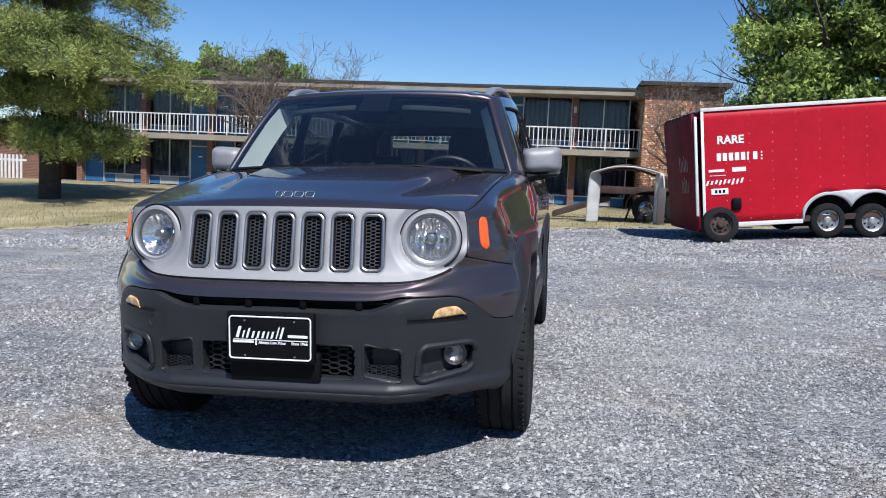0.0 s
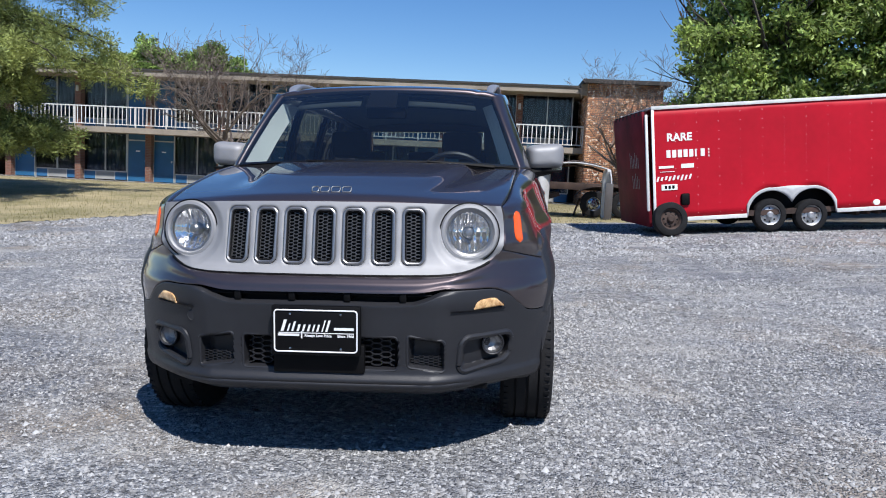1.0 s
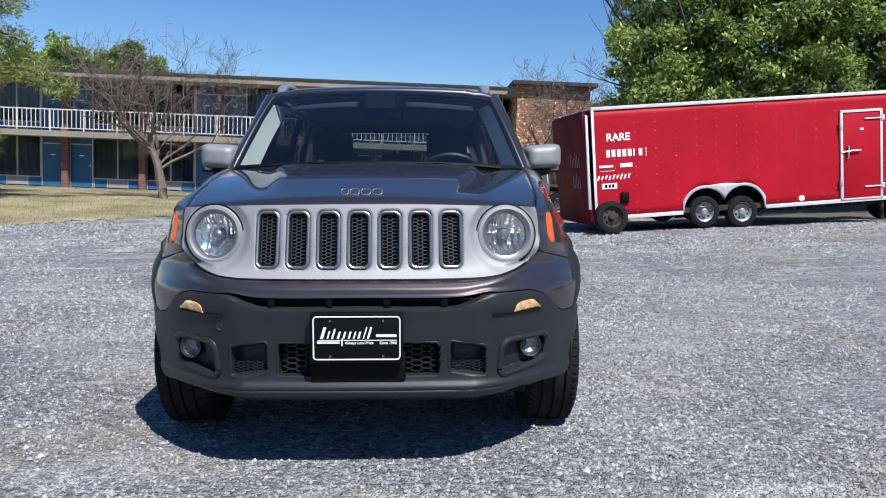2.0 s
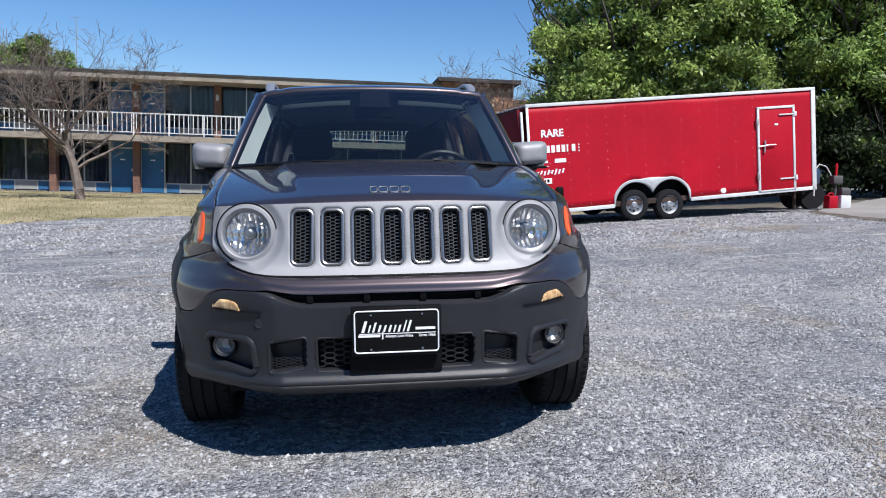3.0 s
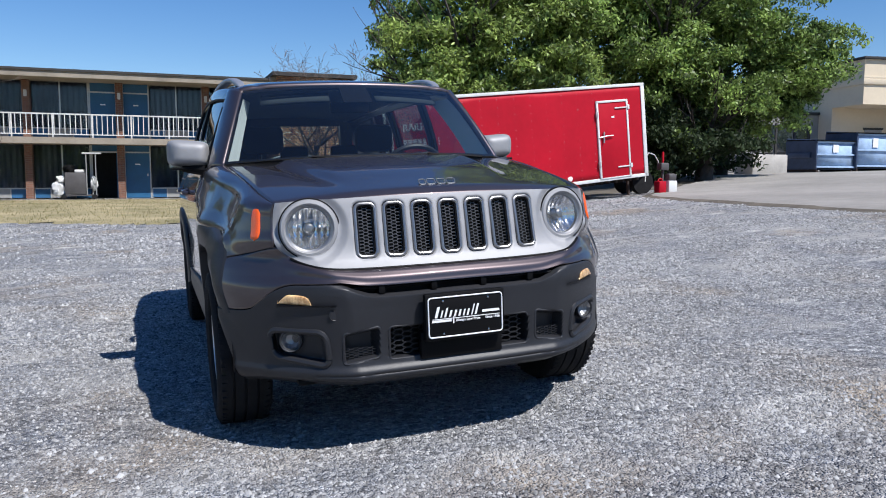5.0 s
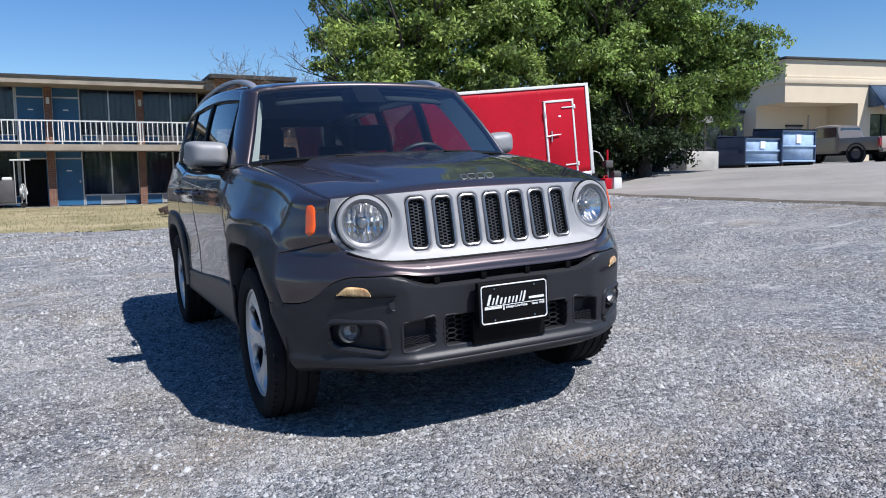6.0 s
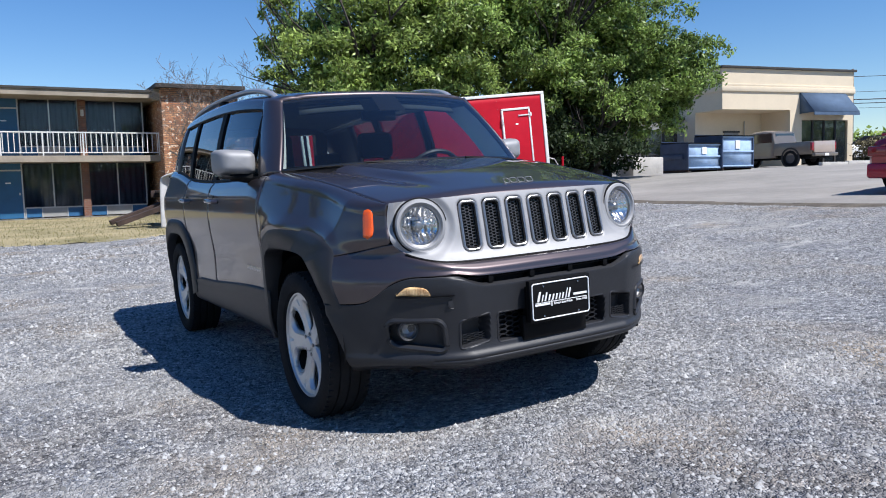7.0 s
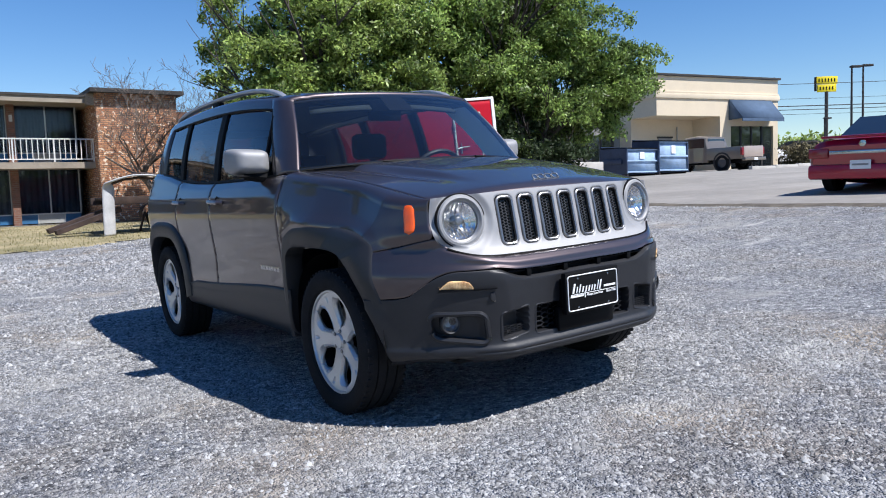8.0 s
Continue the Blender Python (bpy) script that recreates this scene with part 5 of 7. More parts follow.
for x in (-0.37, 0.37):
    st = seat_at(x, 1.95, 0.25, "front_seat")
    part("headrest", box(x - 0.13, x + 0.13, 2.42, 2.52, 1.18, 1.36, 0.04), M["cloth"], st)
rs = seat_at(0, 2.95, 0.62, "rear_seat")
for x in (-0.40, 0.0, 0.40):
    part("headrest", box(x - 0.11, x + 0.11, 3.42, 3.50, 1.12, 1.26, 0.03), M["cloth"], rs)
part("headliner", grid(lambda u, v: roof(lerp(0.04, 0.96, u), lerp(0.03, 0.97, v)) - Vector((0, 0, 0.045)), 20, 12), M["lining"], car, "grey cloth roof lining")
for s in (1, -1):
    part("pillar_trim", grid(lambda u, v: ws(lerp(0.958, 0.915, v) if s > 0 else lerp(0.042, 0.085, v), lerp(0.06, 0.93, u)) + Vector((0, 0.02 + 0.17 * v, -0.02 - 0.01 * v)), 12, 4), M["trim"], car, "pale grey pillar trim")
    bm = grid(lambda u, v: ws(0.5 + s * lerp(0.10, 0.38, u), lerp(0.80, 0.93, v)) + Vector((0, 0.075, -0.012)), 6, 2, flip=(s < 0))
    vz = part("sun_visor", bm, M["visor"], car, "pale grey sun visor folded up")
    md = vz.modifiers.new("thickness", "SOLIDIFY")
    md.thickness = 0.014
    part("visor_clip", grid(lambda u, v: ws(0.5 + s * lerp(0.13, 0.35, u), lerp(0.885, 0.90, v)) + Vector((0, 0.066, -0.008)), 4, 1, flip=(s < 0)), M["black"], vz)
part("inside_mirror", box(-0.11, 0.11, 1.60, 1.63, 1.375, 1.435, 0.012), M["black"], car)


# ---------------------------------------------------------------- motel
def slab(name, x0, x1, y0, y1, z0, z1, mat, parent=None, label="", bevel=0.0):
    return part(name, box(x0, x1, y0, y1, z0, z1, bevel), mat, parent, label)


motel = empty("motel", pose(0, 0, 0), "two-storey brick motel with blue doors and white balcony railing", "motel")
WALL_Y = 32.8
MX0, MX1 = -24.6, 4.0
COLS = [-9.25 + 3.47 * k for k in range(-4, 4)] + [4.25]
slab("back_wall", MX0, 7.0, 35.5, 35.8, 0.0, 5.0, M["wall_shaded"], motel)
slab("end_wall", MX0 - 0.3, MX0, 32.4, 35.5, 0.0, 5.0, M["brick2"], motel)
slab("walkway", MX0, MX1, 31.5, 35.5, 2.35, 2.60, M["fascia"], motel, "concrete upper walkway")
slab("pavement", MX0, MX1, 30.9, 32.9, 0.02, 0.12, M["concrete"], motel)
rf = slab("roof", MX0 - 0.4, MX1 + 0.2, 31.2, 36.0, 4.93, 5.16, M["fascia"], motel, "flat roof with dirty beige fascia")
slab("roof_edge", MX0 - 0.45, MX1 + 0.25, 31.15, 36.05, 5.16, 5.25, M["roofcap"], motel)
for i in range(len(COLS) - 1):
    for z0, z1, base in ((0.12, 2.35, 0.12), (2.60, 4.93, 2.60)):
        a, b = COLS[i] + 0.14, COLS[i + 1] - 0.14
        left_door = (i % 2 == 0)
        d0, d1 = (a + 0.02, a + 0.98) if left_door else (b - 0.98, b - 0.02)
        w0, w1 = (d1 + 0.08, b) if left_door else (a, d0 - 0.08)
        if i == len(COLS) - 2:
            w0, w1 = a, b - 0.55
        if i < len(COLS) - 2:
            ajar = i == 5 and base < 1
            if ajar:
                dr = slab("motel_door", d1 - 0.045, d1, WALL_Y + 0.03, WALL_Y + 0.93, base + 0.02, base + 1.92, M["bluedoor"], motel, "blue motel door standing wide open into a dark room")
            else:
                dr = slab("motel_door", d0, d1, WALL_Y - 0.04, WALL_Y + 0.02, base + 0.02, base + 1.92, M["bluedoor"], motel, "blue painted motel door")
            slab("transom", d0, d1, WALL_Y - 0.02, WALL_Y + 0.02, base + 1.98, z1, M["bluepanel"], motel)
            slab("door_frame", d0 - 0.05, d0, WALL_Y - 0.06, WALL_Y + 0.04, base, z1, M["alu"], motel)
            slab("door_frame", d1, d1 + 0.05, WALL_Y - 0.06, WALL_Y + 0.04, base, z1, M["alu"], motel)
            slab("door_frame", d0, d1, WALL_Y - 0.06, WALL_Y + 0.04, base + 1.92, base + 1.98, M["alu"], motel)
            if not ajar:
                part("door_number", box((d0 + d1) / 2 - 0.10, (d0 + d1) / 2 + 0.10, WALL_Y - 0.05, WALL_Y - 0.035, base + 1.42, base + 1.47), M["white"], dr)
                part("door_handle", box(d1 - 0.12, d1 - 0.06, WALL_Y - 0.09, WALL_Y - 0.04, base + 0.95, base + 1.05), M["steel"], dr)
        wn_ = w1 - w0
        p3 = [w0, w0 + 0.28 * wn_, w0 + 0.72 * wn_, w1]
        for k in range(3):
            slab("apron_panel", p3[k] + 0.02, p3[k + 1] - 0.02, WALL_Y - 0.02, WALL_Y + 0.03, base + 0.04, base + 0.40, M["greypanel"] if k == 1 else M["bluepanel"], motel)
            slab("apron_mullion", p3[k] - 0.02, p3[k] + 0.02, WALL_Y - 0.05, WALL_Y + 0.03, base, base + 0.42, M["alu"], motel)
        slab("window_rail", w0, w1, WALL_Y - 0.05, WALL_Y + 0.03, base + 0.40, base + 0.45, M["alu"], motel)
        for q0, q1 in ((w0, (w0 + w1) / 2), ((w0 + w1) / 2, w1)):
            g = slab("window_pane", q0 + 0.025, q1 - 0.025, WALL_Y - 0.005, WALL_Y + 0.005, base + 0.45, z1, M["glass_dark"], motel)
            g.visible_shadow = False
        slab("mullion", (w0 + w1) / 2 - 0.025, (w0 + w1) / 2 + 0.025, WALL_Y - 0.05, WALL_Y + 0.03, base + 0.45, z1, M["alu"], motel)
        slab("mullion", w1 - 0.03, w1 + 0.02, WALL_Y - 0.05, WALL_Y + 0.03, base + 0.42, z1, M["alu"], motel)
        if (i * 7 + int(base)) % 8:
            cu = bmesh.new()
            grid(lambda u, v: Vector((lerp(w0, w1, u), WALL_Y + 0.25 + 0.04 * math.sin(u * 60), lerp(base + 0.2, z1, v))), 60, 1, bm=cu)
            part("curtain", cu, M["curtain"], motel)
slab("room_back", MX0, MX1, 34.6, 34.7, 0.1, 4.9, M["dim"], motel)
for cx in COLS:
    slab("brick_pier", cx - 0.14, cx + 0.14, WALL_Y - 0.35, WALL_Y + 0.05, 0.1, 2.35, M["brick2"], motel)
    slab("brick_pier", cx - 0.14, cx + 0.14, WALL_Y - 0.35, WALL_Y + 0.05, 2.60, 4.93, M["brick2"], motel)
    slab("wall_lamp", cx - 0.06, cx + 0.06, WALL_Y - 0.44, WALL_Y - 0.35, 4.25, 4.52, M["offwhite"], motel, "", 0.02)
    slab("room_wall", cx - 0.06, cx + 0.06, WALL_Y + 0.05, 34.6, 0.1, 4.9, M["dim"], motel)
tower = slab("brick_tower", 4.0, 7.15, 30.7, 36.0, 0.0, 5.30, M["brick"], motel, "weathered multicoloured brick stair tower")
slab("tower_cap", 3.75, 7.4, 30.35, 36.3, 5.30, 5.46, M["roofcap"], motel)
slab("tower_fascia", 3.72, 4.0, 31.0, 31.4, 4.85, 5.3, M["fascia"], motel)
slab("low_wing", 7.15, 14.0, 33.0, 36.0, 0.0, 4.9, M["brick2"], motel)

rail = empty("balcony_railing", pose(0, 0, 0), "white metal balcony railing with slender balusters", "railing")
RX0, RX1 = -22.2, 4.0
slab("top_rail", RX0, RX1, 31.56, 31.62, 3.50, 3.55, M["offwhite"], rail)
slab("bottom_rail", RX0, RX1, 31.57, 31.61, 2.70, 2.74, M["offwhite"], rail)
bal = box(-0.015, 0.015, 31.575, 31.605, 2.74, 3.50)
bme = None
nb = 134
for k in range(nb):
    o = part("baluster", bal if bme is None else bme, M["offwhite"], rail)
    bme = o.data
    o.matrix_basis = pose(lerp(RX0, RX1, (k + 0.5) / nb), 0, 0)
pst = None
for k in range(19):
    o = part("rail_post", box(-0.025, 0.025, 31.565, 31.615, 2.60, 3.55) if pst is None else pst, M["offwhite"], rail)
    pst = o.data
    o.matrix_basis = pose(lerp(RX0, RX1 - 0.03, k / 18), 0, 0)


# antenna, low brick wing and a white fence at the motel's end
ant = empty("roof_antenna", pose(-12.0, 33.5, 5.25), "thin weathered television antenna on the motel roof", "antenna")
bm = bmesh.new()
sweep(bm, [(0, 0, 0), (0, 0, 2.5)], 0.016, 6)
part("mast", bm, M["alu"], ant)
for z, w in ((2.45, 0.45), (1.9, 0.6), (1.5, 0.35)):
    bm = bmesh.new()
    sweep(bm, [(-w * 0.6, 0, z), (w * 0.6, 0, z + 0.08)], 0.009, 5)
    part("antenna_arm", bm, M["alu"], ant)
tagged(slab("brick_wing", -31, -24.95, 31.9, 35.8, 0.0, 2.9, M["brick2"], None), "low dark brick wing beside the motel", "wing", kind="structure")
fence = empty("white_fence", pose(-27.3, 29.5, 0.1), "low white picket fence by the motel", "fence")
for k in range(34):
    part("picket", box(-3.4 + 0.2 * k, -3.3 + 0.2 * k, -0.02, 0.02, 0.05, 1.15), M["offwhite"], fence)
part("fence_rail", box(-3.5, 3.5, 0.02, 0.06, 0.85, 0.95), M["offwhite"], fence)
# rubbish cart parked on the walk and clutter on the balcony
cart = empty("laundry_cart", pose(-4.05, 31.9, 0.12), "grey housekeeping cart with a white laundry bundle and black bag", "cart")
for k, (bx, bz, rx, rz, nm, mt) in enumerate(((-0.60, 0.42, 0.24, 0.34, "laundry_bundle", "offwhite"), (-0.52, 0.78, 0.15, 0.16, "laundry_bundle", "offwhite"), (0.70, 0.62, 0.12, 0.30, "linen_bag", "offwhite"), (-0.22, 1.22, 0.20, 0.17, "rubbish_bag", "black"))):
    bm = bmesh.new()
    bmesh.ops.create_icosphere(bm, subdivisions=3, radius=1.0)
    for v in bm.verts:
        w = v.co * 2.2 + Vector((k * 7, 0, 0))
        v.co = Vector((bx + v.co.x * rx, v.co.y * 0.24, bz + v.co.z * rz)) + Vector((noise.noise(w), noise.noise(w + Vector((9, 0, 0))), noise.noise(w + Vector((0, 9, 0))))) * 0.10
    part(nm, bm, M[mt], cart)
part("cart_body", box(-0.36, 0.42, -0.28, 0.28, 0.20, 1.08, 0.03), M["cartgrey"], cart, "dark grey cart body")
part("cart_shelf", box(-0.50, 0.82, -0.30, 0.30, 0.13, 0.18, 0.005), M["cartgrey"], cart)
part("towel_stack", box(0.0, 0.34, -0.2, 0.2, 1.08, 1.20, 0.03), M["offwhite"], cart)
for x in (0.45, 0.80):
    bm = bmesh.new()
    sweep(bm, [(x, -0.28, 0.15), (x, -0.28, 1.84)], 0.022, 6)
    part("cart_post", bm, M["alu"], cart)
part("cart_top", box(0.30, 1.0, -0.30, 0.30, 1.84, 1.89, 0.01), M["offwhite"], cart)
for x in (-0.4, 0.72):
    part("cart_wheel", lathe(bmesh.new(), [(0.0005, -0.03), (0.1, -0.03), (0.1, 0.03), (0.0005, 0.03)], 16, pose(x, -0.28, 0.1, 0, 0, 90)), M["rubber"], cart)

# ---------------------------------------------------------------- red enclosed trailer (local x along its side, z up its wall)
T0, T1 = Vector((3.50, 12.04)), Vector((9.88, 12.60))
tang = math.degrees(math.atan2(T1.y - T0.y, T1.x - T0.x))
TM = pose(T0.x, T0.y, 0.42, 0, 0, tang) @ pose(0, 0, 0, 0, -6.0, 0)
trailer = empty("enclosed_trailer", TM, "faded red enclosed car trailer with white trim, nose jacked high", "trailer")
TL, TW, TH = 6.38, 2.30, 2.10
W1, W2, WZ, WR = 2.20, 2.98, 0.0, 0.31


def wheel_cut(x):
    """Lower edge of the trailer's near side over the wheels."""
    z = 0.0
    for w in (W1, W2):
        d = (x - w) / 0.44
        if abs(d) < 1:
            z = max(z, WZ + 0.44 * math.sqrt(1 - d * d) + 0.02)
    return z


for y0, nm in ((0.0, "near"), (TW, "far")):
    bm = grid(lambda u, v: Vector((lerp(0, TL, u), y0 + 0.006 * noise.noise((u * 9, v * 4, y0)), lerp(wheel_cut(lerp(0, TL, u)) + 0.04, TH, v))), 160, 14, flip=(y0 > 0))
    ob = part("side_wall", bm, M["red"], trailer, "faded red sheet wall with rivets")
    md = ob.modifiers.new("thickness", "SOLIDIFY")
    md.thickness, md.offset = 0.04, -1
    riv = None
    for cx in [0.42 + 0.41 * k for k in range(14)]:
        if y0 > 0 or 4.95 < cx < 5.95:
            continue
        for k in range(12):
            z = lerp(0.12, 1.98, k / 11)
            if z < wheel_cut(cx) + 0.1:
                continue
            r = part("rivet", lathe(bmesh.new(), [(0.0005, 0.004), (0.005, 0.003), (0.0065, 0.0)], 6) if riv is None else riv, M["white"], ob)
            riv = r.data
            r.matrix_basis = pose(cx + 0.004 * math.sin(k * 5), -0.002, z, 0, 0, -90)
part("box_roof", box(0, TL, 0.0, TW, TH, TH + 0.04, 0.01), M["offwhite"], trailer)
part("box_floor", box(0, TL, 0.05, TW - 0.05, 0.0, 0.10), M["rust"], trailer)
part("nose_wall", box(TL - 0.04, TL, 0.05, TW - 0.05, 0.1, TH), M["red"], trailer)
for y in (-0.025, TW - 0.005):
    part("top_trim", box(-0.02, TL + 0.03, y, y + 0.03, TH - 0.02, TH + 0.045, 0.006), M["offwhite"], trailer, "weathered white roof edge trim")
    part("bottom_trim", box(0, W1 - 0.46, y, y + 0.03, -0.02, 0.055, 0.004), M["offwhite"], trailer)
    part("bottom_trim", box(W2 + 0.46, TL, y, y + 0.03, -0.02, 0.055, 0.004), M["offwhite"], trailer)
    part("corner_trim", box(TL - 0.07, TL + 0.03, y, y + 0.03, -0.02, TH - 0.02, 0.006), M["offwhite"], trailer)
    part("corner_trim", box(-0.02, 0.03, y, y + 0.03, -0.02, TH - 0.02, 0.004), M["white"], trailer)
# double fender with a white rim
bm = bmesh.new()


def fend(u, v):
    x = lerp(W1 - 0.46, W2 + 0.46, u)
    base = wheel_cut(x)
    top = max(base, 0.0)
    outer = 0.0
    for w in (W1, W2):
        d = (x - w) / 0.50
        if abs(d) < 1:
            outer = max(outer, WZ + 0.50 * math.sqrt(1 - d * d) + 0.02)
    if W1 < x < W2:
        outer = WZ + 0.525 - 0.01 * math.cos((x - W1) / (W2 - W1) * 2 * math.pi)
    return Vector((x, -0.02, lerp(top, max(outer, top + 0.03), v)))


grid(fend, 90, 3, bm=bm)
ob = part("fender", bm, M["steel_grey"], trailer, "weathered white double wheel fender")
ob.modifiers.new("thickness", "SOLIDIFY").thickness = 0.03
part("wheel_well", box(W1 - 0.5, W2 + 0.5, 0.28, 0.32, -0.1, 0.6), M["black"], trailer)


def trailer_wheel(R, chrome):
    o = part("wheel", lathe(bmesh.new(), [(0.19, 0.09), (0.205, 0.105), (R - 0.05, 0.11), (R - 0.01, 0.09), (R, 0.06), (R, -0.06), (R - 0.02, -0.1), (0.2, -0.09)], 40), M["rubber"], None, "black tyre on a dull steel rim")
    part("rim", lathe(bmesh.new(), [(0.20, 0.09), (0.195, 0.075), (0.17, 0.06), (0.155, 0.03), (0.12, 0.045), (0.085, 0.05), (0.07, 0.05), (0.065, 0.08), (0.045, 0.10), (0.0005, 0.10)], 32), chrome, o)
    hole = None
    for k in range(8):
        a = radians(45 * k)
        h = part("rim_hole", lathe(bmesh.new(), [(0.0005, 0.002), (0.018, 0.002), (0.02, -0.004)], 8) if hole is None else hole, M["black"], o)
        hole = h.data
        h.matrix_basis = pose(0.046, 0.125 * math.cos(a), 0.125 * math.sin(a))
    return o


tw = trailer_wheel(WR, M["steel"])
tw.parent = trailer
tw.matrix_basis = pose(W1, 0.12, WZ - 0.0, 0, 0, -90)
copy_thing(tw, pose(W2, 0.12, WZ - 0.05, 20, 0, -90))
copy_thing(tw, pose(W1, TW - 0.12, WZ, 0, 0, 90))
copy_thing(tw, pose(W2, TW - 0.12, WZ - 0.05, 0, 0, 90))
# side door with bars and hinges
door = part("side_door", box(5.05, 5.86, -0.025, 0.0, 0.06, 1.76, 0.004), M["red"], trailer, "red side door with white frame")
for a in ((5.01, 5.06, 0.03, 1.79), (5.85, 5.90, 0.03, 1.79), (5.01, 5.90, 1.75, 1.80), (5.01, 5.90, 0.03, 0.06)):
    part("door_frame", box(a[0], a[1], -0.04, 0.0, a[2], a[3], 0.004), M["offwhite"], door)
for z in (1.60, 0.26):
    part("hinge_bar", box(5.52, 5.90, -0.05, -0.025, z, z + 0.030, 0.006), M["offwhite"], door)
    part("hinge_knuckle", box(5.87, 5.93, -0.06, -0.02, z - 0.03, z + 0.07, 0.006), M["offwhite"], door)
for z in (1.42, 0.3):
    part("catch", box(4.98, 5.03, -0.06, -0.02, z, z + 0.14, 0.006), M["alu"], door)
bm = bmesh.new()
sweep(bm, [(5.03, -0.05, 0.98), (5.22, -0.07, 1.0), (5.42, -0.06, 1.0)], 0.015, 6)
sweep(bm, [(5.15, -0.06, 0.85), (5.17, -0.06, 1.10)], 0.018, 6)
part("door_lever", bm, M["steel"], door)
part("door_sign", box(5.42, 5.50, -0.032, -0.025, 1.40, 1.44), M["white"], door)
bm = bmesh.new()
lathe(bm, [(0.0005, 0.004), (0.05, 0.003), (0.058, 0.0)], 9, pose(4.20, -0.004, 0.13, 0, 0, -90))
for k, v in enumerate(bm.verts):
    v.co.x = 4.20 + (v.co.x - 4.20) * (1.3 + 0.5 * noise.noise(v.co * 17))
part("paint_patch", bm, M["white"], trailer, "pale patch on the red wall")
# rear ramp door, ajar, darker red than the walls; its hinges along the top
ramp = part("ramp_door", box(-0.10, -0.04, 0.02, TW - 0.02, -0.10, TH - 0.04, 0.01, pose(0, 0, 0, 0, -2.5, 0)), M["reddark"], trailer, "mottled dark red ramp door standing ajar")
for k in range(7):
    part("ramp_hinge", box(-0.19, -0.09, 0.18 + 0.3 * k, 0.28 + 0.3 * k, TH - 0.1, TH - 0.02), M["black"], ramp)
for k in range(11):
    y = 0.30 + 0.115 * (k % 6) + 0.03 * (k // 6)
    z = 1.02 if k < 6 else 0.62
    part("dust_stroke", box(-0.155, -0.150, y, y + 0.018, z, z + 0.20 + 0.05 * ((k * 7) % 3), 0, pose(0, 0, 0, 0, -2.5, 0)), M["greypanel"], ramp, "pale upright stroke on the ramp door")
part("ramp_bar", box(-0.14, -0.09, -0.03, 0.02, 0.2, TH - 0.1, 0.01), M["offwhite"], ramp)
part("tail_lamp", box(0.50, 0.66, -0.05, 0.0, 0.28, 0.50, 0.03), M["black"], trailer)
# tongue
bm = bmesh.new()
for y in (0.35, TW - 0.35):
    sweep(bm, [(TL - 0.6, y, -0.06), (TL + 0.9, TW / 2, -0.06)], 0.06, 4)
sweep(bm, [(TL + 0.35, TW / 2, -0.9), (TL + 0.35, TW / 2, 0.5)], 0.04, 8)
sweep(bm, [(TL + 0.35, TW / 2, 0.5), (TL + 0.55, TW / 2 - 0.1, 0.52)], 0.015, 6)
part("tongue", bm, M["rust"], trailer)
for x in np.linspace(3.9, TL - 0.2, 12):
    part("cross_member", box(x - 0.03, x + 0.03, 0.1, TW - 0.1, -0.10, 0.0), M["rust"], trailer)


def letters(text, x, z, size, parent, name):
    """Stencilled lettering as a solid mesh, lying on the near wall."""
    cu = bpy.data.curves.new(name, "FONT")
    cu.body, cu.size, cu.extrude, cu.offset = text, size, 0.003, 0.006
    ob = bpy.data.objects.new(name, cu)
    scene.collection.objects.link(ob)
    me = bpy.data.meshes.new_from_object(ob.evaluated_get(bpy.context.evaluated_depsgraph_get()))
    bpy.data.objects.remove(ob)
    me.materials.clear()
    o = part(name, me, M["white"], parent, "white stencilled lettering")
    o.matrix_basis = pose(x, -0.006, z, 90, 0, 0)
    return o


letters("RARE", 0.26, 1.49, 0.20, trailer, "lettering")
for k in range(7):
    x = 0.25 + 0.107 * k
    part("letter_bar", box(x, x + (0.075 if k != 5 else 0.03), -0.008, -0.002, 1.18, 1.32), M["white"], trailer)
for z in (1.17, 1.23, 1.29):
    part("letter_dot", box(1.03, 1.055, -0.008, -0.002, z, z + 0.03), M["white"], trailer)
for x0, x1, z0, z1 in ((0.10, 0.38, 0.985, 1.03), (0.52, 0.76, 0.975, 1.055), (0.12, 0.40, 0.915, 0.925), (0.14, 0.44, 0.575, 0.685)):
    part("sticker", box(x0, x1, -0.008, -0.002, z0, z1), M["white"], trailer)
for k in range(9):
    x = 0.06 + 0.075 * k
    part("sticker_stroke", box(x, x + 0.036, -0.009, -0.002, 0.745 + 0.012 * (k % 3), 0.835 - 0.012 * (k % 2) + 0.003 * k, 0, Matrix(((1, 0, 0.35, -0.35 * 0.79), (0, 1, 0, 0), (0, 0, 1, 0), (0, 0, 0, 1)))), M["white"], trailer)
for k in range(3):
    part("sticker_mark", box(0.20 + 0.07 * k, 0.245 + 0.07 * k, -0.010, -0.006, 0.60, 0.66), M["black"], trailer)

# spare wheel leaning at the trailer's corner
sp = trailer_wheel(0.315, M["rust"])
sp.name = "spare_wheel"
sp.matrix_basis = pose(3.70, 11.72, ground_z(3.7, 11.7) + 0.32, 0, 0, -84) @ pose(0, 0, 0, 0, -8, 0)
tagged(sp, "old spare wheel with rusty rim leaning at the trailer", "wheel")
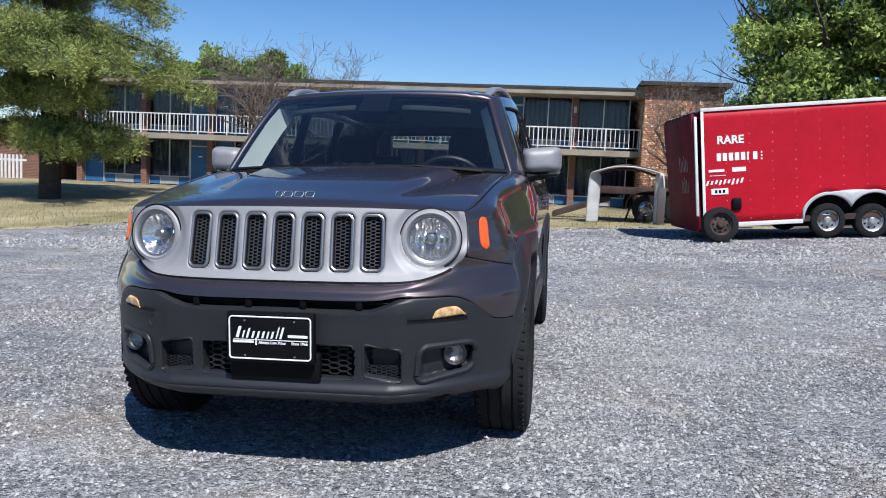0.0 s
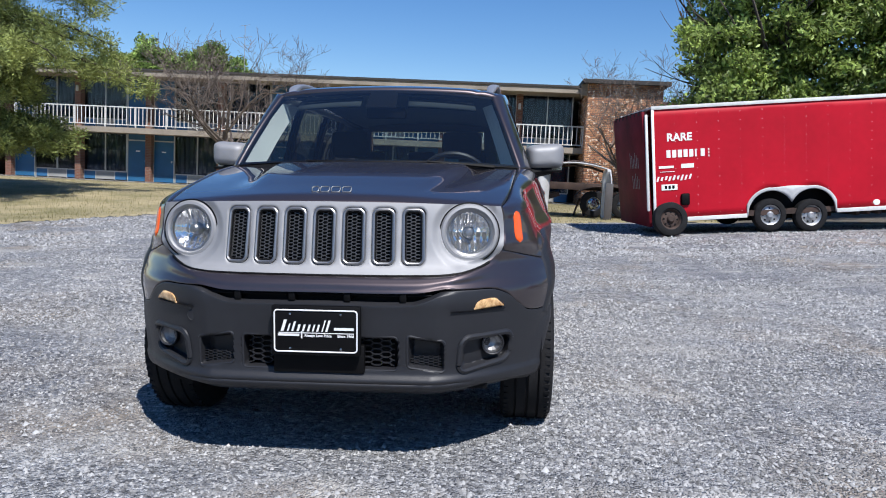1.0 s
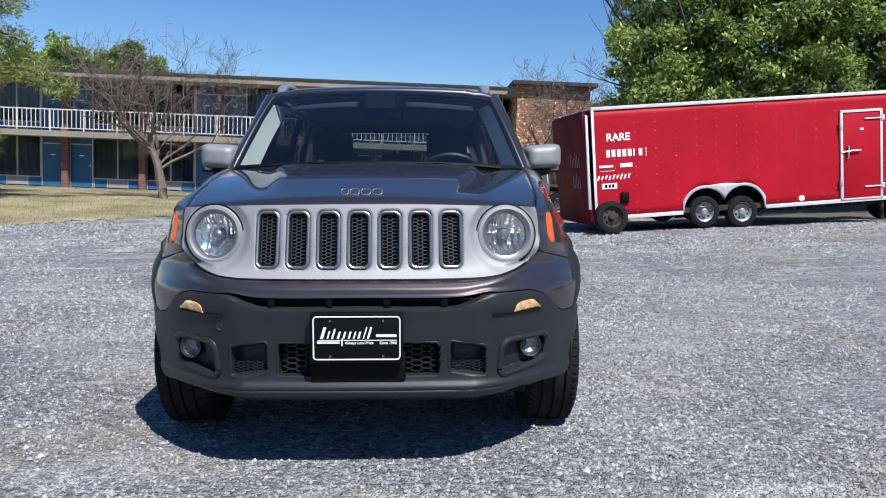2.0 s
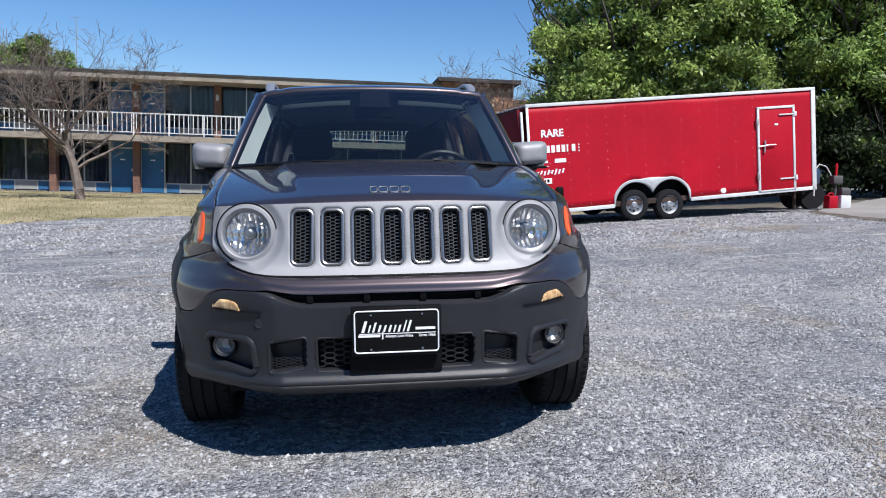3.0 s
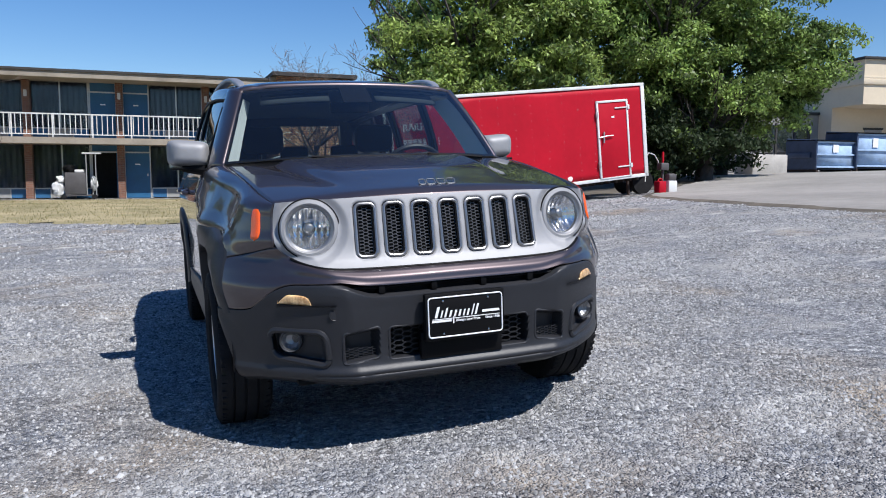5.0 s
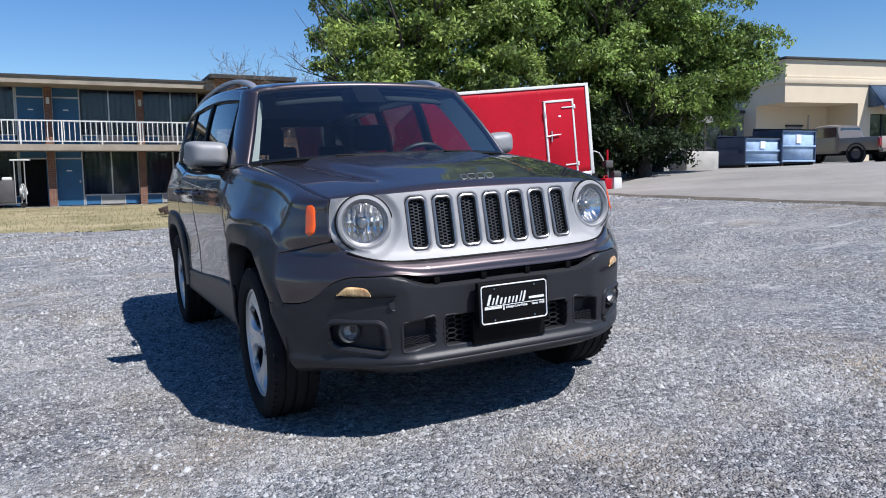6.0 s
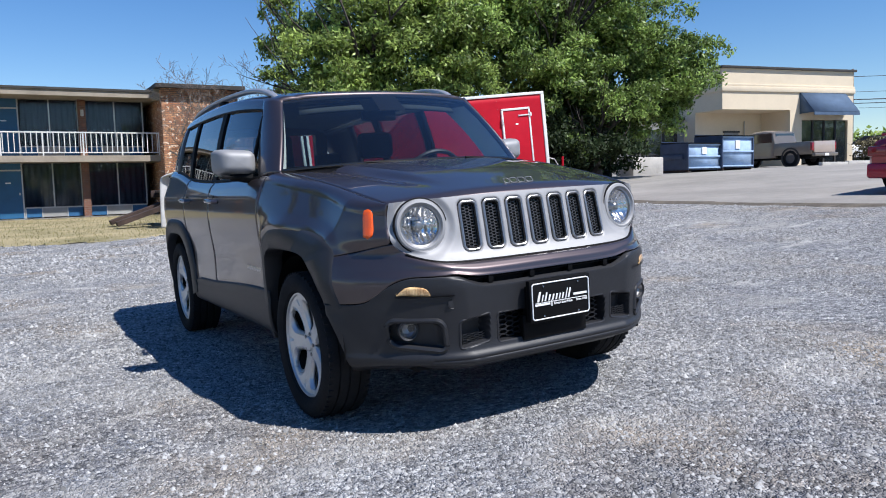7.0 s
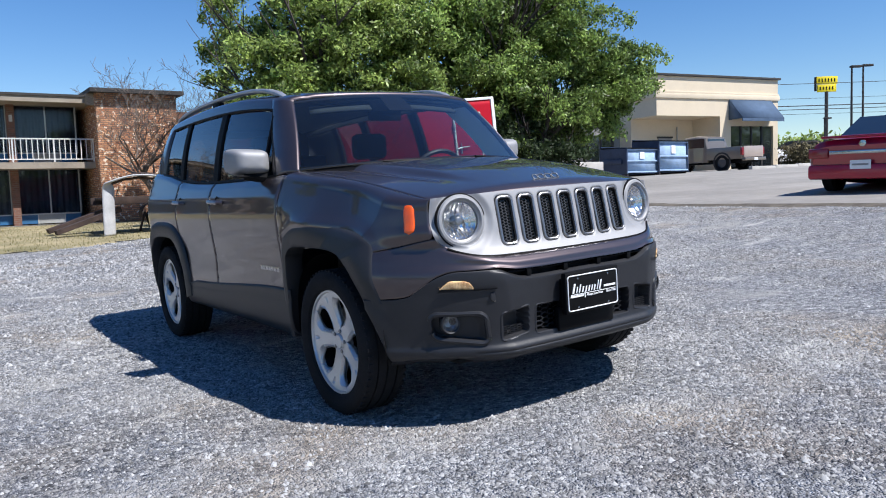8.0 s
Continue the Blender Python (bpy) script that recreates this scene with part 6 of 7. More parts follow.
# fuel can, jug, jack and covered machine at the tongue
g0 = ground_z(10.1, 12.6) + 0.05
can = part("fuel_can", box(10.11, 10.32, 12.5, 12.72, g0, g0 + 0.29, 0.03), M["red"], None)
tagged(can, "red plastic fuel can standing on the ground", "fuel can")
bm = bmesh.new()
sweep(bm, [(10.14, 12.61, g0 + 0.27), (10.17, 12.61, g0 + 0.34), (10.25, 12.61, g0 + 0.34), (10.28, 12.61, g0 + 0.27)], 0.018, 6)
part("handle", bm, M["red"], can)
jug = part("water_jug", box(10.40, 10.64, 12.52, 12.74, g0, g0 + 0.30, 0.02), M["offwhite"], None)
tagged(jug, "square white plastic jug with a grey top", "jug")
part("jug_top", box(10.405, 10.635, 12.525, 12.735, g0 + 0.302, g0 + 0.47, 0.05), M["cartgrey"], jug)
part("cap", lathe(bmesh.new(), [(0.030, 0.0), (0.030, 0.05), (0.024, 0.056), (0.0005, 0.056)], 16, pose(10.46, 12.63, g0 + 0.465, 0, -90, 0)), M["black"], jug)
# battery box and red-handled jack on the tongue
tb = empty("tongue_jack", pose(10.60, 13.05, g0 - 0.03), "grey tongue jack with a red upper tube", "jack")
part("jack_post", lathe(bmesh.new(), [(0.09, 0.0), (0.09, 0.02), (0.035, 0.025), (0.035, 0.62), (0.0005, 0.62)], 16, pose(0, 0, 0, 0, -90, 0)), M["cartgrey"], tb)
part("upper_tube", lathe(bmesh.new(), [(0.028, 0.62), (0.028, 1.00), (0.020, 1.03), (0.0005, 1.03)], 16, pose(0, 0, 0, 0, -90, 0)), M["red"], tb)
part("winch_box", box(-0.11, 0.12, -0.10, 0.10, 0.58, 0.76, 0.025), M["cartgrey"], tb, "grey winch box")
bm = bmesh.new()
sweep(bm, [(-0.46, 0.05, 0.30), (-0.46, 0.05, 0.90), (-0.38, 0.05, 1.00), (-0.22, 0.05, 0.96), (-0.10, 0.05, 0.80), (-0.06, 0.05, 0.60)], 0.014, 8)
part("hose", bm, M["offwhite"], tb, "pale hose looped over the tongue")
atv = empty("covered_machine", pose(10.35, 14.2, ground_z(10.3, 14)), "dark covered machine behind the trailer's tongue", "machine")
bm = bmesh.new()
bmesh.ops.create_icosphere(bm, subdivisions=3, radius=1)
for v in bm.verts:
    v.co = Vector((v.co.x * 0.55, v.co.y * 0.5, 0.75 + v.co.z * 0.45)) + v.co * 0.05 * noise.noise(v.co * 3)
part("cover", bm, M["bin"], atv)
for y in (-0.35, 0.35):
    part("wheel", lathe(bmesh.new(), [(0.0005, -0.09), (0.3, -0.09), (0.33, 0.0), (0.3, 0.09), (0.0005, 0.09)], 24, pose(0.2, y, 0.32, 0, 0, 90)), M["rubber"], atv)

# ---------------------------------------------------------------- flatbed trailer with a grey arch behind the enclosed one
fb = empty("flatbed_trailer", pose(0, 0, 0), "rusty flatbed car trailer with loading ramps down", "flatbed trailer")
gz = 0.16
for k in range(9):
    part("deck_board", box(1.9, 5.6, 18.9 + 0.22 * k, 19.1 + 0.22 * k, gz + 0.84, gz + 0.90 + 0.004 * (k % 3), 0.006), M["rust"], fb)
part("side_beam", box(1.8, 5.7, 18.78, 18.88, gz + 0.72, gz + 0.92, 0.01), M["rust"], fb)
part("side_beam", box(1.8, 5.7, 20.9, 21.0, gz + 0.72, gz + 0.92, 0.01), M["rust"], fb)
for y in (18.95, 20.3):
    part("loading_ramp", box(0.0, 1.65, y, y + 0.45, -0.07, 0.05, 0.0, pose(0.62, 0, gz + 0.06, 0, -19, 0)), M["rust"], fb)
for x in (3.10, 3.93):
    w = trailer_wheel(0.36, M["chrome"])
    w.parent = fb
    w.matrix_basis = pose(x, 18.66, gz + 0.36, 0, 0, -90)
bm = bmesh.new()
grid(lambda u, v: Vector((3.52 + 0.95 * math.cos(math.pi * (1 - u)), 18.50 + 0.30 * v, gz + 0.36 + 0.50 * math.sin(math.pi * u) ** 0.6)), 24, 2, bm=bm)
ob = part("mudguard", bm, M["rust"], fb)
ob.modifiers.new("thickness", "SOLIDIFY").thickness = 0.02
bm = bmesh.new()
sweep(bm, [(2.6, 18.9, gz), (2.75, 18.9, gz + 0.5)], 0.03, 6)
sweep(bm, [(2.9, 18.9, gz), (2.75, 18.9, gz + 0.5)], 0.03, 6)
part("jack_stand", bm, M["rust"], fb)
arch = empty("grey_arch", pose(0, 0, 0), "pale grey moulded hoop with one dark leg on the grass", "arch")
bm = bmesh.new()


def hoop(u):
    """Middle line of the hoop and the half-width vector of its sheet."""
    x = curve([(0, 1.69), (0.30, 1.72), (0.38, 1.78), (0.5, 2.44), (0.62, 3.26), (0.70, 3.36), (1, 3.40)], u)
    z = curve([(0, gz - 0.06), (0.30, 1.30), (0.38, 1.46), (0.5, 1.62), (0.62, 1.50), (0.70, 1.36), (1, gz - 0.02)], u)
    w = Vector((0.15, 0.10, 0.0)).lerp(Vector((0.03, 0.24, 0.0)), ss(0.28, 0.42, u)).lerp(Vector((0.095, -0.16, 0.0)), ss(0.58, 0.75, u))
    return Vector((x, 18.0, z)), w


def arch_f(u, v):
    p, w = hoop(u)
    t = 2 * v - 1
    n = Vector((-w.y, w.x, 0)).normalized()
    return p + w * t + n * 0.05 * (t * t) * (1 if u < 0.5 else -1)


grid(arch_f, 60, 8, bm=bm)
ob = part("shell", bm, M["steel_grey"], arch)
ob.modifiers.new("thickness", "SOLIDIFY").thickness = 0.035
part("leg_cover", box(3.30, 3.50, 17.80, 17.84, gz - 0.02, 1.10, 0.01), M["cartgrey"], arch, "dark cover on one leg")
bm = bmesh.new()
sweep(bm, [(1.80, 18.05, 1.40), (2.1, 18.05, 1.50), (2.44, 18.05, 1.54), (2.9, 18.05, 1.50), (3.24, 18.05, 1.40)], 0.035, 6)
part("inner_rib", bm, M["rust"], arch)
bm = bmesh.new()
sweep(bm, [(1.95, 17.86, 1.52), (2.2, 17.84, 1.60), (2.46, 17.83, 1.64), (2.85, 17.84, 1.60), (3.15, 17.86, 1.55)], [0.03, 0.05, 0.055, 0.05, 0.03], 8, flat=0.6)
part("dark_crust", bm, M["rust"], arch, "dark weathered crust along the hoop's crown")


# ---------------------------------------------------------------- plants
def quads(name, centres, axes_u, axes_v, mat, parent=None, label=""):
    """Many small leaf blades joined in one mesh: a bent pair of quads each would be heavier, one kite each is enough."""
    n = len(centres)
    v = np.empty((n, 4, 3))
    v[:, 0] = centres - axes_u
    v[:, 1] = centres + axes_v
    v[:, 2] = centres + axes_u
    v[:, 3] = centres - axes_v
    me = bpy.data.meshes.new(name)
    me.vertices.add(4 * n)
    me.vertices.foreach_set("co", v.reshape(-1))
    me.loops.add(4 * n)
    me.loops.foreach_set("vertex_index", np.arange(4 * n, dtype=np.int32))
    me.polygons.add(n)
    me.polygons.foreach_set("loop_start", np.arange(0, 4 * n, 4, dtype=np.int32))
    me.update(calc_edges=True)
    me.materials.append(mat)
    ob = new(name, me)
    if parent:
        ob.parent = parent
    if label:
        ob["label"] = label
    return ob


rng = np.random.default_rng(5)


def unit(n):
    d = rng.normal(size=(n, 3))
    return d / np.linalg.norm(d, axis=1, keepdims=True)


def leaves_at(points, per, spread, size, droop=0.3):
    c = np.repeat(points, per, axis=0) + rng.normal(size=(len(points) * per, 3)) * spread
    u = unit(len(c))
    u[:, 2] -= droop
    u /= np.linalg.norm(u, axis=1, keepdims=True)
    w = np.cross(u, np.array([0.25, -0.6, 0.9]) + 1.25 * unit(len(c)))
    w /= np.linalg.norm(w, axis=1, keepdims=True) + 1e-9
    s = size * rng.uniform(0.6, 1.3, size=(len(c), 1))
    return c, u * s, w * s * 0.42


def limbs(bm, base, direction, length, radius, depth, spread=0.7, up=0.15, tips=None, r=None, n=5, kids=(2, 4)):
    """A forked branch: tapered bent tubes; tips collects the ends."""
    d = Vector(direction).normalized()
    pts, rad = [Vector(base)], [radius]
    seg = 4 if depth > 1 else 3
    for k in range(seg):
        d = (d + Vector((r.uniform(-1, 1), r.uniform(-1, 1), r.uniform(-0.6, 1))) * 0.22 + Vector((0, 0, up * 0.3))).normalized()
        pts.append(pts[-1] + d * length / seg)
        rad.append(max(0.0055, radius * (1 - 0.45 * (k + 1) / seg)))
    sweep(bm, pts, rad, max(3, n), cap=False)
    if tips is not None:
        tips.append(pts[-1])
        if depth <= 2:
            tips.append(pts[-2])
    if depth <= 0:
        return
    for k in range(r.randint(*kids)):
        i = r.randint(1, seg)
        q = (d + Vector((r.uniform(-1, 1), r.uniform(-1, 1), r.uniform(-0.5, 0.8))) * spread).normalized()
        limbs(bm, pts[i], q, length * r.uniform(0.55, 0.8), rad[i] * 0.72, depth - 1, spread, up, tips, r, max(3, n - 1), kids)


def leafy_tree(x, y, height, lobes, seed, leaf=0.11, label="", clumps=260, per=55, mat=None, low=0.0):
    """A tree whose crown is made of lobes (x, y, z, rx, ry, rz) full of small leaves, with gaps."""
    r = random.Random(seed)
    z0 = ground_z(x, y)
    t = empty("tree", pose(x, y, z0), label, "tree")
    bm = bmesh.new()
    sweep(bm, [(0, 0, -0.1), (0.1, 0, height * 0.15), (0.05, 0.1, height * 0.32), (0.2, 0.1, height * 0.5)], [0.30, 0.24, 0.20, 0.14], 10)
    for k in range(9):
        a = 2 * math.pi * k / 9 + r.random()
        limbs(bm, (0.1, 0.05, height * (0.16 + 0.035 * k)), (math.cos(a), math.sin(a), 0.7), height * 0.36, 0.09, 2, 0.8, 0.2, None, r, 5)
    part("trunk", bm, M["bark"], t)
    # boughs sit on the lobes' skin; each carries a cap of leaves, thick above and thin below
    pts = []
    for lx, ly, lz, rx, ry, rz in lobes:
        airy = 0.72 if lz > 6.5 else 1.0
        m = max(6, int(0.27 * airy * clumps * (rx * ry * rz) ** 0.667 / 4))
        d = unit(m)
        p = d * rng.uniform(0.55, 1.0, size=(m, 1)) * np.array([rx, ry, rz])
        p *= 1 + 0.25 * np.sin(d[:, :1] * 5 + lx) * np.cos(d[:, 2:] * 5 + ly)
        for q in p:
            if 0 < q[0] + lx < 7.0 and r.random() < 0.45:
                continue
            if q[2] + lz < 3.2 and r.random() < 0.5:
                continue
            br = r.uniform(0.40, 0.75) * min(1.0, rz / 1.4)
            e = unit(26)
            e[:, 2] = np.where(e[:, 2] < -0.2, -0.35 * e[:, 2], e[:, 2])
            pts.append(q + e * np.array([br, br, br * 0.62]) * rng.uniform(0.75, 1.0, size=(26, 1)) + np.array([lx - x, ly - y, lz - z0]))
    pts = np.concatenate(pts)
    pts = pts[pts[:, 2] > low + 0.15]
    core = []
    for lx, ly, lz, rx, ry, rz in lobes:
        m = int((14 if lz > 6.5 else 34) * rx * ry * rz)
        core.append(unit(m) * rng.uniform(0.0, 0.62, size=(m, 1)) * np.array([rx, ry, rz]) + np.array([lx - x, ly - y, lz - z0]))
    core = np.concatenate(core)
    c, u, v = leaves_at(pts, per, 0.10, leaf)
    c2, u2, v2 = leaves_at(core, 5, 0.16, leaf * 1.5)
    c, u, v = np.concatenate([c, c2]), np.concatenate([u, u2]), np.concatenate([v, v2])
    keep = c[:, 2] > low + 0.05
    quads("crown", c[keep], u[keep], v[keep], mat or M["leaf"], t)
    return t


leafy_tree(8.2, 19.2, 9.0, [(6.9, 18.6, 4.9, 1.7, 2.0, 2.4), (8.6, 19.2, 6.9, 2.6, 2.6, 2.2), (7.4, 18.4, 3.2, 1.4, 1.6, 1.3), (9.6, 18.2, 4.5, 2.2, 2.2, 2.0), (10.8, 19.5, 7.2, 2.4, 2.4, 2.2), (9.0, 18.5, 9.0, 2.2, 2.0, 1.6)],
           11, 0.078, "broad leafy green tree behind the red trailer", 235, 13)
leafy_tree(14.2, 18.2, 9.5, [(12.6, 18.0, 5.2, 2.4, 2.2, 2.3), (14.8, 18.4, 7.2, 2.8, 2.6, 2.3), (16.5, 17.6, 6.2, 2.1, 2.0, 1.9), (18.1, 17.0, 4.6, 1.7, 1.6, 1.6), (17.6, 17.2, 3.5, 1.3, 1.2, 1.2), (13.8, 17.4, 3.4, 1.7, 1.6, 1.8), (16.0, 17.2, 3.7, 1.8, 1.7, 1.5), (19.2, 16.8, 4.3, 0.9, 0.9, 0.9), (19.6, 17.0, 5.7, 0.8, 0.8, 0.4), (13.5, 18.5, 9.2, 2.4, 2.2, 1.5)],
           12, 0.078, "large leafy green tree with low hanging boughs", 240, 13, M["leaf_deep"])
# undergrowth in the darkened leaf colour that holds the tree shade
leafy_tree(15.0, 16.9, 3.6, [(13.4, 17.0, 1.9, 1.3, 1.2, 1.3), (15.0, 16.9, 2.0, 1.4, 1.2, 1.3), (12.0, 17.2, 2.0, 1.2, 1.2, 1.3)], 13, 0.09, "dense green shrub at the edge of the road, leaves coloured as shaded", 220, 8, M["leafdark"])
leafy_tree(18.2, 19.9, 3.8, [(17.2, 19.5, 2.4, 1.5, 1.3, 1.9), (19.1, 20.3, 2.1, 1.0, 1.0, 1.5), (18.2, 20.2, 3.4, 1.2, 1.1, 1.2), (15.6, 18.8, 2.6, 1.4, 1.2, 1.8)], 16, 0.09, "dense green thicket beside the concrete block, leaves coloured as shaded", 200, 8, M["leafdark"])
leafy_tree(7.6, 25.6, 4.0, [(7.5, 25.6, 6.8, 0.62, 0.7, 1.9), (7.7, 25.6, 4.4, 0.7, 0.8, 1.2)], 15, 0.085, "slender leafy green tree beside the motel tower", 330, 12)
leafy_tree(-19.5, 45.0, 8.0, [(-21.5, 45, 6.6, 2.6, 2.2, 1.8), (-18.6, 45, 6.4, 2.4, 2.0, 1.9), (-24.5, 45, 6.0, 2.2, 2.0, 1.6), (-16.6, 45, 5.6, 1.8, 1.6, 1.5)], 14, 0.12, "clipped green tree rising behind the motel roof", 380, 9, M["leaf_deep"])


def bare_tree(x, y, h, spread, seed, label):
    r = random.Random(seed)
    t = empty("bare_tree", pose(x, y, ground_z(x, y)), label, "tree")
    bm = bmesh.new()
    sweep(bm, [(0, 0, -0.1), (-0.02, 0, 0.35), (-0.14, 0.05, 0.8), (-0.20, 0, 1.2), (-0.42, 0.05, 1.75), (-0.45, 0, 2.2)], [0.21, 0.16, 0.15, 0.13, 0.11, 0.08], 8)
    part("trunk", bm, M["twig"], t)
    for k in range(8):
        a = 2 * math.pi * k / 8 + r.random() * 0.6
        bm = bmesh.new()
        limbs(bm, (curve([(0.8, -0.14), (1.2, -0.20), (1.75, -0.42), (2.2, -0.45)], 0.95 + 0.16 * k), 0, 0.95 + 0.16 * k), (spread * math.cos(a), spread * math.sin(a) * 0.8, 0.75), h * 0.40, 0.055, 5, 1.35, 0.0, None, r, 4, (2, 4))
        part("branch", bm, M["twig"], t)
    return t


bare_tree(-8.75, 23.65, 5.2, 1.15, 5, "leafless grey tree with a tangle of fine twigs on the grass")
bare_tree(5.6, 28.4, 5.0, 1.0, 9, "leafless thorny tree before the brick tower")
bare_tree(8.6, 25.5, 4.6, 0.85, 17, "thin leafless tree beside the brick tower")


def pine(x, y, h, seed):
    r = random.Random(seed)
    z0 = ground_z(x, y)
    t = empty("pine_tree", pose(x, y, z0), "tall spreading pine with drooping yellow-green boughs", "tree")
    bm = bmesh.new()
    sweep(bm, [(0, 0, -0.1), (0.05, 0, h * 0.3), (0.0, 0.05, h * 0.65), (0, 0, h)], [0.33, 0.26, 0.16, 0.03], 12)
    tips = []
    k = 0
    for level, count in ((2.0, 14), (3.2, 10), (4.3, 16), (5.1, 10), (6.6, 14), (8.2, 7), (10.1, 5), (11.1, 4)):
        for n in range(count):
            k += 1
            z = level + r.uniform(-0.2, 0.2)
            reach = curve([(1.5, 2.6), (2.4, 2.9), (2.9, 2.3), (3.5, 2.5), (4.1, 4.7), (5.3, 4.5), (7.0, 4.0), (h, 0.9)], z) * r.uniform(0.72, 1.08)
            a = math.tau * (n + 0.37 * k) / count + r.uniform(-0.25, 0.25)
            dx, dy = math.cos(a), math.sin(a)
            pts = []
            for i in range(9):
                q = i / 8
                pts.append(Vector((dx * reach * q + 0.12 * math.sin(q * 5 + k), dy * reach * q, z + 0.9 * q * (1 - q) - reach * 0.14 * q * q)))
            sweep(bm, pts, [0.08 * (1 - 0.85 * i / 8) + 0.006 for i in range(9)], 5)
            for j in range(96 if level < 8 else 34):
                q = r.uniform(0.03, 1.0)
                e = pts[min(7, int(q * 8))].lerp(pts[min(7, int(q * 8)) + 1], q * 8 - min(7, int(q * 8)))
                w = r.uniform(-1, 1) * (1.25 - 0.8 * q) * min(1, reach / 3.2)
                tips.append(e + Vector((-dy * w, dx * w, r.uniform(-0.30, 0.30) - 0.30 * abs(w))))
    part("trunk", bm, M["bark"], t)
    tips = np.array([tuple(p) for p in tips])
    tips = tips[tips[:, 2] > 0.9]
    per = 46
    c0 = np.repeat(tips, per, axis=0)
    d = unit(len(c0)) * np.array([1.0, 1.0, 0.75]) + np.array([0, 0, 0.25])
    d /= np.linalg.norm(d, axis=1, keepdims=True)
    w = np.cross(d, unit(len(c0)))
    w /= np.linalg.norm(w, axis=1, keepdims=True) + 1e-9
    c0 = c0 + d * rng.uniform(0.02, 0.19, size=(len(c0), 1))
    ln = rng.uniform(0.045, 0.085, size=(len(c0), 1))
    quads("crown", c0 + d * ln, d * ln, w * 0.0135, M["needle"], t)
    return t


pine(-15.0, 19.2, 11.8, 3)

# grass blades on the verge
gp = []
while len(gp) < 22000:
    x, y = random.uniform(-22, 12), random.uniform(9, 30)
    if grass_d(x, y) > -0.15 and random.random() < (1.15 - (y - 9) / 30):
        gp.append((x, y, ground_z(x, y) + 0.04))
gp = np.array(gp)
d = unit(len(gp)) * 0.5 + np.array([0, 0, 1.0])
d /= np.linalg.norm(d, axis=1, keepdims=True)
w = np.cross(d, unit(len(gp)))
w /= np.linalg.norm(w, axis=1, keepdims=True)
tagged(quads("grass", gp, d * rng.uniform(0.015, 0.042, size=(len(gp), 1)), w * 0.006, M["blade"]), "dry yellowish grass blades and weeds", "grass", kind="stuff")


# loose stones of the lot, densest where the camera passes
def stones(n, x0, x1, y0, y1, smin, smax, seed, power=1.0):
    g = np.random.default_rng(seed)
    p = np.stack([g.uniform(x0, x1, n), y0 + (y1 - y0) * g.uniform(0, 1, n) ** power], 1)
    oct_v = np.array([(1, 0, 0), (0, 1, 0), (-1, 0, 0), (0, -1, 0), (0, 0, 1.0), (0, 0, -0.6)], float)
    oct_f = np.array([(0, 1, 4), (1, 2, 4), (2, 3, 4), (3, 0, 4)])
    s = smin + (smax - smin) * g.uniform(0, 1, (n, 1, 1)) ** 3
    v = oct_v[None] * g.uniform(0.55, 1.25, (n, 6, 1)) * s * np.array([1, 1, 0.88])
    a = g.uniform(0, 6.283, n)
    ca, sa = np.cos(a)[:, None], np.sin(a)[:, None]
    tilt = g.uniform(-0.6, 0.6, n)[:, None]
    vx, vy, vz = v[..., 0], v[..., 1], v[..., 2]
    vz2 = vz + tilt * vx * 0.5
    out = np.stack([vx * ca - vy * sa, vx * sa + vy * ca, vz2], -1)
    z = np.array([ground_z(q[0], q[1]) for q in p])
    out += np.concatenate([p, z[:, None]], 1)[:, None, :] + np.array([0, 0, 1.0]) * s * 0.02
    return out.reshape(-1, 3), (oct_f[None] + 6 * np.arange(n)[:, None, None]).reshape(-1, 3)


def stone_sheet(name, batches, label):
    vs, fs, off = [], [], 0
    for b in batches:
        v, f = stones(*b)
        keep = np.ones(len(v) // 6, bool)
        c = v.reshape(-1, 6, 3).mean(1)
        keep &= ~((c[:, 1] > 8) & (np.array([grass_d(q[0], q[1]) for q in c]) > 0.45))
        keep &= np.array([on_road(q[0], q[1]) for q in c]) < 0.05
        worn = np.array([ss(-0.05, 0.30, noise.noise((q[0] * 0.55 + 0.2 * q[1], q[1] * 0.40, 4.0)) + 0.4 * noise.noise((q[0] * 2.1, q[1] * 1.7, 9.0))) for q in c])
        keep &= np.random.default_rng(len(c)).uniform(0, 1, len(c)) > 0.88 * worn
        v = v.reshape(-1, 6, 3)[keep].reshape(-1, 3)
        n = len(v) // 6
        f = f[: 4 * n]
        vs.append(v)
        fs.append(f + off)
        off += len(v)
    v, f = np.concatenate(vs), np.concatenate(fs)
    me = bpy.data.meshes.new(name)
    me.vertices.add(len(v))
    me.vertices.foreach_set("co", v.reshape(-1))
    me.loops.add(3 * len(f))
    me.loops.foreach_set("vertex_index", f.reshape(-1).astype(np.int32))
    me.polygons.add(len(f))
    me.polygons.foreach_set("loop_start", np.arange(0, 3 * len(f), 3, dtype=np.int32))
    me.update(calc_edges=True)
    me.materials.append(M["stone"])
    return tagged(new(name, me), label, "gravel", kind="stuff")


stone_sheet("gravel_stones", [(110000, -3.4, 4.4, -1.6, 3.0, 0.003, 0.012, 1), (7000, -3.8, 4.8, -1.6, 4.5, 0.009, 0.019, 7), (90000, -6, 8.5, 2.5, 9.0, 0.007, 0.019, 2), (48000, 0.8, 7.6, -0.6, 5.5, 0.005, 0.013, 8), (36000, -9, 9.5, 8.0, 16.0, 0.014, 0.036, 3)], "loose angular grey and white gravel stones")


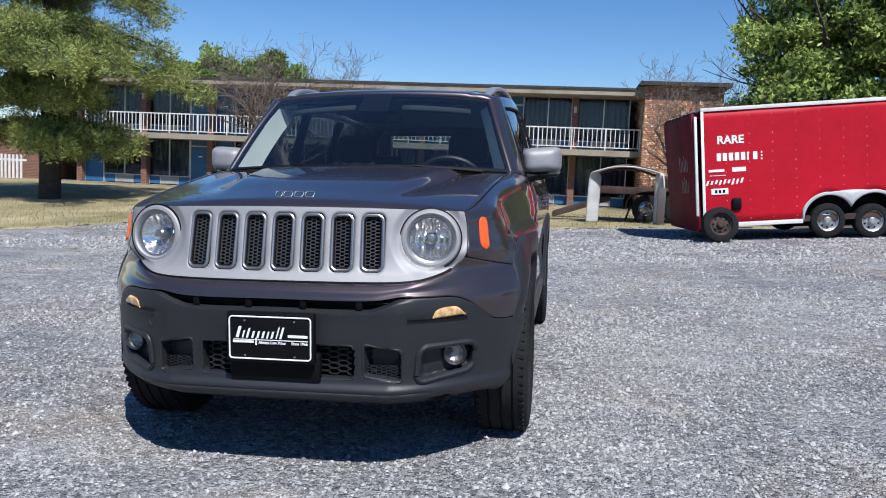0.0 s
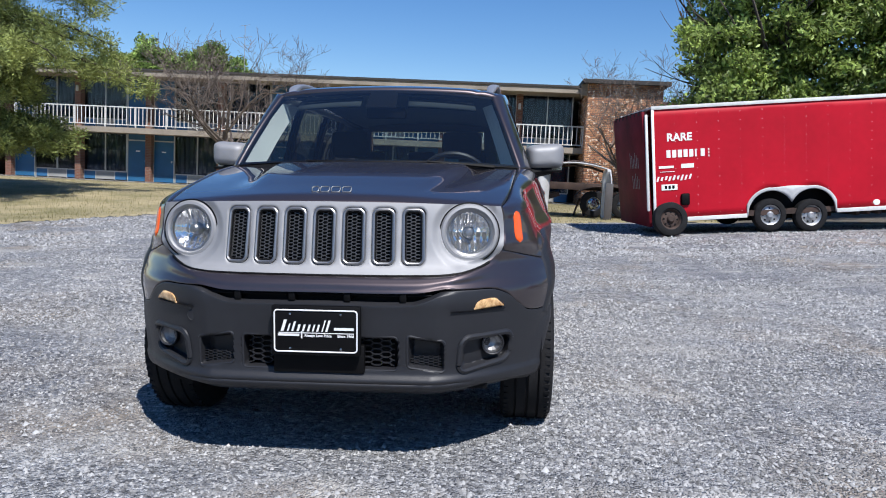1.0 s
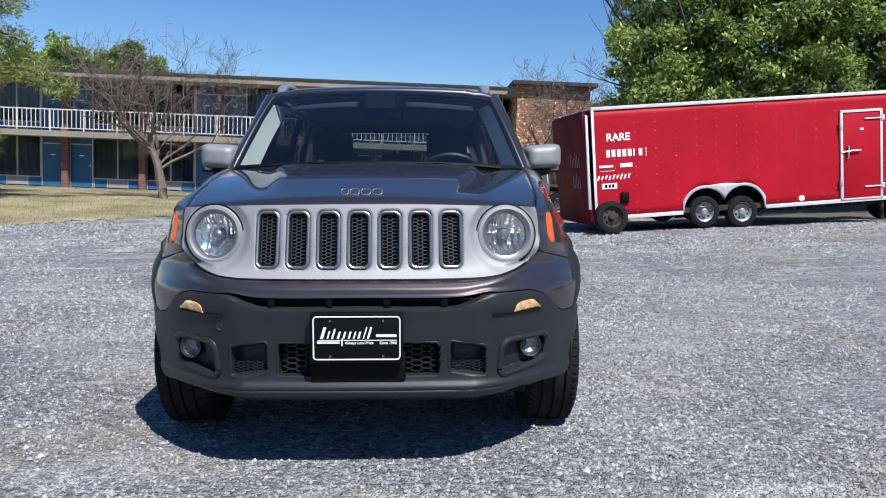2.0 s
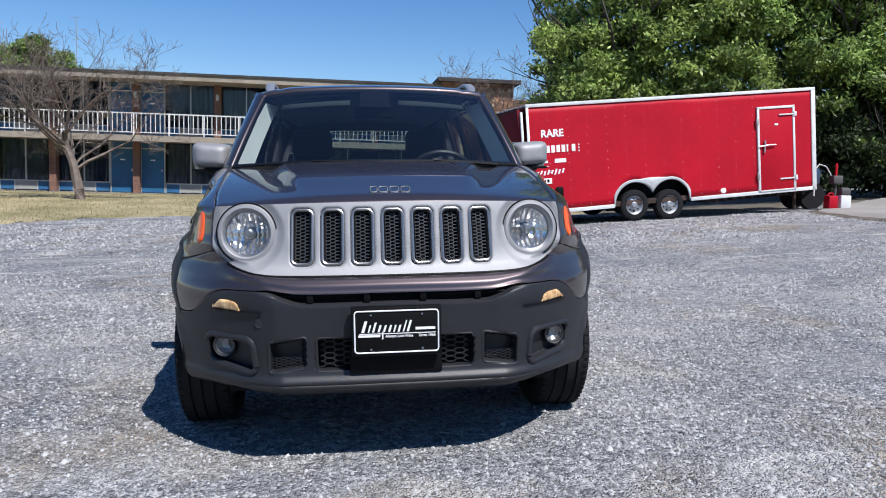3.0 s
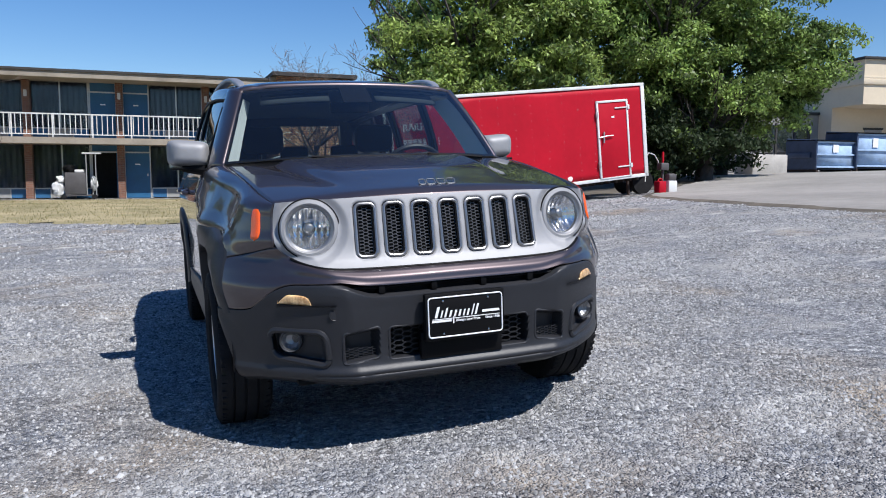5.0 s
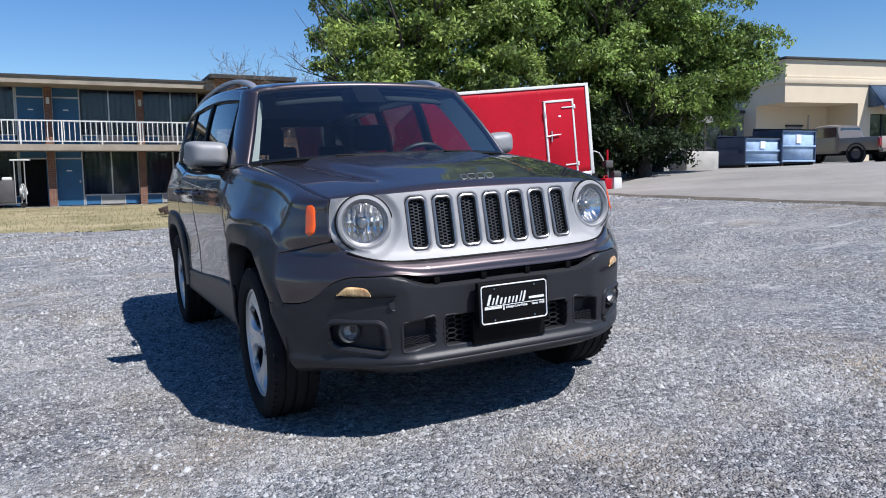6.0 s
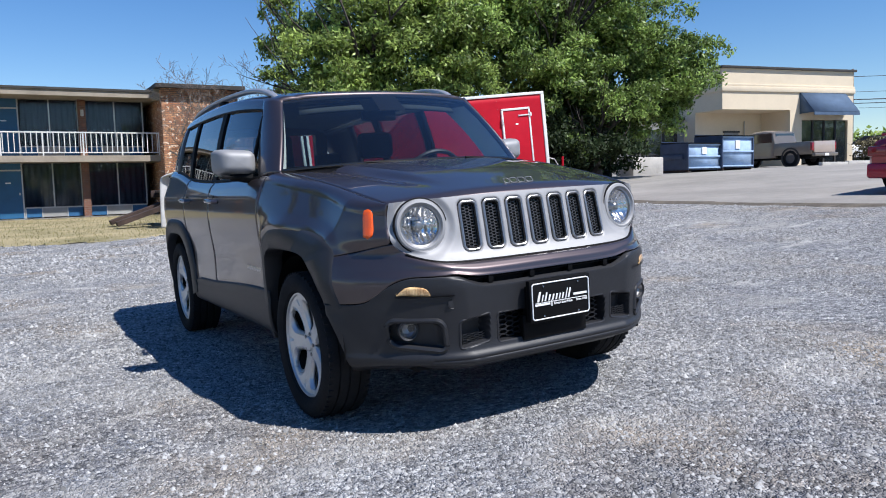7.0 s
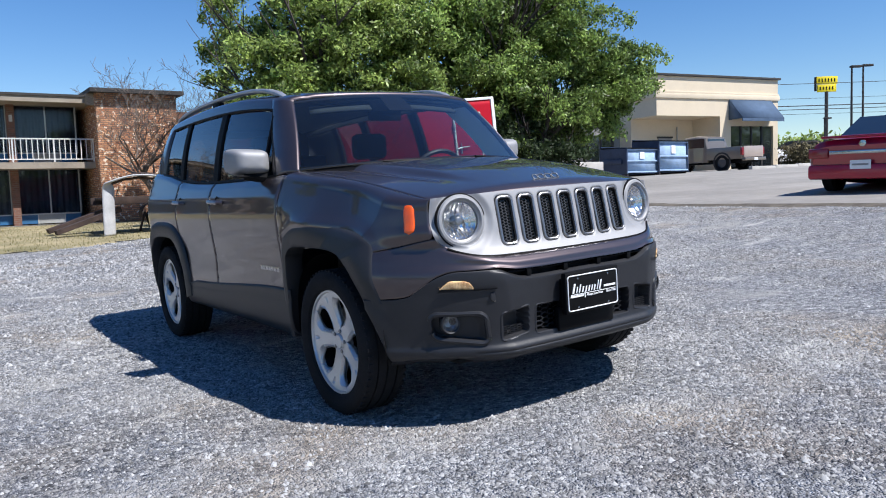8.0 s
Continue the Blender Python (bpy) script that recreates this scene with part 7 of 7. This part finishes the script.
# ---------------------------------------------------------------- strip mall across the road
A, B = Vector((31.9, 25.75)), Vector((41.1, 24.2))
mang = math.degrees(math.atan2(B.y - A.y, B.x - A.x))
mz = 1.62
mall = empty("strip_mall", pose(A.x, A.y, mz, 0, 0, mang), "cream stucco single-storey strip mall with blue awning", "store")
ML, MH = 9.4, 5.25
part("front_wall", box(0, 4.7, 0, 0.3, 3.05, MH), M["stucco"], mall)
part("front_wall", box(4.7, 5.55, 0, 0.3, -0.3, MH), M["stucco"], mall)
part("front_wall", box(5.55, 9.0, 0, 0.3, 2.5, MH), M["stucco"], mall)
part("front_wall", box(9.0, ML, 0, 0.3, -0.3, MH), M["stucco"], mall)
part("side_wall", box(0, 0.3, 2.2, 10, -0.3, MH), M["stucco"], mall)
part("side_wall", box(0, 0.3, 0.3, 2.2, 3.05, MH), M["stucco"], mall)
part("side_wall", box(ML - 0.3, ML, 0.3, 10, -0.3, MH), M["stucco"], mall)
part("recess_wall", box(0.3, 4.9, 2.2, 2.4, -0.3, 3.05), M["stucco"], mall)
part("recess_ceiling", box(0.3, 4.7, 0.3, 2.2, 3.05, 3.15), M["stucco"], mall)
part("recess_side", box(4.7, 4.9, 0.3, 2.2, -0.3, 3.05), M["stucco"], mall)
part("flat_roof", box(0.3, ML - 0.3, 0.3, 10, MH - 0.5, MH - 0.4), M["roofcap"], mall)
part("parapet_cap", box(-0.12, ML + 0.12, -0.14, 0.34, MH, MH + 0.12, 0.01), M["roofcap"], mall)
part("parapet_cap", box(-0.12, 0.34, 0.34, 10.1, MH, MH + 0.12, 0.01), M["roofcap"], mall)
part("cornice", box(-0.08, ML + 0.08, -0.08, 0.0, 4.02, 4.30, 0.02), M["stucco"], mall)
part("cornice", box(-0.08, 0.0, 0.0, 10, 4.02, 4.30, 0.02), M["stucco"], mall)
part("cornice_step", box(-0.05, ML + 0.05, -0.05, 0.0, 4.30, 4.42, 0.01), M["stucco"], mall)
dr = part("steel_door", box(2.0, 3.0, 2.14, 2.2, -0.2, 1.95), M["greypanel"], mall)
part("door_frame", box(1.92, 3.08, 2.12, 2.2, 1.95, 2.05), M["roofcap"], mall)
bm = bmesh.new()
sweep(bm, [(3.4, 2.12, 0.2), (3.4, 2.12, 2.6)], 0.04, 6)
add_box(bm, 3.25, 3.55, 2.05, 2.2, 1.0, 1.5)
part("meter_pipe", bm, M["alu"], mall)
aw = part("awning", grid(lambda u, v: Vector((lerp(5.4, 8.75, u), lerp(0, -1.0, v), lerp(4.0, 2.86, v))), 1, 1), M["awning"], mall, "sloping blue cloth awning")
aw.modifiers.new("thickness", "SOLIDIFY").thickness = 0.05
part("awning_valance", box(5.4, 8.75, -1.03, -0.99, 2.70, 2.87), M["awning"], mall)
for x in (5.4, 8.73):
    bm = bmesh.new()
    vs = [bm.verts.new(p) for p in ((x, 0, 2.84), (x, 0, 4.0), (x, -1.0, 2.86))]
    bm.faces.new(vs)
    ob = part("awning_end", bm, M["awning"], mall)
    ob.modifiers.new("thickness", "SOLIDIFY").thickness = 0.02
for k in range(4):
    g = part("shop_window", box(5.62 + 0.85 * k, 6.38 + 0.85 * k, 0.1, 0.13, 0.1, 2.45), M["shutglass"], mall)
    part("window_post", box(5.52 + 0.85 * k, 5.62 + 0.85 * k, 0.05, 0.2, -0.2, 2.5), M["roofcap"], mall)
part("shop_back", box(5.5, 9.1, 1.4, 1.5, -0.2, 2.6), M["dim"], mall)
# the canopy's shade on this wing is put into its darker wall colour
part("low_wing", box(-9.5, 0.0, 3.2, 10, -0.3, 2.75), M["wall_shaded"], mall, "lower wing, coloured dull grey-brown for the shade on it")
part("wing_cap", box(-9.6, 0.0, 3.1, 10, 2.75, 2.9), M["roofcap"], mall)
for x in (-3.6, -2.5, -1.4):
    part("wing_window", box(x, x + 0.9, 3.15, 3.2, 0.2, 2.2), M["shutglass"], mall)
    part("wing_post", box(x - 0.1, x, 3.12, 3.22, 0.0, 2.3), M["roofcap"], mall)
aw = part("wing_awning", grid(lambda u, v: Vector((lerp(-6.5, -4.2, u), lerp(3.2, 2.2, v), lerp(2.75, 2.1, v))), 1, 1), M["awning"], mall)
aw.modifiers.new("thickness", "SOLIDIFY").thickness = 0.05

# dumpsters
def dumpster(x, y, rz, w, d, h, front, label):
    z = ground_z(x, y) + 0.05
    t = empty("dumpster", pose(x, y, z, 0, 0, rz), label, "dumpster", "dumpsters by the road")
    bm = bmesh.new()
    grid(lambda u, v: Vector((lerp(-w / 2, w / 2, u), -d / 2, lerp(0.12, h, v))), 1, 1, bm=bm)
    part("front_wall", bm, front, t).modifiers.new("thickness", "SOLIDIFY").thickness = 0.04
    part("side_wall", box(-w / 2 - 0.03, -w / 2 + 0.02, -d / 2, d / 2, 0.12, h + 0.0), M["bin"], t)
    part("side_wall", box(w / 2 - 0.02, w / 2 + 0.03, -d / 2, d / 2, 0.12, h + 0.0), M["bin"], t)
    part("rear_wall", box(-w / 2, w / 2, d / 2 - 0.04, d / 2, 0.12, h + 0.12), M["bin"], t)
    part("floor", box(-w / 2, w / 2, -d / 2, d / 2, 0.10, 0.16), M["bin"], t)
    part("lid", box(-w / 2 - 0.03, w / 2 + 0.03, -d / 2 - 0.04, d / 2 + 0.03, h, h + 0.05, 0.01, pose(0, 0, 0, 3, 0, 0)), M["black"], t)
    for zz in (0.16, h * 0.52, h - 0.10):
        part("rib", box(-w / 2, w / 2, -d / 2 - 0.07, -d / 2 - 0.01, zz, zz + 0.07, 0.01), front, t)
    for s in (-1, 1):
        part("fork_pocket", box(s * (w / 2 + 0.03), s * (w / 2 + 0.12), -d / 2 + 0.2, d / 2 - 0.2, h * 0.45, h * 0.62, 0.01), M["bin"], t)
        part("corner_post", box(s * (w / 2) - 0.04, s * (w / 2) + 0.04, -d / 2 - 0.06, -d / 2, 0.1, h, 0.01), M["bin"], t)
        part("skid", box(s * (w / 2 - 0.1) - 0.05, s * (w / 2 - 0.1) + 0.05, -d / 2, d / 2, 0.0, 0.12), M["rust"], t)
    # plain painted emblem
    part("emblem", box(-0.14, 0.14, -d / 2 - 0.022, -d / 2 - 0.018 - 0.02, h * 0.62, h * 0.86), M["white"], t)
    return t


dumpster(24.2, 21.05, 0, 2.0, 1.5, 1.24, M["binlight"], "blue steel dumpster coloured pale on its sunlit front, navy on shaded sides, dark lid")
dumpster(26.2, 20.95, 0, 2.0, 1.5, 1.52, M["binlight"], "tall blue steel dumpster coloured pale on its sunlit front, navy on shaded sides, dark lid")
slabz = ground_z(20.5, 20.5)
tagged(part("concrete_block", box(20.2, 21.9, 20.4, 21.4, slabz, slabz + 0.80, 0.04), M["concrete"]), "weathered pale concrete block by the trees", "block")


spz = ground_z(21.2, 22.0)
post = empty("steel_post", pose(20.9, 21.7, spz), "thin grey steel post beside the concrete block", "post")
bm = bmesh.new()
sweep(bm, [(0, 0, -0.1), (0.02, 0, 2.75)], 0.05, 8)
part("pole", bm, M["steel"], post)
part("post_cap", lathe(bmesh.new(), [(0.055, 0.0), (0.055, 0.03), (0.0005, 0.045)], 12, pose(0.02, 0, 2.75, 0, -90, 0)), M["steel"], post)


# ---------------------------------------------------------------- other vehicles
def lofted(name, secs, mat, parent, label="", n=10):
    """A body lofted along y; secs: (y, half width, low, high, crown)."""
    bm = bmesh.new()

    def f(u, v):
        k = u * (len(secs) - 1)
        i = min(int(k), len(secs) - 2)
        t = k - i
        y, w, lo, hi, cr = [lerp(a, b, t) for a, b in zip(secs[i], secs[i + 1])]
        a = math.pi * (1 - v)
        ca, sa = math.cos(a), math.sin(a)
        x = w * math.copysign(abs(ca) ** 0.35, ca)
        z = lo + (hi - lo) * abs(sa) ** cr
        return Vector((x, y, z))
    grid(f, (len(secs) - 1) * 5, 28, bm=bm, flip=True)
    for k in (0, 1):
        ring = [f(k, j / 28) for j in range(29)]
        bm.faces.new([bm.verts.new(p) for p in (ring if k == 0 else ring[::-1])])
    return part(name, bm, mat, parent, label, angle=50)


def plain_wheel(x, y, r, parent, side):
    w = part("wheel", lathe(bmesh.new(), [(r * 0.6, 0.09), (r * 0.85, 0.10), (r, 0.07), (r, -0.08), (r * 0.7, -0.1)], 28), M["rubber"], parent)
    part("rim", lathe(bmesh.new(), [(r * 0.62, 0.085), (r * 0.55, 0.05), (r * 0.2, 0.06), (0.0005, 0.07)], 20), M["alloy_dark"], w)
    w.matrix_basis = pose(side * x, y, r, 0, 0, 0 if side > 0 else 180)


# red sedan seen from behind; its tail at local y = 0, nose at +y
rx, ry = 9.95, 3.80
sed = empty("red_sedan", pose(rx, ry, ground_z(rx, ry) + 0.07, 0, 0.8, -86), "glossy red sedan with chrome trunk strip parked on the asphalt", "car")
lofted("body", [(0.0, 0.78, 0.40, 0.90, 0.30), (0.10, 0.86, 0.36, 1.00, 0.30), (0.5, 0.90, 0.36, 1.04, 0.30), (1.4, 0.91, 0.30, 1.00, 0.30), (3.2, 0.91, 0.22, 0.96, 0.30), (4.2, 0.88, 0.24, 0.86, 0.30), (4.75, 0.72, 0.3, 0.66, 0.3)], M["carred"], sed)
lofted("cabin", [(0.55, 0.66, 0.9, 1.03, 0.4), (1.15, 0.62, 0.9, 1.36, 0.30), (1.8, 0.60, 0.9, 1.44, 0.28), (2.5, 0.60, 0.9, 1.42, 0.28), (3.4, 0.66, 0.9, 0.98, 0.4)], M["carred"], sed)
g = part("rear_screen", grid(lambda u, v: Vector((lerp(-0.56, 0.56, u) * lerp(1.05, 0.92, v), lerp(0.56, 1.14, v), lerp(1.075, 1.405, v))), 6, 6), M["shutglass"], sed)
for s in (-1, 1):
    part("side_screen", grid(lambda u, v: Vector((s * lerp(0.672, 0.615, v), lerp(1.0 + 0.25 * v, 3.0 - 0.5 * v, u), lerp(1.0, 1.37, v))), 6, 4, flip=(s < 0)), M["shutglass"], sed)
    part("tail_lamp", box(s * 0.52, s * 0.84, -0.03, 0.12, 0.70, 0.86, 0.02), M["taillamp"], sed, "red tail lamp")
    for y in (0.85, 3.75):
        plain_wheel(0.80, y, 0.33, sed, s)
part("trunk_strip", box(-0.50, 0.50, -0.035, 0.0, 0.76, 0.82, 0.008), M["chrome"], sed, "chrome trunk strip")
part("rear_bumper", box(-0.84, 0.84, -0.06, 0.25, 0.36, 0.60, 0.05), M["carred"], sed)
part("spoiler", box(-0.66, 0.66, 0.02, 0.20, 1.02, 1.06, 0.015), M["carred"], sed)
npl = part("number_plate", box(-0.155, 0.155, -0.075, -0.06, 0.52, 0.66), M["white"], sed)
part("plate_bar", box(-0.12, 0.12, -0.078, -0.074, 0.575, 0.605), M["greypanel"], npl)
part("badge", lathe(bmesh.new(), [(0.0005, 0.012), (0.05, 0.008), (0.055, 0)], 16, pose(0, -0.0, 0.92, 0, 0, -90)), M["chrome"], sed)
# plain black box added to fill the open underside with shade
part("under_dark", box(-0.70, 0.70, 2.2, 4.4, 0.30, 0.44), M["black"], sed)
for ob in sed.children:
    if not ob.name.startswith("wheel"):
        ob.matrix_basis = pose(0, 0, -0.14)

# tan pickup behind the dumpsters; tail towards the road
tx, ty = 32.0, 19.9
tr = empty("pickup_truck", pose(tx, ty, ground_z(tx, ty) + 0.05, 0, -1.2, 0), "tan crew-cab pickup truck parked by the store", "truck")
lofted("cab", [(2.0, 0.86, 0.45, 1.10, 0.2), (2.15, 0.88, 0.45, 1.75, 0.2), (2.8, 0.86, 0.45, 1.85, 0.2), (3.5, 0.86, 0.45, 1.80, 0.2), (4.2, 0.9, 0.45, 1.2, 0.2), (5.2, 0.9, 0.45, 1.1, 0.2), (5.35, 0.8, 0.5, 0.95, 0.2)], M["tan"], tr)
for s in (-1, 1):
    part("bed_side", box(s * 0.80, s * 0.92, 0.05, 2.05, 0.55, 1.16, 0.03), M["tan"], tr)
    part("tail_lamp", box(s * 0.80, s * 0.93, -0.01, 0.12, 0.72, 1.10, 0.02), M["taillamp"], tr)
    part("side_screen", grid(lambda u, v: Vector((s * 0.885, lerp(2.2, 4.0 - 0.5 * v, u), lerp(1.22, 1.68, v))), 6, 3, flip=(s < 0)), M["shutglass"], tr)
    part("arch", lathe(bmesh.new(), [(0.42, -0.02), (0.50, 0.0), (0.50, 0.06), (0.42, 0.06)], 24, pose(s * 0.88, 1.15, 0.42, 0, 0, 0 if s > 0 else 180)), M["plastic"], tr)
    for y in (1.15, 4.5):
        plain_wheel(0.84, y, 0.40, tr, s)
part("tailgate", box(-0.80, 0.80, -0.03, 0.05, 0.62, 1.16, 0.02), M["tanlight"], tr, "tailgate in the truck's tan, lightened for the sun on it")
part("bed_floor", box(-0.80, 0.80, 0.05, 2.0, 0.55, 0.62), M["black"], tr)
part("rear_bumper", box(-0.88, 0.88, -0.14, 0.05, 0.45, 0.60, 0.03), M["tan"], tr)
part("number_plate", box(-0.15, 0.15, -0.15, -0.135, 0.46, 0.58), M["white"], tr)
g = part("cab_screen", grid(lambda u, v: Vector((lerp(-0.7, 0.7, u), 2.08 + 0.03 * v, lerp(1.2, 1.65, v))), 4, 2), M["shutglass"], tr)
part("chassis", box(-0.7, 0.7, 0.2, 5.0, 0.35, 0.6), M["black"], tr)

# white car far off and hedge
wx, wy = 45.0, 23.4
wc = empty("white_hatchback", pose(wx, wy, ground_z(wx, wy) + 0.05, 0, -2.5, 60), "white hatchback parked far off by the hedge", "car")
lofted("body", [(0, 0.75, 0.3, 0.9, 0.3), (0.2, 0.85, 0.25, 1.0, 0.3), (3.0, 0.86, 0.25, 0.98, 0.3), (4.0, 0.8, 0.28, 0.8, 0.3)], M["white"], wc)
lofted("cabin", [(0.2, 0.66, 0.9, 1.3, 0.3), (0.8, 0.64, 0.9, 1.5, 0.3), (2.2, 0.62, 0.9, 1.48, 0.3), (3.0, 0.66, 0.9, 1.0, 0.4)], M["black"], wc)
for s in (-1, 1):
    for y in (0.8, 3.2):
        plain_wheel(0.76, y, 0.31, wc, s)
hp = rng.uniform(0, 1, size=(420, 3))
hz = ground_z(41, 21.5)
hc = np.stack([39.4 + 8.5 * hp[:, 0], 21.4 + 1.6 * hp[:, 1] - 0.15 * hp[:, 0] * 8, hz + 0.1 + 0.95 * hp[:, 2]], 1)
c, u, v = leaves_at(hc, 34, 0.2, 0.11)
tagged(quads("hedge", c, u, v, M["bush"]), "low brown clipped hedge beside the store", "hedge", kind="stuff")
# kerb by the store
bm = bmesh.new()
for k in range(9):
    x0, x1 = 30.5 + 2 * k, 32.5 + 2 * k - 0.02
    za, zb = ground_z(x0, 19) - 0.1, ground_z(x1, 19) + 0.17
    add_box(bm, x0, x1, 19.0, 19.2, za, zb, 0.02)
tagged(part("kerb", bm, M["concrete"]), "pale concrete kerb along the store lot", "kerb", kind="structure")

# tall roadside sign, lamps, poles and wires
sg = empty("roadside_sign", pose(97.2, 51.4, 5.0), "yellow two-panel roadside sign on a tall dark pole", "sign")
sm = pose(0, 0, 0, 0, 0, -37.7)
for z0, z1, w in ((8.05, 9.05, 1.35), (7.05, 8.0, 1.2)):
    ob = part("sign_panel", box(-w, w, -0.15, 0.15, z0, z1, 0.02), M["yellow"], sg)
    ob.matrix_basis = sm
    for k in range(6 if z0 > 8 else 5):
        b = part("sign_block", box(-w + 0.26 + 0.40 * k, -w + 0.40 + 0.40 * k, -0.17, -0.14, z0 + 0.27, z1 - 0.27), M["black"], ob)
ob = part("sign_side", box(-1.5, -1.36, -0.2, 0.2, 7.2, 9.0), M["black"], sg)
ob.matrix_basis = sm
bm = bmesh.new()
sweep(bm, [(0, 0, -3), (0, 0, 7.1)], 0.22, 10)
part("pole", bm, M["roofcap"], sg)


def lamp_post(x, y, top, name, label):
    z = ground_z(x, y)
    t = empty(name, pose(x, y, z), label, "lamp post")
    bm = bmesh.new()
    sweep(bm, [(0, 0, -0.2), (0, 0, top - z)], [0.11, 0.07], 8)
    part("pole", bm, M["roofcap"], t)
    part("lamp_head", box(-0.1, 0.75, -0.2, 0.2, top - z - 0.05, top - z + 0.12, 0.03, pose(0, 0, 0, 0, 0, -37)), M["roofcap"], t)


lamp_post(59.2, 28.9, 9.5, "street_lamp", "tall dark metal car-park lamp post")
lamp_post(62.0, 29.4, 9.85, "street_lamp", "tall dark metal car-park lamp post")
lamp_post(84.0, 44.5, 7.6, "street_lamp", "tall dark metal car-park lamp post")
up = empty("utility_pole", pose(77.0, 46.4, ground_z(78, 44)), "grey wooden utility pole carrying wires", "utility pole")
bm = bmesh.new()
sweep(bm, [(0, 0, -0.5), (0, 0, 8.7)], [0.18, 0.12], 8)
part("pole", bm, M["twig"], up)
wires = empty("overhead_wires", pose(0, 0, 0), "dark sagging overhead power wires", "wire")
for z, r in ((11.3, 0.03), (9.7, 0.02), (8.9, 0.05), (8.5, 0.04), (8.0, 0.02)):
    bm = bmesh.new()
    a, b = Vector((77.0, 46.4, z)), Vector((118, 10, z + 1.6))
    sweep(bm, [a.lerp(b, k / 10) - Vector((0, 0, 0.8 * math.sin(math.pi * k / 10))) for k in range(11)], r, 4)
    part("wire", bm, M["roofcap"], wires)
# far line of trees along the horizon
fp = []
for k in range(520):
    q = k / 519
    x, y = lerp(150, 190, q), lerp(95, -60, q)
    for j in range(3):
        fp.append((x + rng.normal() * 2, y + rng.normal() * 2, 6.2 + rng.uniform(0, 2.4) * (0.6 + 0.4 * math.sin(k * 0.21) ** 2)))
# unseen belt of trees added behind the camera, to darken low sky in reflections
for k in range(900):
    a = math.pi + math.pi * k / 899
    x, y = 30 + 120 * math.cos(a), -10 + 75 * math.sin(a)
    for j in range(3):
        fp.append((x + rng.normal() * 3, y + rng.normal() * 3, ground_z(x, y) + rng.uniform(0.3, 9.5) * (0.7 + 0.3 * math.sin(k * 0.11) ** 2)))
c, u, v = leaves_at(np.array(fp), 9, 1.0, 0.74)
tagged(quads("far_trees", c, u, v, M["leaf"]), "distant line of dark green trees on the horizon, and an added unseen belt behind", "trees", kind="stuff")
